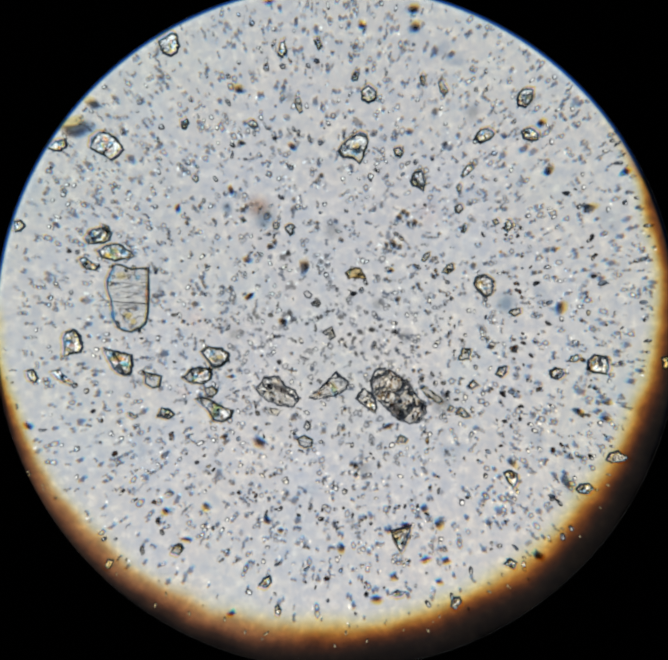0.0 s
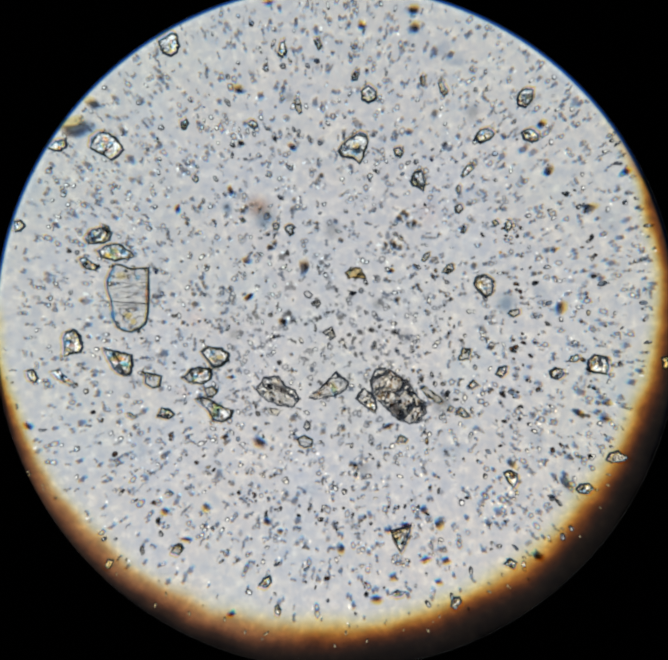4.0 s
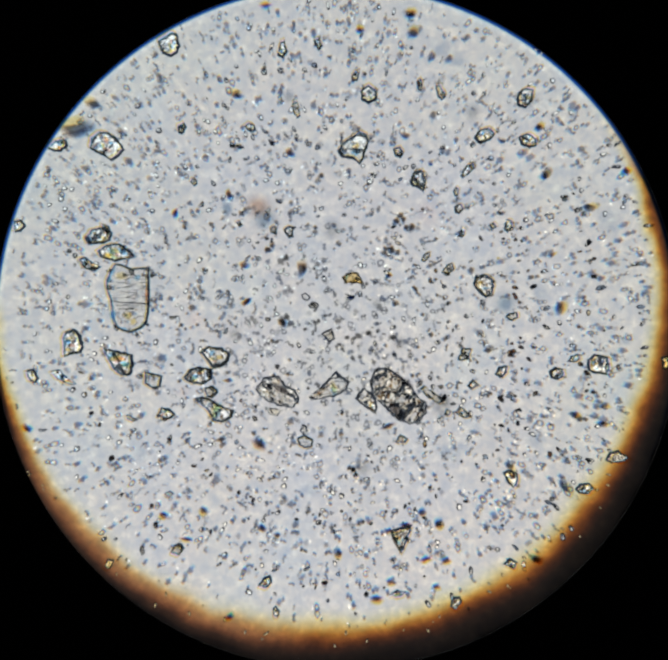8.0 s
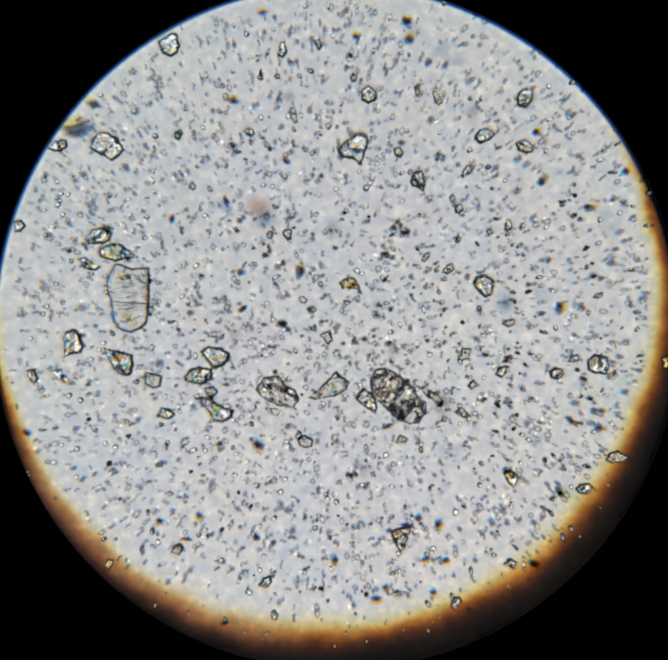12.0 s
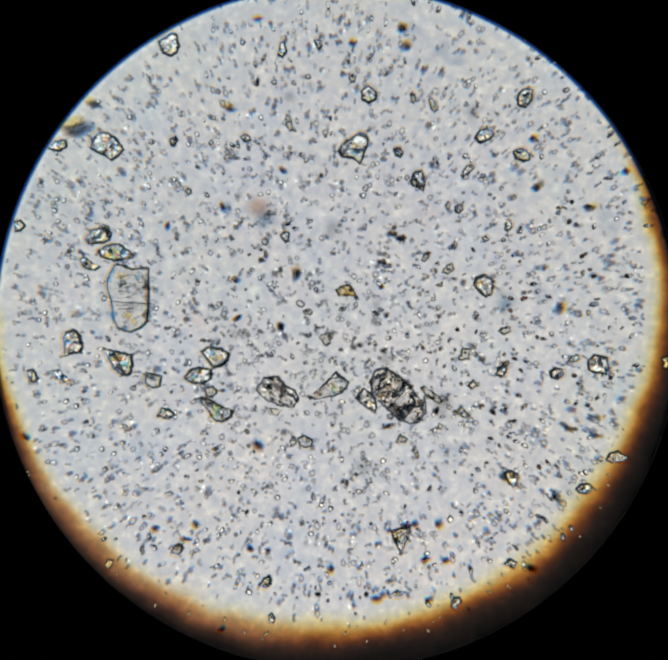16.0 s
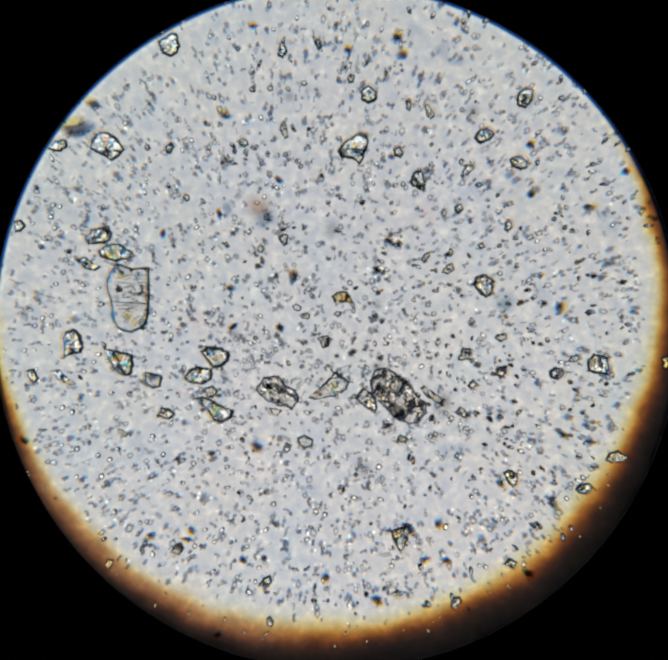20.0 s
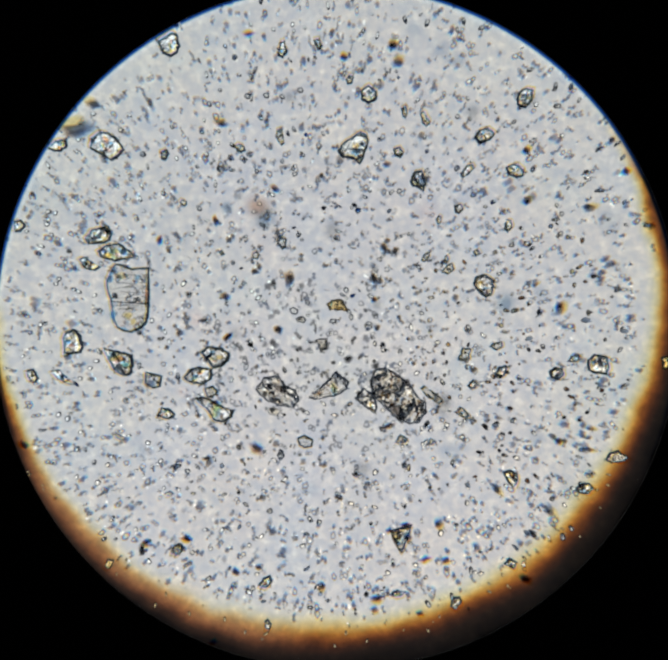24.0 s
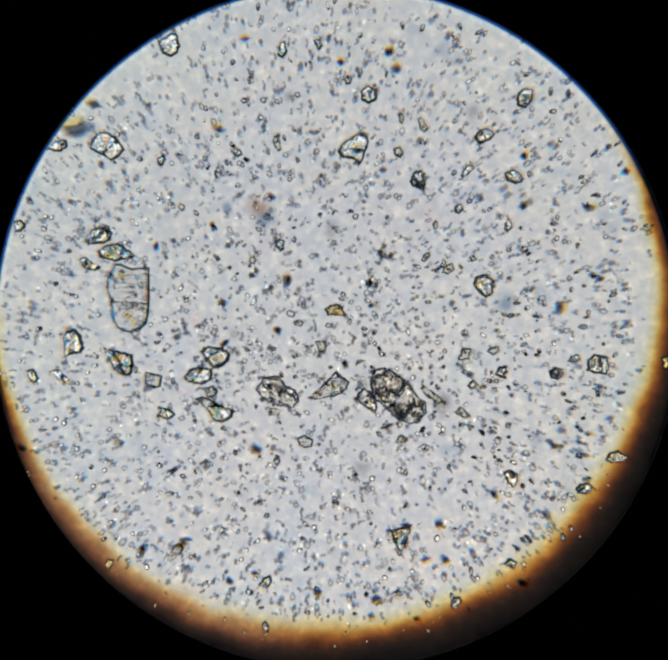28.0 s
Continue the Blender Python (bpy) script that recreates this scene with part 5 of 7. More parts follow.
grain("blue_grey_grain", -46.0, 230.6, 2.6, BLUE, "middling dark blue-grey mineral splinter adrift in the liquid", [(-5.6, 0.1), (-0.2, 2.5), (5.8, 1.3), (2.8, -1.7), (-2.6, -2.3)], rugged=1.7, shift=(-16.8, -25.8), group="grains adrift in the liquid")
grain("clear_grain", -39.6, -197.0, 2.9, CLEAR, "small clear mineral slanted shard adrift in the liquid", [(-2.4, 2.0), (0.0, 4.1), (3.0, 0.5), (1.2, -4.0), (-1.8, -2.5)], rugged=1.25, shift=(-8.4, -12.0), group="grains adrift in the liquid")
grain("blue_grey_grain", -47.0, -133.9, 3.2, BLUE, "small dark blue-grey mineral blocky grain adrift in the liquid", [(-3.4, 1.6), (-0.4, 4.0), (3.8, -0.2), (2.0, -3.2), (-2.2, -2.0)], rugged=1.7, shift=(-26.1, -42.6), group="grains adrift in the liquid")
grain("black_grain", -37.7, -140.7, 2.5, DARK, "small black mineral blocky grain adrift in the liquid", [(-2.5, 1.2), (0.5, 2.4), (2.9, 0.6), (1.1, -2.4), (-1.9, -1.8)], rugged=2.2, shift=(-18.6, -30.0), group="grains adrift in the liquid")
grain("blue_grey_grain", -66.6, 168.7, 3.3, BLUE, "middling dark blue-grey mineral slanted shard adrift in the liquid", [(-6.0, 2.0), (0.0, 3.2), (6.0, -0.4), (3.6, -2.8), (-3.6, -2.2)], rugged=1.7, shift=(-14.4, -27.6), group="grains adrift in the liquid")
grain("blue_grey_grain", 145.4, 145.1, 3.4, BLUE, "small dark blue-grey mineral blocky grain adrift in the liquid", [(-3.8, -0.2), (-0.8, 3.4), (3.4, 2.2), (2.8, -2.0), (-1.4, -3.2)], rugged=1.7, shift=(-12.0, -22.5), group="grains adrift in the liquid")
grain("clear_grain", -30.7, 70.7, 3.9, CLEAR, "small clear mineral blocky grain adrift in the liquid", [(-4.1, 1.6), (-1.1, 4.0), (3.1, 2.8), (2.5, -3.2), (-0.5, -5.0)], chips=1, rugged=1.25, shift=(-6.6, -11.1), group="grains adrift in the liquid")
grain("clear_grain", -18.5, 24.9, 2.7, CLEAR, "small clear mineral blocky grain adrift in the liquid", [(-3.1, 1.8), (-0.1, 3.0), (3.5, 0.0), (1.7, -3.0), (-1.9, -1.8)], rugged=1.25, shift=(-12.0, -13.5), group="grains adrift in the liquid")
grain("brown_grain", -12.7, 18.3, 2.9, DULL, "small dull brownish mineral blocky grain adrift in the liquid", [(-4.1, 0.6), (1.0, 3.0), (3.7, 0.6), (1.9, -2.4), (-2.3, -1.8)], flecked=2, rugged=1.3, shift=(-12.0, -13.5), group="grains adrift in the liquid")
grain("black_grain", -21.4, 43.8, 3.8, DARK, "middling black mineral slanted shard adrift in the liquid", [(-3.2, 5.1), (2.8, 6.9), (4.0, 0.3), (1.0, -6.3), (-2.0, -5.7), (-2.6, -0.3)], rugged=2.2, shift=(-12.0, -9.6), group="grains adrift in the liquid")
grain("black_grain", -35.9, 5.8, 3.4, DARK, "small black mineral blocky grain adrift in the liquid", [(-3.7, 1.7), (-0.1, 3.5), (3.5, 1.1), (2.3, -3.7), (-1.9, -2.5)], rugged=2.2, shift=(-3.9, -6.6), group="grains adrift in the liquid")
grain("black_grain", -60.7, 49.6, 2.8, DARK, "small black mineral slanted shard adrift in the liquid", [(-4.1, 1.1), (-0.5, 2.9), (4.3, 0.5), (2.5, -2.5), (-2.3, -1.9)], rugged=2.2, shift=(-18.0, -30.0), group="grains adrift in the liquid")
grain("black_grain", -59.3, 23.6, 2.5, DARK, "small black mineral slanted shard adrift in the liquid", [(-4.3, -1.1), (-0.4, 2.5), (4.1, 3.1), (2.3, -1.1), (-1.9, -3.5)], rugged=2.2, shift=(-18.0, -33.0), group="grains adrift in the liquid")
grain("brown_grain", 15.0, 178.4, 3.0, DULL, "small dull brownish mineral blocky grain adrift in the liquid", [(-3.0, 0.1), (0.0, 3.7), (3.0, 2.5), (1.8, -2.9), (-1.8, -3.5)], flecked=2, rugged=1.3, shift=(-4.5, -2.4), group="grains adrift in the liquid")
grain("brown_grain", 76.7, 170.3, 2.9, DULL, "middling dull brownish mineral slanted shard adrift in the liquid", [(-3.5, 4.6), (-1.1, 5.8), (2.5, 0.4), (3.7, -3.2), (0.7, -5.6), (-2.3, -2.0)], chips=3, flecked=2, rugged=1.3, shift=(-14.4, -25.8), group="grains adrift in the liquid")
grain("clear_grain", -104.8, 144.8, 3.4, CLEAR, "small clear mineral blocky grain adrift in the liquid", [(-2.9, 2.2), (1.6, 4.3), (3.4, 0.7), (0.4, -4.1), (-2.6, -2.9)], rugged=1.25, shift=(-16.5, -25.5), group="grains adrift in the liquid")
grain("blue_grey_grain", -110.2, 85.4, 2.6, BLUE, "small dark blue-grey mineral slanted shard adrift in the liquid", [(-2.6, -0.5), (-0.8, 3.1), (2.2, 3.7), (2.2, -2.9), (-0.8, -3.5)], rugged=1.7, shift=(-15.6, -26.4), group="grains adrift in the liquid")
grain("brown_grain", 62.3, 176.2, 2.2, DULL, "small dull brownish mineral splinter adrift in the liquid", [(-2.3, 2.3), (0.1, 4.7), (1.9, 1.7), (1.3, -4.9), (-1.1, -3.7)], flecked=2, rugged=1.3, shift=(-15.0, -26.4), group="grains adrift in the liquid")
grain("black_grain", 39.7, 41.7, 2.2, DARK, "small black mineral blocky grain adrift in the liquid", [(-2.5, 0.6), (0.5, 2.4), (2.9, 0.6), (1.1, -1.8), (-1.9, -1.8)], rugged=2.2, shift=(-13.5, -24.0), group="grains adrift in the liquid")
grain("brown_grain", -24.6, 158.2, 2.7, DULL, "middling dull brownish mineral splinter adrift in the liquid", [(-3.0, 4.7), (0.6, 5.9), (1.8, 1.7), (3.0, -4.3), (-0.0, -6.1), (-2.4, -1.9)], flecked=2, rugged=1.3, shift=(-15.0, -26.4), group="grains adrift in the liquid")
grain("blue_grey_grain", 52.9, 139.3, 3.2, BLUE, "small dark blue-grey mineral blocky grain adrift in the liquid", [(-3.7, 0.2), (-0.7, 3.2), (3.5, 1.4), (2.3, -2.2), (-1.3, -2.8)], rugged=1.7, shift=(-18.6, -27.0), group="grains adrift in the liquid")
grain("brown_grain", 88.1, 100.0, 2.2, DULL, "small dull brownish mineral slanted shard adrift in the liquid", [(-2.3, 0.5), (0.1, 3.5), (1.9, 1.7), (1.3, -2.5), (-1.1, -3.1)], flecked=2, rugged=1.3, shift=(-16.8, -26.4), group="grains adrift in the liquid")
grain("blue_grey_grain", 172.0, -57.5, 3.1, BLUE, "small dark blue-grey mineral blocky grain adrift in the liquid", [(-2.8, 2.0), (0.8, 3.2), (3.2, -0.4), (0.8, -2.8), (-2.2, -2.2)], rugged=1.7, shift=(-17.4, -24.6), group="grains adrift in the liquid")
grain("blue_grey_grain", 163.2, -105.8, 3.0, BLUE, "middling dark blue-grey mineral splinter adrift in the liquid", [(-4.8, 2.9), (-1.8, 5.9), (1.8, 2.3), (4.2, -5.5), (0.6, -5.5)], rugged=1.7, shift=(-13.2, -24.0), group="grains adrift in the liquid")
grain("blue_grey_grain", 154.9, 56.5, 2.0, BLUE, "small dark blue-grey mineral splinter adrift in the liquid", [(-1.3, 0.5), (3.5, 2.0), (1.1, -1.6), (-3.2, -1.0)], rugged=1.7, shift=(-16.2, -28.5), group="grains adrift in the liquid")
grain("blue_grey_grain", -72.4, -199.5, 2.5, BLUE, "small dark blue-grey mineral slanted shard adrift in the liquid", [(-3.8, -0.0), (1.0, 3.0), (4.0, 0.6), (1.6, -1.8), (-2.6, -1.8)], rugged=1.7, shift=(-15.0, -24.0), group="grains adrift in the liquid")
grain("brown_grain", -142.0, -60.3, 2.0, DULL, "small dull brownish mineral splinter adrift in the liquid", [(-3.8, 2.4), (0.4, 1.8), (4.6, -1.2), (1.6, -2.4), (-2.6, -0.6)], flecked=2, rugged=1.3, shift=(-10.5, -18.0), group="grains adrift in the liquid")
grain("blue_grey_grain", 19.8, 213.7, 3.0, BLUE, "small dark blue-grey mineral blocky grain adrift in the liquid", [(-3.6, 0.8), (-0.6, 3.2), (4.2, 0.2), (2.4, -2.2), (-2.4, -2.2)], rugged=1.7, shift=(-15.0, -25.5), group="grains adrift in the liquid")
grain("blue_grey_grain", 56.6, 212.5, 4.4, BLUE, "middling dark blue-grey mineral blocky grain adrift in the liquid", [(-5.0, 0.8), (0.4, 4.4), (5.2, 2.0), (2.8, -3.4), (-3.2, -4.0)], rugged=1.7, shift=(-13.8, -28.8), group="grains adrift in the liquid")
grain("clear_grain", -63.9, 77.8, 2.0, CLEAR, "small clear mineral slanted shard adrift in the liquid", [(-2.7, 1.0), (0.3, 2.2), (2.7, -0.8), (-0.3, -2.5)], rugged=1.25, shift=(-18.0, -27.0), group="grains adrift in the liquid")
grain("clear_grain", -40.7, 73.3, 2.7, CLEAR, "small clear mineral blocky grain adrift in the liquid", [(-2.5, 0.8), (0.5, 3.2), (2.9, 0.8), (1.1, -2.8), (-1.9, -2.2)], rugged=1.25, shift=(-16.5, -24.6), group="grains adrift in the liquid")
grain("clear_grain", 91.6, 71.0, 2.0, CLEAR, "small clear mineral splinter adrift in the liquid", [(-2.2, -2.0), (0.2, 4.0), (2.0, 1.0), (0.2, -2.9)], rugged=1.25, shift=(-15.0, -25.5), group="grains adrift in the liquid")
grain("brown_grain", 114.0, 76.2, 2.4, DULL, "small dull brownish mineral blocky grain adrift in the liquid", [(-3.0, 0.9), (0.6, 2.7), (3.0, -0.9), (-0.6, -2.7)], flecked=2, rugged=1.3, shift=(-15.6, -25.2), group="grains adrift in the liquid")
grain("blue_grey_grain", 191.2, -50.6, 2.2, BLUE, "small dark blue-grey mineral slanted shard adrift in the liquid", [(-3.4, 1.1), (0.8, 2.3), (4.4, -0.7), (0.8, -1.9), (-2.8, -0.7)], rugged=1.7, shift=(-13.2, -21.6), group="grains adrift in the liquid")
grain("blue_grey_grain", 190.5, -62.2, 2.2, BLUE, "middling dark blue-grey mineral splinter adrift in the liquid", [(-5.7, 0.8), (0.3, 2.0), (5.1, -0.4), (0.3, -2.2)], rugged=1.7, shift=(-13.5, -25.5), group="grains adrift in the liquid")
grain("brown_grain", 82.0, -55.3, 2.1, DULL, "small dull brownish mineral slanted shard adrift in the liquid", [(-0.7, 2.8), (-2.8, -1.7), (0.8, -2.0), (2.6, 1.0)], flecked=2, rugged=1.3, shift=(-16.2, -27.6), group="grains adrift in the liquid")
grain("brown_grain", -2.6, -2.6, 4.7, DULL, "middling dull brownish mineral blocky grain adrift in the liquid", [(-6.1, 1.1), (1.4, 5.6), (4.4, -1.9), (0.2, -4.9)], chips=4, flecked=2, rugged=1.3, shift=(-6.0, -9.0), group="grains adrift in the liquid")
grain("blue_grey_grain", 124.9, -93.1, 3.0, BLUE, "middling dark blue-grey mineral slanted shard adrift in the liquid", [(-4.6, 1.6), (-0.7, 5.2), (2.9, 0.1), (3.5, -4.4), (-1.3, -2.6)], rugged=1.7, shift=(-12.0, -22.5), group="grains adrift in the liquid")
grain("black_grain", 26.5, 0.2, 2.6, DARK, "small black mineral blocky grain adrift in the liquid", [(-3.1, 0.7), (-0.1, 2.8), (3.5, 0.7), (1.7, -2.3), (-1.9, -1.7)], rugged=2.2, shift=(-18.6, -23.4), group="grains adrift in the liquid")
grain("black_grain", -72.2, -32.6, 2.0, DARK, "small black mineral splinter adrift in the liquid", [(-1.0, 0.5), (-4.0, -0.1), (0.2, -1.9), (3.8, -0.1), (0.8, 1.7)], rugged=2.2, shift=(-13.5, -21.0), group="grains adrift in the liquid")
grain("blue_grey_grain", 63.5, -125.5, 3.4, BLUE, "small dark blue-grey mineral blocky grain adrift in the liquid", [(-3.2, 1.0), (0.7, 4.0), (3.7, 0.4), (1.3, -3.2), (-2.3, -2.0)], rugged=1.7, shift=(-13.5, -24.0), group="grains adrift in the liquid")
grain("blue_grey_grain", 41.7, -173.2, 2.8, BLUE, "small dark blue-grey mineral slanted shard adrift in the liquid", [(-3.9, 0.8), (0.9, 3.2), (3.9, -1.0), (-0.9, -2.8)], rugged=1.7, shift=(-15.6, -27.6), group="grains adrift in the liquid")
grain("blue_grey_grain", 74.1, -176.8, 2.4, BLUE, "small dark blue-grey mineral slanted shard adrift in the liquid", [(-3.3, 1.3), (1.5, 2.6), (3.3, -1.7), (-1.5, -2.2)], rugged=1.7, shift=(-15.6, -26.4), group="grains adrift in the liquid")

# single flecks and beads
strewn = random.Random(5)
flecks("grey_fleck", [(-139.2, 191.4, 3.7), (-125.7, 192.9, 3.1), (-140.7, 180.0, 3.1), (-122.7, 180.9, 5.2), (-153.6, 162.9, 4.2), (-129.6, 158.7, 3.1), (-136.2, 160.5, 3.1), (-124.8, 167.1, 2.6), (-145.2, 150.0, 2.1), (-126.6, 149.1, 2.6), (-148.2, 138.9, 3.7), (-122.7, 129.9, 3.7), (-131.7, 127.5, 2.3), (-173.7, 117.0, 4.2), (-107.7, 213.0, 2.3), (-91.8, 208.5, 3.7), (-85.2, 208.5, 2.6), (-68.7, 207.0, 3.7), (-48.6, 201.9, 3.1), (3.3, 202.5, 3.7), (-89.7, 181.5, 3.7), (-94.2, 179.1, 2.6), (-65.7, 179.1, 3.1), (-59.7, 164.1, 2.1), (-37.2, 162.0, 2.1), (-76.2, 151.5, 2.1), (-43.2, 148.5, 2.6), (-67.2, 138.9, 2.1), (-88.8, 125.1, 3.1), (-64.8, 114.9, 2.3)], strewn)
flecks("grey_fleck", [(-97.2, 122.1, 3.1), (-16.2, 133.5, 2.1), (39.3, 220.5, 4.2), (51.3, 186.0, 2.1), (48.3, 196.5, 4.7), (84.3, 204.0, 3.1), (36.3, 183.0, 2.6), (93.3, 157.5, 2.6), (106.8, 169.5, 3.1), (99.3, 189.0, 3.1), (46.8, 165.0, 3.1), (16.8, 145.5, 5.2), (67.8, 141.0, 2.1), (69.3, 121.5, 3.7), (84.3, 120.9, 2.6), (31.8, 126.0, 2.6), (100.8, 160.5, 2.3), (136.8, 165.0, 2.6), (128.4, 141.9, 2.1), (177.3, 132.0, 2.1), (193.8, 147.0, 2.1), (163.8, 127.5, 2.6), (144.3, 184.5, 2.6), (136.8, 193.5, 3.1), (124.8, 183.0, 3.1), (187.8, 123.0, 2.6), (202.8, 124.5, 3.1), (-206.7, 105.0, 2.6), (-202.2, 97.5, 4.7), (-203.7, 90.0, 3.1)], strewn)
flecks("grey_fleck", [(-217.2, 81.0, 2.1), (-206.7, 81.0, 3.1), (-185.7, 82.5, 2.6), (-173.7, 88.5, 4.2), (-152.7, 90.0, 3.1), (-136.2, 103.5, 3.7), (-127.2, 109.5, 3.7), (-125.7, 96.0, 2.3), (-145.2, 81.0, 2.1), (-209.7, 64.5, 3.1), (-194.7, 73.5, 3.1), (-223.2, 58.5, 2.1), (-215.7, 49.5, 3.1), (-200.7, 37.5, 5.2), (-160.2, 48.0, 2.6), (-121.2, 16.5, 2.6), (-173.7, 21.0, 5.2), (-170.7, 9.0, 2.6), (-196.2, 16.5, 4.2), (-214.2, 4.5, 3.7), (-190.2, 97.5, 2.1), (-145.2, 66.0, 2.1), (-105.6, 112.5, 3.7), (-97.8, 85.5, 2.1), (-85.2, 99.0, 2.1), (-31.2, 100.5, 2.1), (-38.7, 94.5, 2.1), (-38.7, 87.0, 2.3), (-55.2, 52.5, 2.3), (-68.7, 75.0, 2.1)], strewn)
flecks("grey_fleck", [(-106.2, 63.0, 3.1), (-100.2, 54.0, 2.3), (-91.2, 52.5, 2.1), (-92.7, 25.5, 3.7), (-64.2, 37.5, 2.1), (-31.2, 31.5, 4.2), (-79.2, 12.0, 2.3), (1.8, 18.0, 2.6), (-16.2, 69.0, 2.1), (-4.2, 28.5, 2.1), (-1.2, 42.0, 2.1), (-55.2, 16.5, 3.7), (-31.2, -6.0, 2.1), (-98.7, 4.5, 2.6), (-101.7, 15.0, 2.1), (-109.2, -1.5, 3.7), (21.3, 85.5, 2.3), (72.3, 73.5, 2.1), (85.8, 91.5, 2.1), (109.8, 85.5, 2.1), (79.8, 64.5, 2.1), (25.8, 61.5, 2.1), (30.3, 49.5, 2.1), (66.3, 43.5, 2.3), (64.8, 33.0, 2.1), (85.8, 30.0, 2.6), (90.3, 25.5, 3.7), (18.3, 28.5, 2.1), (25.8, 25.5, 2.6), (33.3, 19.5, 5.2)], strewn)
flecks("grey_fleck", [(45.3, 18.0, 2.3), (66.3, 19.5, 2.1), (88.8, 6.0, 2.6), (100.8, 22.5, 2.1), (118.8, 6.0, 2.6), (34.8, 54.0, 2.3), (46.8, 52.5, 2.1), (76.8, 52.5, 2.3), (139.8, 100.5, 2.1), (171.3, 105.0, 3.7), (157.8, 90.0, 2.1), (181.8, 52.5, 3.1), (154.8, 37.5, 2.6), (127.8, 37.5, 3.1), (175.8, 31.5, 2.3), (205.8, 42.0, 3.1), (214.8, 49.5, 2.6), (139.8, 22.5, 2.1), (217.8, 7.5, 2.3), (-212.7, -16.5, 2.3), (-131.7, -9.0, 3.7), (-226.2, -28.5, 2.6), (-199.2, -60.0, 2.6), (-142.2, -73.5, 2.1), (-130.2, -70.5, 2.1), (-205.2, -70.5, 3.7), (-208.2, -78.0, 3.7), (-187.2, -94.5, 2.3), (-118.2, -87.0, 3.7), (-142.2, -100.5, 2.3)], strewn)
flecks("grey_fleck", [(-187.2, -112.5, 2.6), (-151.2, -111.9, 3.7), (-181.2, -112.5, 2.6), (-130.2, -112.5, 2.3), (-169.2, -111.0, 2.1), (-52.2, -12.0, 3.1), (-61.2, -85.5, 2.1), (-43.2, -82.5, 2.3), (-91.2, -88.5, 2.6), (-103.2, -79.5, 2.3), (-82.2, -106.5, 2.6), (-52.2, -88.5, 3.1), (-29.7, -91.5, 2.1), (-106.2, -85.5, 3.1), (-113.7, -102.0, 2.3), (-73.2, -94.5, 2.1), (64.8, -16.5, 2.1), (4.8, -46.5, 2.1), (36.3, -109.5, 2.1), (22.8, -91.5, 2.3), (19.8, -70.5, 2.3), (67.8, -61.5, 2.3), (4.8, -90.0, 2.3), (178.8, -51.0, 3.7), (178.8, -28.5, 4.7), (196.8, -4.5, 2.3), (145.8, -13.5, 2.1), (-145.2, -166.5, 3.7), (-161.7, -124.5, 3.7), (-196.2, -118.5, 2.6)], strewn)
flecks("grey_fleck", [(-80.7, -145.5, 3.7), (-88.2, -145.5, 3.1), (-49.2, -157.5, 2.6), (-31.2, -171.0, 2.1), (-44.7, -190.5, 2.6), (-28.2, -195.0, 2.3), (-103.2, -130.5, 2.3), (-110.7, -171.0, 3.1), (-82.2, -187.5, 2.1), (-67.2, -160.5, 3.1), (-106.2, -162.0, 3.1), (19.8, -166.5, 3.1), (76.8, -153.0, 3.1), (103.8, -121.5, 3.7), (21.3, -202.5, 2.3), (36.3, -205.5, 2.3), (52.8, -199.5, 2.1), (136.8, -175.5, 2.3), (129.3, -139.5, 3.1), (151.8, -147.0, 3.1)], strewn)
flecks("blue_fleck", [(-122.7, 177.0, 3.7), (-118.2, 172.5, 4.2), (-132.6, 144.3, 3.1), (-127.2, 137.1, 3.7), (-142.2, 120.0, 5.2), (-76.2, 212.1, 4.7), (-67.2, 222.0, 3.7), (-57.6, 216.0, 4.2), (-45.6, 215.1, 4.2), (-26.7, 216.9, 3.1), (-21.6, 210.9, 3.7), (-12.6, 211.5, 4.2), (-62.7, 198.9, 3.7), (-25.2, 197.1, 5.2), (-1.2, 195.0, 2.6), (-4.2, 184.5, 4.2), (-80.7, 176.1, 2.6), (-54.6, 176.1, 2.6), (-40.2, 172.5, 3.7), (-34.8, 172.5, 4.2), (1.8, 168.0, 4.2), (-8.7, 158.1, 3.1), (-52.2, 165.0, 3.7), (-94.2, 145.5, 3.7), (-98.7, 117.9, 3.7), (-48.6, 117.9, 3.1), (-8.7, 144.9, 3.1), (-3.6, 150.0, 3.1), (6.3, 219.9, 4.2), (10.8, 215.1, 3.1)], strewn)
flecks("blue_fleck", [(40.8, 211.5, 4.7), (36.3, 208.5, 3.7), (55.8, 201.0, 2.6), (15.3, 193.5, 3.7), (10.8, 193.5, 2.6), (31.8, 193.5, 3.7), (39.3, 193.5, 3.1), (60.3, 174.0, 3.7), (64.8, 199.5, 4.2), (82.8, 193.5, 4.2), (70.8, 196.5, 4.7), (31.8, 172.5, 2.6), (33.3, 142.5, 3.1), (42.3, 135.0, 3.1), (61.8, 132.0, 2.6), (79.8, 129.0, 5.2), (87.3, 137.1, 3.1), (91.8, 123.9, 2.6), (112.8, 124.5, 4.7), (118.8, 136.5, 3.1), (163.8, 163.5, 3.7), (171.3, 160.5, 5.2), (160.8, 150.0, 4.7), (169.8, 152.1, 3.7), (169.8, 144.0, 3.7), (177.3, 148.5, 3.7), (133.8, 127.5, 5.2), (139.8, 125.1, 4.7), (118.8, 123.0, 5.2), (151.8, 114.0, 5.2)], strewn)
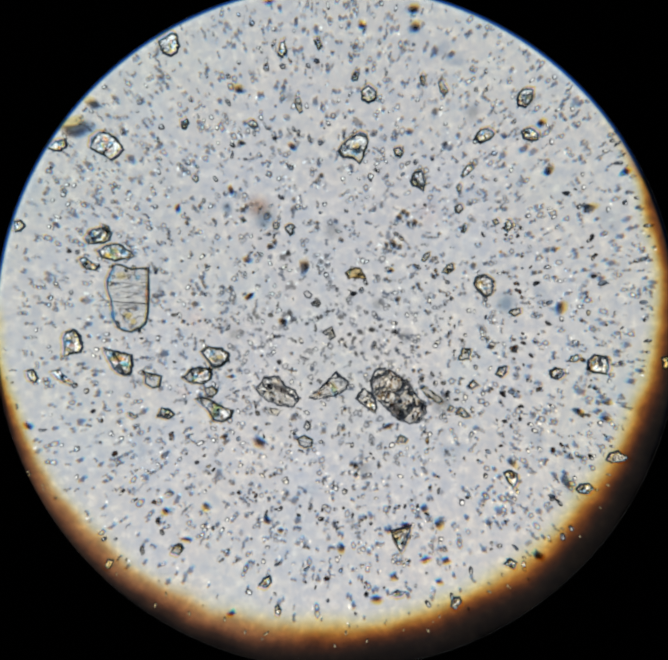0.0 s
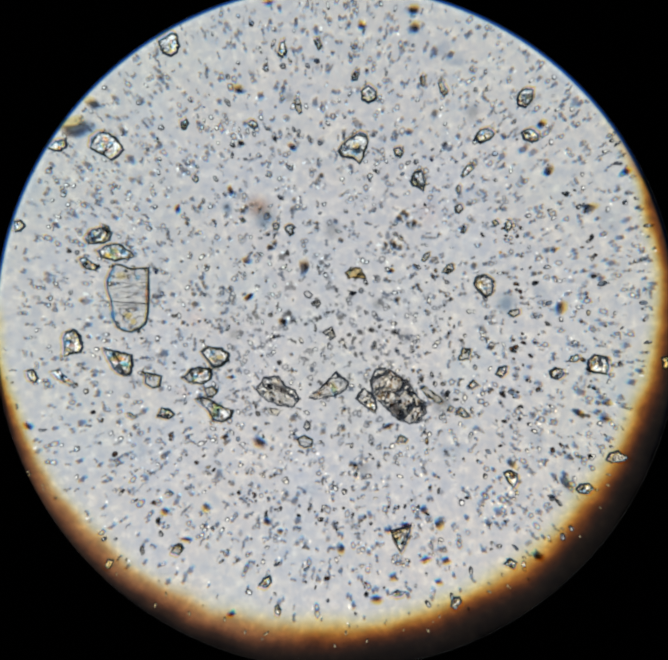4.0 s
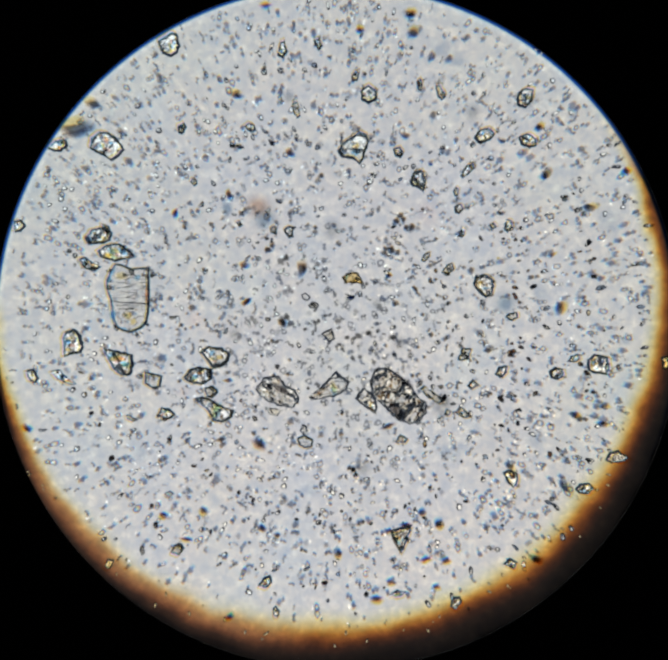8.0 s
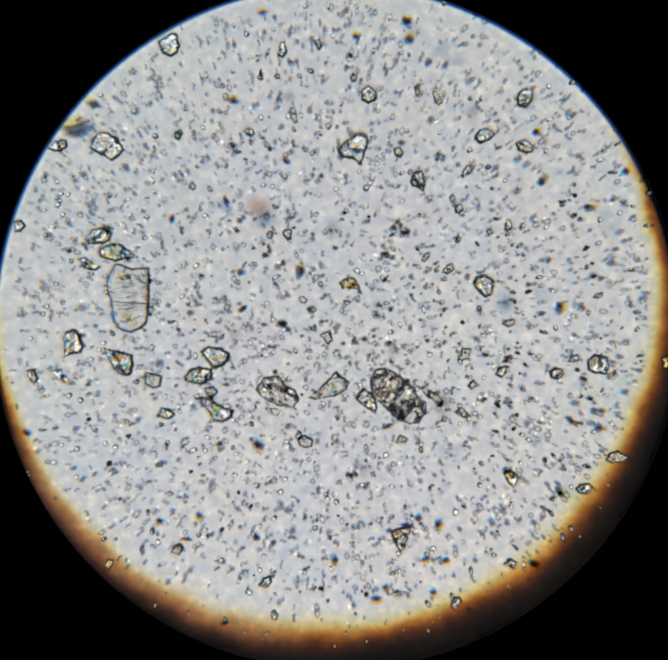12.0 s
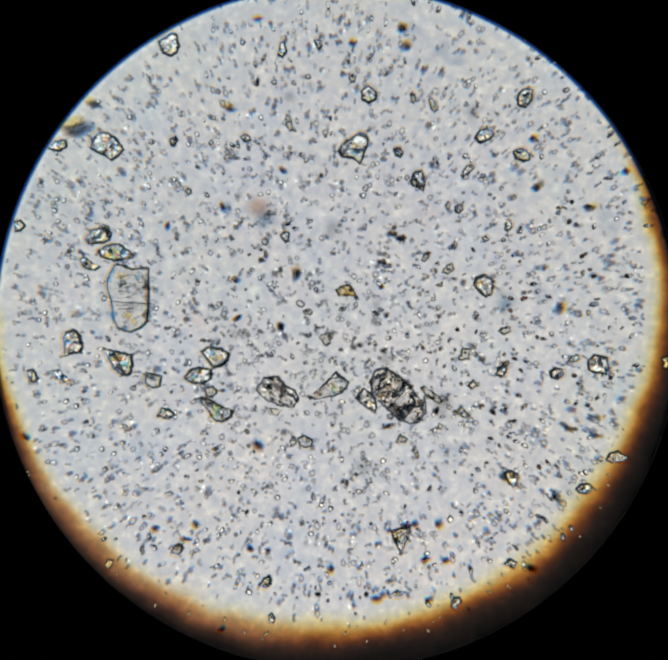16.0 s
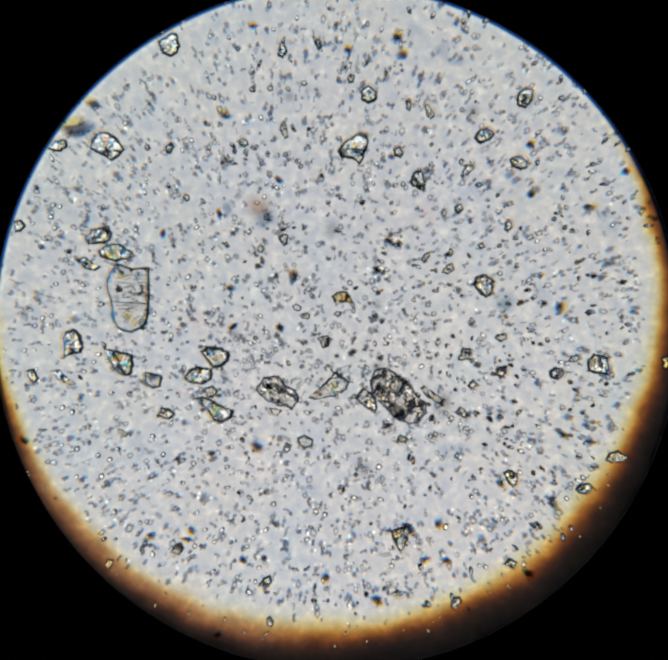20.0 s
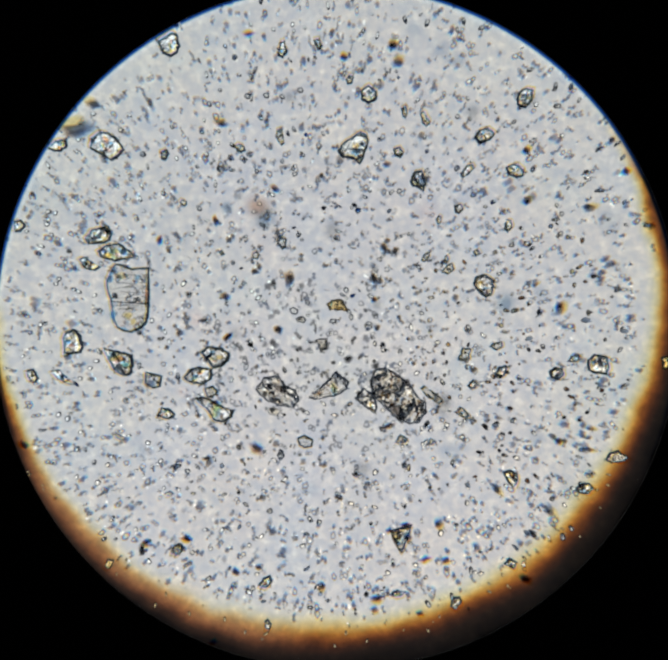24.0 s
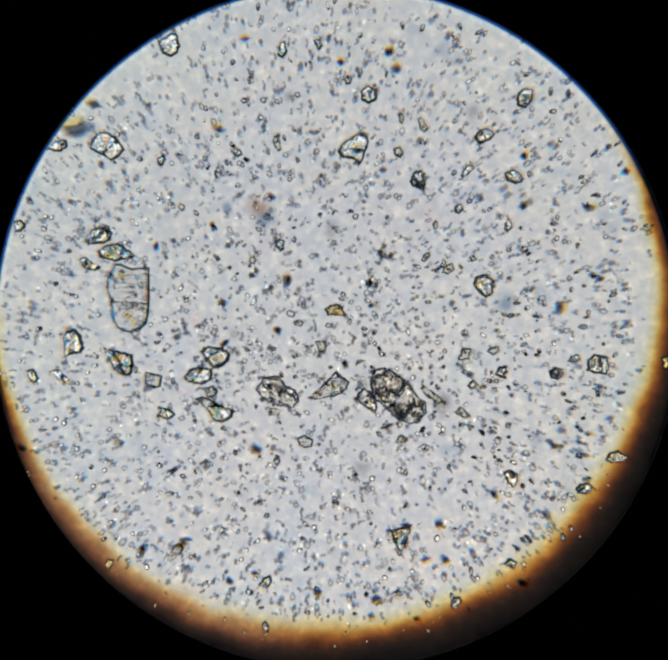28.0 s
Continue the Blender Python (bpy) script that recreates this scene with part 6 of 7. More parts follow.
flecks("blue_fleck", [(174.3, 120.0, 4.7), (169.8, 119.1, 3.1), (121.8, 136.5, 3.1), (-167.7, 96.0, 4.7), (-163.2, 91.5, 3.1), (-155.7, 97.5, 2.3), (-151.2, 100.5, 2.3), (-167.7, 81.0, 3.1), (-118.2, 94.5, 2.6), (-136.2, 76.5, 3.1), (-129.6, 75.0, 2.6), (-118.2, 49.5, 2.6), (-142.2, 57.0, 4.2), (-121.2, 25.5, 3.1), (-163.2, 9.0, 3.1), (-197.7, 4.5, 2.6), (-119.7, 6.0, 2.6), (-23.7, 93.0, 3.1), (-100.2, 34.5, 3.1), (42.3, 94.5, 3.7), (48.3, 109.5, 3.1), (64.8, 106.5, 2.6), (96.3, 100.5, 3.7), (115.8, 85.5, 3.7), (88.8, 72.0, 3.1), (63.3, 66.0, 3.7), (91.8, 40.5, 2.6), (106.8, 9.0, 3.1), (121.8, 108.0, 2.3), (129.3, 94.5, 3.1)], strewn)
flecks("blue_fleck", [(163.8, 96.0, 3.7), (142.8, 85.5, 3.7), (118.8, 85.5, 3.1), (172.8, 79.5, 4.2), (184.8, 78.0, 3.7), (205.8, 78.0, 4.7), (210.3, 72.0, 4.7), (204.3, 90.0, 3.1), (214.8, 85.5, 3.7), (139.8, 76.5, 3.1), (136.8, 67.5, 3.7), (148.8, 67.5, 2.3), (201.3, 66.0, 4.2), (118.8, 52.5, 3.7), (130.8, 53.4, 3.7), (150.3, 49.5, 2.3), (151.8, 57.0, 5.2), (192.3, 48.0, 5.2), (199.8, 57.0, 3.7), (175.8, 42.0, 3.1), (184.8, 37.5, 5.7), (189.3, 33.0, 4.7), (174.3, 25.5, 3.1), (220.8, 49.5, 3.7), (223.8, 32.1, 5.2), (214.8, 27.0, 3.7), (217.8, 19.5, 4.2), (151.8, 19.5, 3.7), (163.8, 25.5, 3.1), (175.8, 6.0, 3.7)], strewn)
flecks("blue_fleck", [(187.8, 6.0, 4.7), (195.3, 5.4, 3.7), (127.8, 6.0, 2.6), (202.8, 1.5, 2.6), (223.8, 15.0, 2.1), (-196.2, -19.5, 3.7), (-167.7, -30.0, 3.7), (-178.2, -24.0, 3.7), (-172.2, -4.5, 2.6), (-145.2, -10.5, 2.1), (-133.2, -19.5, 3.1), (-119.7, -16.5, 5.2), (-121.2, -22.5, 3.7), (-223.2, -54.0, 2.6), (-166.2, -45.0, 3.7), (-178.2, -64.5, 4.2), (-151.2, -52.5, 3.1), (-151.2, -64.5, 3.1), (-133.2, -57.0, 3.7), (-196.2, -69.0, 3.1), (-208.2, -85.5, 3.7), (-196.2, -86.1, 3.1), (-184.2, -85.5, 2.6), (-178.2, -91.5, 3.7), (-167.7, -91.5, 2.3), (-148.2, -88.5, 3.7), (-142.2, -90.0, 2.3), (-119.7, -94.5, 3.7), (-133.2, -103.5, 3.7), (-160.2, -106.5, 2.6)], strewn)
flecks("blue_fleck", [(-127.2, -100.5, 2.3), (-176.7, -105.0, 4.2), (-119.7, -79.5, 2.3), (-106.2, -18.0, 3.7), (-103.2, -70.5, 3.7), (-103.2, -75.0, 3.1), (-88.2, -75.0, 3.1), (-67.2, -76.5, 3.7), (-80.7, -100.5, 4.7), (-25.2, -117.0, 3.7), (-100.2, -115.5, 3.1), (-110.7, -120.0, 4.2), (-58.2, -120.0, 2.3), (100.8, -69.0, 3.1), (103.8, -93.0, 2.6), (55.8, -90.0, 3.1), (22.8, -109.5, 3.7), (112.8, -97.5, 3.1), (100.8, -111.0, 2.6), (109.8, -111.0, 3.7), (115.8, -103.5, 3.7), (91.8, -112.5, 3.7), (124.8, -6.0, 3.1), (120.3, -16.5, 2.3), (154.8, -18.0, 3.7), (168.3, -10.5, 3.7), (151.8, -28.5, 2.1), (136.8, -33.0, 3.7), (124.8, -43.5, 3.7), (129.3, -46.5, 3.7)], strewn)
flecks("blue_fleck", [(153.3, -46.5, 3.1), (151.8, -52.5, 2.3), (172.8, -43.5, 5.2), (184.8, -42.0, 4.2), (190.8, -48.0, 5.2), (199.8, -51.0, 2.3), (190.8, -61.5, 5.2), (139.8, -60.0, 5.2), (133.8, -58.5, 2.6), (130.8, -63.0, 3.1), (151.8, -66.0, 2.3), (124.8, -67.5, 2.6), (127.8, -76.5, 3.1), (127.8, -82.5, 4.2), (154.8, -87.0, 3.7), (169.8, -81.0, 3.7), (193.8, -76.5, 4.2), (166.8, -90.0, 2.6), (135.3, -96.0, 3.7), (154.8, -102.0, 3.7), (162.3, -100.5, 3.7), (130.8, -106.5, 3.1), (153.3, -117.0, 3.7), (124.8, -121.5, 3.7), (199.8, -16.5, 3.7), (208.8, -36.0, 4.7), (214.8, -28.5, 3.7), (217.8, -25.5, 2.3), (205.8, -10.5, 5.2), (208.8, -55.5, 2.3)], strewn)
flecks("blue_fleck", [(187.8, -67.5, 2.3), (-155.7, -138.0, 4.7), (-148.2, -133.5, 3.7), (-145.2, -138.0, 2.3), (-133.2, -150.0, 4.2), (-127.2, -152.1, 3.1), (-133.2, -163.5, 3.1), (-121.2, -165.0, 3.7), (-137.7, -144.0, 2.3), (-173.7, -129.0, 3.1), (-116.7, -177.0, 4.7), (-151.2, -160.5, 3.1), (-115.2, -153.0, 2.3), (-119.7, -139.5, 2.6), (-85.2, -139.5, 3.1), (-73.2, -142.5, 2.3), (-71.7, -134.1, 3.1), (-58.2, -163.5, 3.1), (-74.7, -157.5, 3.1), (-40.2, -165.0, 3.1), (-35.7, -148.5, 3.1), (-23.7, -148.5, 4.2), (-19.2, -168.0, 3.7), (-14.7, -168.0, 3.1), (-20.7, -174.0, 4.2), (-14.7, -174.0, 2.3), (-2.7, -169.5, 3.7), (-61.2, -183.0, 3.1), (-37.2, -190.5, 4.2), (-28.2, -202.5, 3.7)], strewn)
flecks("blue_fleck", [(-8.7, -204.0, 2.3), (-28.2, -120.0, 4.2), (-25.2, -133.5, 4.7), (-23.7, -124.5, 2.3), (-1.2, -115.5, 3.1), (-38.7, -121.5, 3.1), (-55.2, -117.0, 3.7), (-109.2, -117.0, 3.7), (-103.2, -172.5, 5.7), (-4.2, -190.5, 3.1), (1.8, -141.0, 2.3), (4.8, -144.0, 3.7), (4.8, -169.5, 3.7), (19.8, -132.0, 3.7), (25.8, -130.5, 3.7), (60.3, -130.5, 3.1), (25.8, -154.5, 4.2), (30.3, -150.0, 2.6), (34.8, -150.0, 2.3), (30.3, -160.5, 3.1), (52.8, -163.5, 3.1), (19.8, -177.0, 2.3), (28.8, -183.0, 3.7), (37.8, -184.5, 3.7), (52.8, -184.5, 4.2), (69.3, -186.0, 4.7), (10.8, -187.5, 3.7), (13.8, -193.5, 3.7), (91.8, -165.0, 2.6), (97.8, -175.5, 3.7)], strewn)
flecks("blue_fleck", [(84.3, -172.5, 3.1), (88.8, -183.0, 2.6), (108.3, -135.0, 3.1), (109.8, -138.0, 2.3), (115.8, -127.5, 4.7), (114.3, -135.0, 2.6), (93.3, -132.0, 4.2), (105.3, -154.5, 4.2), (37.8, -139.5, 3.7), (112.8, -120.0, 2.1), (94.8, -196.5, 2.3), (10.8, -208.5, 2.3), (132.3, -124.5, 2.6), (144.3, -127.5, 4.7), (151.8, -126.0, 3.7), (141.3, -145.5, 4.2), (147.3, -145.5, 3.1), (156.3, -139.5, 3.1), (127.8, -153.0, 3.7), (142.8, -156.0, 3.1), (136.8, -157.5, 3.1), (154.8, -115.5, 3.7), (121.8, -135.0, 2.6), (123.3, -117.0, 3.7)], strewn)
flecks("clear_bead", [(-161.7, 171.0, 4.2), (-170.7, 153.9, 3.7), (-47.7, 189.0, 4.2), (-58.2, 178.5, 3.7), (-94.2, 159.0, 3.2), (-79.2, 142.5, 4.8), (-71.7, 132.9, 3.2), (-28.2, 141.0, 3.7), (-41.7, 135.0, 3.7), (3.3, 162.0, 3.2), (30.3, 117.0, 3.7), (196.8, 138.9, 3.7), (123.3, 175.5, 3.2), (-190.2, 99.0, 3.2), (-187.2, 88.5, 3.7), (-128.7, 102.0, 3.2), (-119.7, 73.5, 3.7), (-200.7, 64.5, 4.2), (-181.2, 61.5, 4.8), (-122.7, 42.0, 3.7), (-125.7, 40.5, 3.2), (-125.7, 21.0, 4.8), (-209.7, 0.0, 3.7), (-46.2, 109.5, 3.7), (-38.7, 106.5, 3.7), (-25.2, 85.5, 3.2), (-52.2, 64.5, 2.6), (-58.2, 66.0, 3.2), (-94.2, 69.0, 3.2), (-43.2, 25.5, 3.7)], strewn)
flecks("clear_bead", [(-38.7, 24.9, 2.6), (-73.2, 28.5, 3.7), (-22.2, 61.5, 3.7), (-19.2, 63.0, 2.6), (-28.2, 72.0, 2.6), (-67.2, -4.5, 3.2), (6.3, 106.5, 3.7), (10.8, 91.5, 3.7), (4.8, 94.5, 2.6), (25.8, 108.0, 4.8), (30.3, 112.5, 3.7), (28.8, 88.5, 2.6), (43.8, 75.0, 3.7), (43.8, 67.5, 3.7), (22.8, 48.0, 3.7), (30.3, 34.5, 2.6), (13.8, 25.5, 4.8), (10.8, 22.5, 3.7), (39.3, 6.0, 2.1), (51.3, 10.5, 3.7), (57.3, 10.5, 3.7), (94.8, 13.5, 3.7), (28.8, 10.5, 3.2), (22.8, 12.0, 2.4), (124.8, 112.5, 3.7), (135.3, 105.0, 3.2), (175.8, 100.5, 3.7), (151.8, 85.5, 3.2), (154.8, 79.5, 3.7), (123.3, 64.5, 3.7)], strewn)
flecks("clear_bead", [(181.8, 66.0, 3.7), (144.3, 52.5, 2.6), (142.8, 33.0, 4.8), (159.3, 34.5, 3.7), (205.8, 28.5, 3.7), (130.8, 27.0, 3.7), (172.8, 16.5, 3.7), (-217.2, -16.5, 3.2), (-161.7, -7.5, 3.7), (-169.2, -18.0, 3.7), (-202.2, -36.0, 3.7), (-184.2, -51.0, 3.7), (-169.2, -57.0, 3.7), (-139.2, -51.0, 3.7), (-199.2, -81.0, 5.3), (-191.7, -81.0, 3.2), (-199.2, -93.0, 4.2), (-154.2, -87.0, 4.8), (-149.7, -76.5, 4.2), (-124.2, -94.5, 3.2), (-140.7, -105.0, 3.7), (-181.2, -103.5, 4.2), (-122.7, -120.0, 3.7), (-61.2, -16.5, 3.2), (-64.2, -24.0, 2.6), (-19.2, -15.0, 3.2), (-13.2, -13.5, 3.7), (-34.2, -25.5, 3.7), (-61.2, -55.5, 4.2), (-55.2, -54.0, 2.6)], strewn)
flecks("clear_bead", [(-67.2, -57.0, 3.7), (-65.7, -66.0, 3.2), (-85.2, -64.5, 2.6), (-94.2, -79.5, 5.3), (-64.2, -79.5, 3.7), (-88.2, -96.0, 3.2), (-34.8, -105.0, 4.2), (-37.2, -93.0, 2.6), (-8.7, -91.5, 4.8), (-10.2, -100.5, 3.7), (-91.2, -114.0, 3.2), (-115.2, -114.0, 3.2), (45.3, -15.0, 3.2), (55.8, -15.0, 3.7), (109.8, -27.0, 3.2), (82.8, -36.0, 3.7), (79.8, -45.0, 4.8), (105.3, -51.0, 4.8), (103.8, -58.5, 3.2), (16.8, -58.5, 4.2), (88.8, -66.0, 3.2), (82.8, -70.5, 3.2), (85.8, -76.5, 3.7), (64.8, -85.5, 2.6), (67.8, -91.5, 2.4), (45.3, -88.5, 4.2), (24.3, -102.0, 4.2), (106.8, -117.0, 4.2), (31.8, -82.5, 3.2), (25.8, -87.0, 2.4)], strewn)
flecks("clear_bead", [(40.8, -81.0, 4.8), (61.8, -76.5, 2.4), (142.8, -9.0, 3.7), (148.8, -9.0, 3.2), (118.8, -45.0, 4.8), (154.8, -64.5, 4.8), (136.8, -85.5, 3.7), (181.8, -88.5, 4.8), (175.8, -91.5, 3.7), (166.8, -109.5, 4.8), (129.3, -114.0, 3.7), (118.8, -118.5, 4.2), (201.3, -24.0, 3.7), (193.8, -36.0, 3.7), (220.8, -7.5, 3.7), (196.8, -67.5, 3.7), (-163.2, -142.5, 4.2), (-161.7, -147.0, 3.7), (-121.2, -142.5, 4.8), (-136.2, -121.5, 4.2), (-122.7, -121.5, 3.7), (-79.2, -141.0, 4.2), (-62.7, -169.5, 4.8), (-59.7, -184.5, 5.3), (-41.7, -186.0, 3.2), (-11.7, -199.5, 4.2), (-4.2, -126.0, 4.2), (-13.2, -181.5, 2.6), (9.3, -129.0, 4.2), (36.3, -126.0, 3.7)], strewn)
flecks("clear_bead", [(39.3, -120.0, 3.2), (49.8, -124.5, 3.2), (55.8, -126.0, 4.2), (24.3, -166.5, 3.7), (46.8, -163.5, 3.7), (24.3, -180.0, 3.2), (22.8, -186.0, 4.2), (96.3, -169.5, 4.2), (90.3, -121.5, 5.3), (75.3, -147.0, 4.2), (13.8, -151.5, 3.2), (82.8, -187.5, 3.7), (142.8, -138.0, 4.8), (160.8, -145.5, 4.8), (166.8, -139.5, 4.2), (136.8, -150.0, 3.2), (124.8, -165.0, 4.2), (133.8, -166.5, 3.7)], strewn)
flecks("dark_fleck", [(-139.2, 137.1, 2.6), (-70.2, 200.1, 3.1), (-13.2, 160.5, 5.2), (-85.2, 128.1, 3.1), (-58.8, 123.9, 2.3), (1.8, 123.0, 3.1), (70.8, 153.0, 4.2), (91.8, 148.5, 2.1), (34.8, 154.5, 2.3), (48.3, 127.5, 2.6), (24.3, 126.0, 2.1), (-143.7, 97.5, 2.1), (-133.2, 56.1, 2.6), (-127.2, 55.5, 2.1), (-94.2, 86.4, 3.1), (-103.2, 75.0, 2.6), (-62.7, 85.5, 3.7), (-53.7, 106.5, 3.1), (-28.2, 91.5, 2.6), (-11.7, 88.5, 2.3), (-10.2, 106.5, 4.2), (-16.2, 76.5, 2.1), (-43.2, 60.0, 4.2), (-46.2, 67.5, 2.6), (-56.7, 58.5, 2.1), (-89.7, 45.0, 3.1), (-91.2, 32.1, 3.7), (-98.7, 25.5, 2.6), (-97.2, 18.0, 4.2), (-112.2, 10.5, 3.7)], strewn)
flecks("dark_fleck", [(-106.2, 6.0, 2.6), (-47.7, 34.5, 2.1), (-56.7, 40.5, 2.1), (-55.2, 10.5, 3.7), (-44.7, 10.5, 3.1), (-31.2, 12.0, 3.7), (-10.2, 9.0, 3.1), (-2.7, 13.5, 3.1), (-11.7, 21.0, 3.1), (-10.2, 46.5, 3.7), (-34.2, 52.5, 4.7), (-11.7, 73.5, 3.7), (-10.2, 40.5, 2.1), (-67.2, 4.5, 2.1), (-89.7, 6.0, 2.3), (-82.2, 1.5, 2.3), (-40.2, -4.5, 3.1), (-19.2, 4.5, 2.1), (-13.2, 1.5, 2.6), (33.3, 87.0, 2.1), (46.8, 81.0, 5.2), (51.3, 81.0, 3.1), (54.3, 75.0, 4.2), (72.3, 99.0, 3.7), (75.3, 91.5, 2.6), (82.8, 81.0, 3.1), (94.8, 88.5, 2.3), (73.8, 67.5, 2.1), (36.3, 58.5, 4.2), (43.8, 59.4, 4.7)], strewn)
flecks("dark_fleck", [(52.8, 57.6, 2.1), (4.8, 63.0, 2.6), (52.8, 45.0, 2.3), (70.2, 49.5, 3.7), (72.3, 39.0, 2.3), (97.8, 45.0, 3.7), (37.8, 35.1, 2.6), (55.8, 30.0, 2.1), (60.3, 30.0, 3.7), (64.8, 13.5, 2.6), (82.8, 22.5, 2.6), (4.8, 9.0, 3.7), (33.3, 3.0, 2.6), (42.3, -1.5, 3.7), (69.3, 1.5, 3.1), (18.3, -1.5, 4.2), (10.8, -3.0, 2.6), (4.8, 4.5, 2.3), (169.8, 99.0, 2.1), (157.8, 73.5, 2.3), (142.8, 40.5, 4.2), (169.8, 40.5, 2.3), (132.3, 43.5, 2.1), (141.3, 10.5, 2.3), (223.8, 73.5, 2.6), (225.3, 58.5, 2.3), (-92.7, -7.5, 2.3), (-112.2, -22.5, 2.3), (-73.2, -28.5, 2.1), (-50.7, -18.0, 2.3)], strewn)
flecks("dark_fleck", [(-41.7, -4.5, 2.3), (-28.2, -7.5, 2.3), (-29.7, -16.5, 2.1), (-4.2, -10.5, 2.3), (-38.7, -22.5, 3.7), (-40.2, -28.5, 2.3), (-28.2, -28.5, 2.6), (-10.2, -36.0, 2.6), (-4.2, -37.5, 2.1), (-16.2, -37.5, 2.3), (-68.7, -43.5, 2.1), (-82.2, -42.0, 2.6), (-53.7, -58.5, 3.7), (-46.2, -66.0, 2.1), (-55.2, -69.0, 2.6), (-28.2, -61.5, 3.7), (-76.2, -76.5, 4.7), (-49.2, -75.0, 2.3), (-97.2, -93.0, 2.6), (-61.2, -100.5, 2.1), (-49.2, -100.5, 2.6), (-43.2, -102.0, 3.1), (-7.2, -70.5, 4.2), (-7.2, -106.5, 2.6), (-1.2, -75.0, 2.1), (-47.7, -114.0, 2.6), (4.8, -7.5, 2.6), (13.8, -7.5, 3.1), (19.8, -16.5, 2.3), (15.3, -16.5, 3.1)], strewn)
flecks("dark_fleck", [(24.3, -27.0, 2.3), (30.3, -19.5, 2.6), (37.8, -7.5, 2.3), (58.8, -12.0, 2.1), (79.8, -4.5, 2.6), (81.3, -9.0, 2.6), (90.3, -7.5, 2.6), (109.8, -12.0, 3.7), (100.8, -18.0, 2.6), (114.3, -16.5, 2.3), (88.8, -36.0, 3.1), (76.8, -37.5, 3.1), (109.8, -42.0, 3.1), (55.8, -28.5, 2.3), (60.3, -28.5, 2.3), (61.8, -34.5, 2.3), (6.3, -69.0, 3.7), (10.8, -73.5, 2.1), (100.8, -76.5, 2.3), (108.3, -85.5, 3.7), (31.8, -94.5, 2.6), (13.8, -94.5, 3.7), (10.8, -100.5, 2.1), (57.3, -100.5, 3.1), (70.8, -102.0, 3.1), (73.8, -103.5, 2.3), (67.8, -111.0, 3.1), (13.8, -111.0, 2.6), (7.8, -55.5, 2.3), (127.8, -15.0, 2.3)], strewn)
flecks("dark_fleck", [(129.3, -27.0, 3.1), (144.3, -37.5, 3.7), (174.3, -58.5, 5.2), (150.3, -57.0, 3.7), (-127.2, -127.5, 2.1), (-62.7, -150.0, 3.7), (-58.2, -147.0, 2.1), (-79.2, -162.0, 2.3), (-16.2, -124.5, 2.6), (-11.7, -130.5, 3.1), (-11.7, -136.5, 2.1), (-19.2, -153.0, 3.1), (-11.7, -154.5, 2.3), (-88.2, -180.0, 2.3), (16.8, -142.5, 2.3), (13.8, -120.0, 2.3), (60.3, -138.0, 2.3), (51.3, -180.0, 3.1), (52.8, -145.5, 3.7), (43.8, -160.5, 3.1)], strewn)
flecks("amber_bead", [(-125.7, -193.5, 2.6), (-118.2, -186.0, 2.3), (-101.7, -199.5, 2.6), (-47.7, -213.6, 3.1), (-50.7, -217.5, 1.6), (66.3, -211.5, 2.1), (184.8, -112.5, 2.3)], strewn)

# bright specks on the amber rim
rim_specks = random.Random(41)
rows = []
for _ in range(34):
    a, r = rim_specks.uniform(-2.95, -0.35), rim_specks.uniform(226, 243)
    rows.append((-5.3 + r * math.cos(a), 18.9 + r * math.sin(a), rim_specks.uniform(1.2, 2.6)))
flecks("amber_bead", rows, rim_specks)

# flecks that the liquid brings in from the upper rim
for kind, count, sizes in (("blue_fleck", 34, (2.4, 5.0)), ("grey_fleck", 26, (2.2, 3.6)), ("clear_bead", 22, (2.6, 4.6)), ("dark_fleck", 8, (2.0, 3.2))):
    incoming(kind, count, sizes, strewn)

# soft dust smudges
smudge(-53.4, 86.7, 14.0, "o", "soft tawny dust smudge on the slide")
smudge(-48.6, 78.3, 13.5, "d", "soft dark bluish dust smudge on the slide")
smudge(-75.3, 85.5, 8.1, "d", "soft dark bluish dust smudge on the slide")
smudge(120.6, 18.9, 12.4, "d", "soft dark bluish dust smudge on the slide")
smudge(49.8, -4.5, 8.6, "n", "soft grey dust smudge on the slide", shift=(-29.0, -34.0))
smudge(75.6, -54.0, 13.5, "n", "soft grey dust smudge on the slide")
smudge(78.0, -49.5, 9.2, "n", "soft grey dust smudge on the slide")
smudge(141.3, -76.5, 12.4, "b", "soft bluish dust smudge on the slide")
smudge(-1.2, 70.5, 10.8, "n", "soft grey dust smudge on the slide")
smudge(76.8, 197.1, 16.2, "b", "soft bluish dust smudge on the slide")
smudge(55.8, 211.5, 12.4, "b", "soft bluish dust smudge on the slide")
smudge(30.3, 18.0, 7.0, "n", "soft grey dust smudge on the slide")
smudge(145.8, 25.5, 10.8, "b", "soft bluish dust smudge on the slide")
smudge(-70.2, -3.0, 8.1, "n", "soft grey dust smudge on the slide")
smudge(-97.2, 7.5, 10.8, "p", "faint pinkish dust smudge on the slide")
smudge(-136.2, -85.5, 10.8, "b", "soft bluish dust smudge on the slide")
smudge(82.8, -85.5, 13.5, "b", "soft bluish dust smudge on the slide")
smudge(-16.2, -112.5, 10.8, "b", "soft bluish dust smudge on the slide")
smudge(193.8, 76.5, 16.2, "b", "soft bluish dust smudge on the slide")
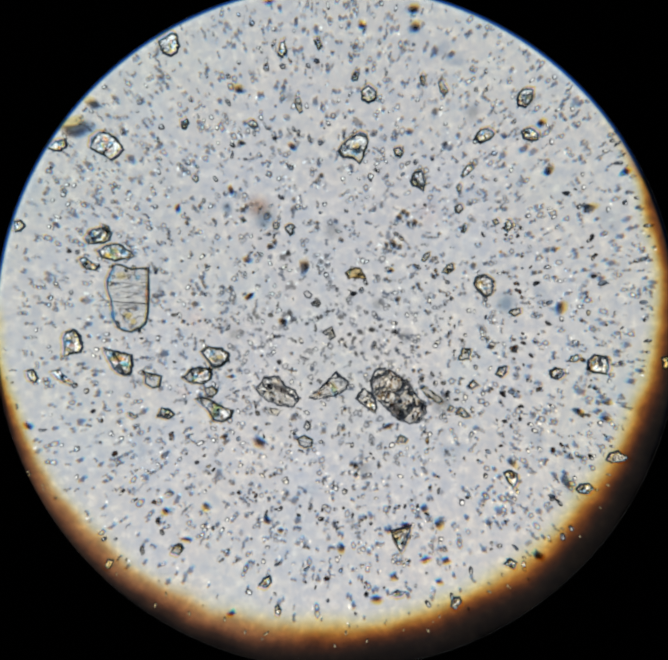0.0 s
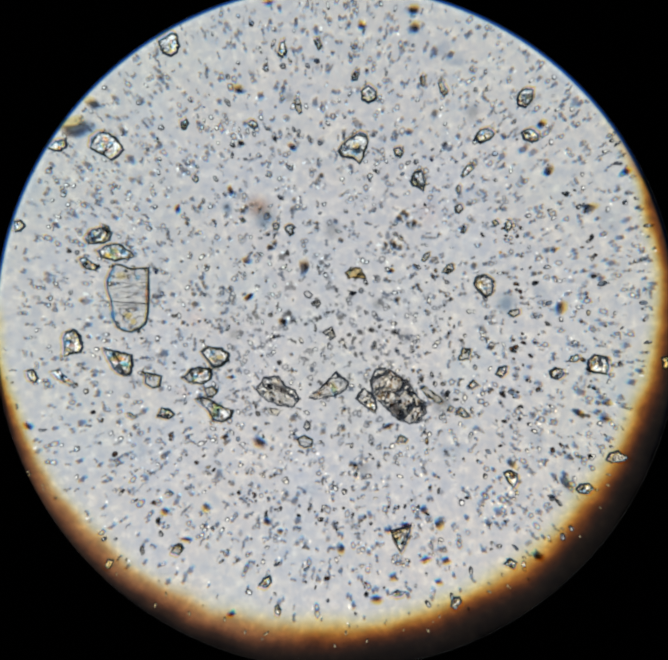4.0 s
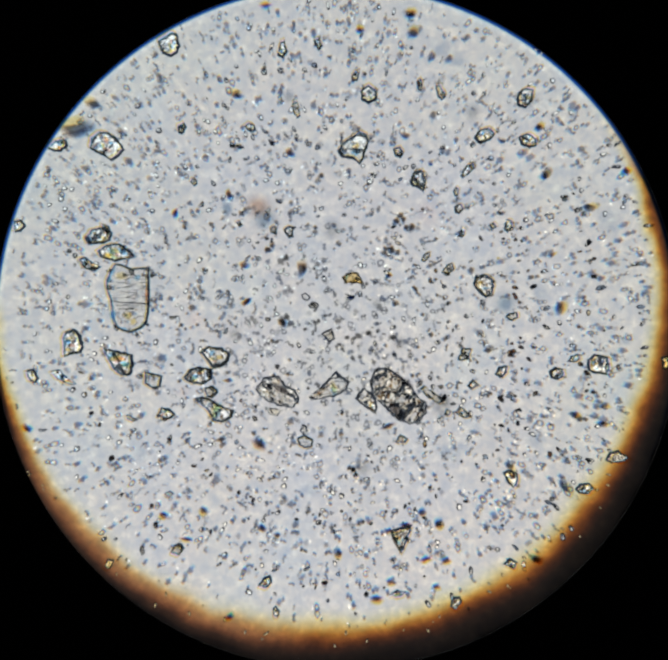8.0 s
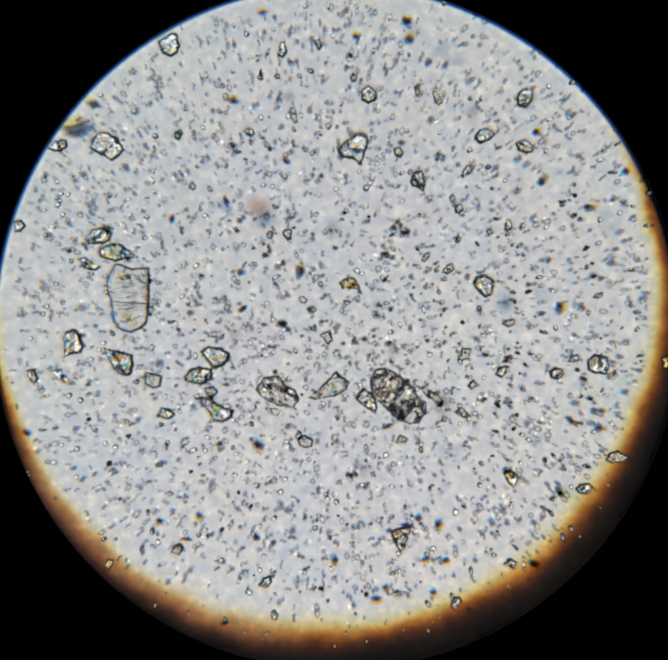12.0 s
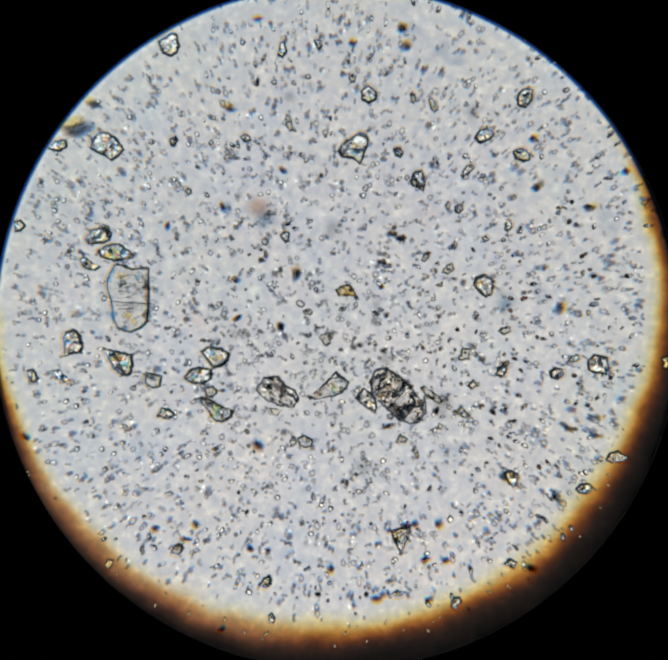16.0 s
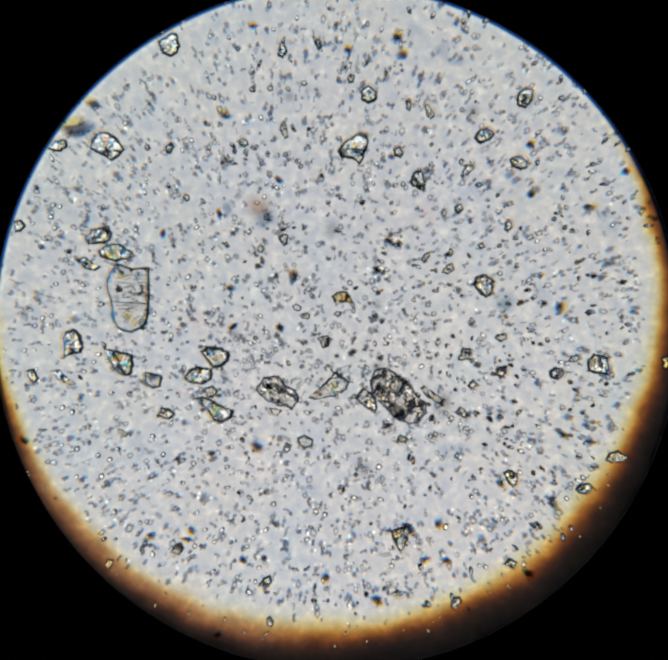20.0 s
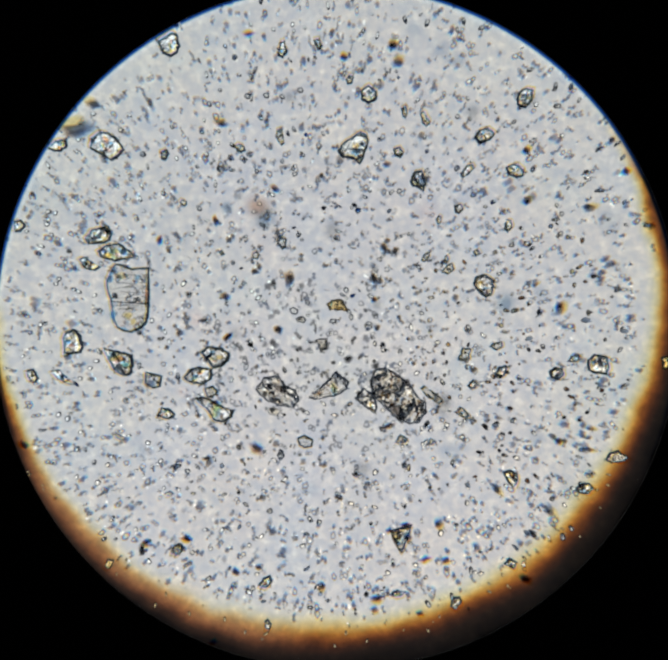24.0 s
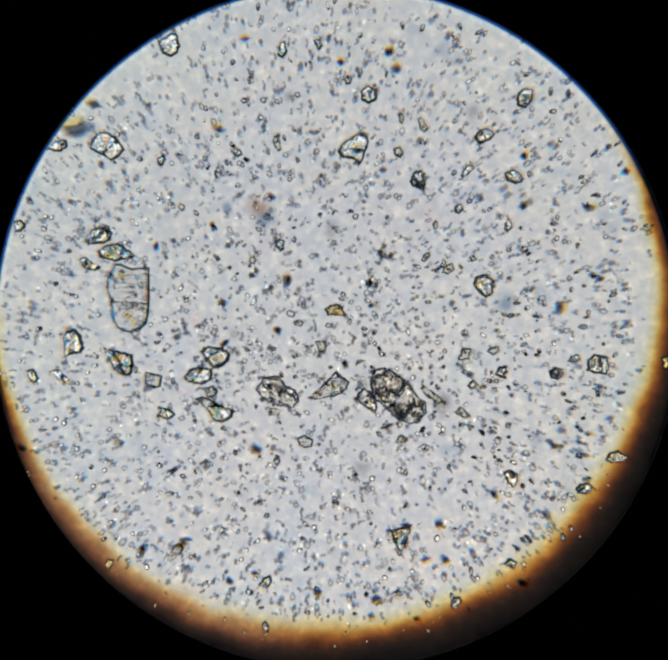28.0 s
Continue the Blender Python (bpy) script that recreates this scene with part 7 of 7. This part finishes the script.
smudge(136.8, 162.0, 10.8, "n", "soft grey dust smudge on the slide")
smudge(-157.2, 151.5, 8.1, "b", "soft bluish dust smudge on the slide")
smudge(97.8, 153.0, 9.7, "n", "soft grey dust smudge on the slide")
smudge(66.3, 82.5, 16.0, "p", "faint pinkish dust smudge on the slide")
smudge(205.8, -7.5, 6.5, "b", "soft bluish dust smudge on the slide")
smudge(-31.2, 163.5, 8.1, "n", "soft grey dust smudge on the slide")
smudge(19.8, -97.5, 10.8, "n", "soft grey dust smudge on the slide")
smudge(-67.2, 94.5, 5.4, "n", "soft grey dust smudge on the slide")
smudge(163.8, -112.5, 9.7, "b", "soft bluish dust smudge on the slide")
smudge(87.3, 189.0, 10.8, "b", "soft bluish dust smudge on the slide")
smudge(-106.2, -43.5, 8.1, "p", "faint pinkish dust smudge on the slide")

# fine dust, past counting
for i in range(6):
    fine_dust("fine_grey_dust", 135, (2.2, 5.0), "grey_fleck", 100 + i, True, "fine pale grey dust adrift in the liquid")
    fine_dust("fine_ringed_dust", 80, (3.0, 5.6), "clear_bead", 700 + i, i > 0, "fine clear dust with painted soft grey rims")
    fine_dust("fine_blue_dust", 90, (2.4, 5.4), "blue_fleck", 200 + i, True, "fine blue-grey dust adrift in the liquid")
    fine_dust("fine_clear_dust", 100, (2.2, 4.6), "clear_bead", 300 + i, i > 0, "fine clear dust in the liquid", False)
    fine_dust("fine_faint_dust", 260, (2.2, 5.2), "faint_fleck", 500 + i, i > 0, "fine faint dust that mottles the liquid")
    fine_dust("fine_dark_dust", 20, (1.8, 3.4), "dark_fleck", 400 + i, i > 0, "fine black dust in the liquid")


def motions():
    rnd = random.Random(77)
    for ob, dx, dy, turn, stir in MOVERS:
        x, y, z = ob.location
        a = math.degrees(ob.rotation_euler.z)
        rows = []
        for t, f in FLOW:
            s = stir * min(1.0, t)
            rows.append((t, pose(x + (dx * f + rnd.gauss(0, s)) * MM, y + (dy * f + rnd.gauss(0, s)) * MM, z, 0, 0, a + turn * f)))
        walk(ob, rows)


motions()
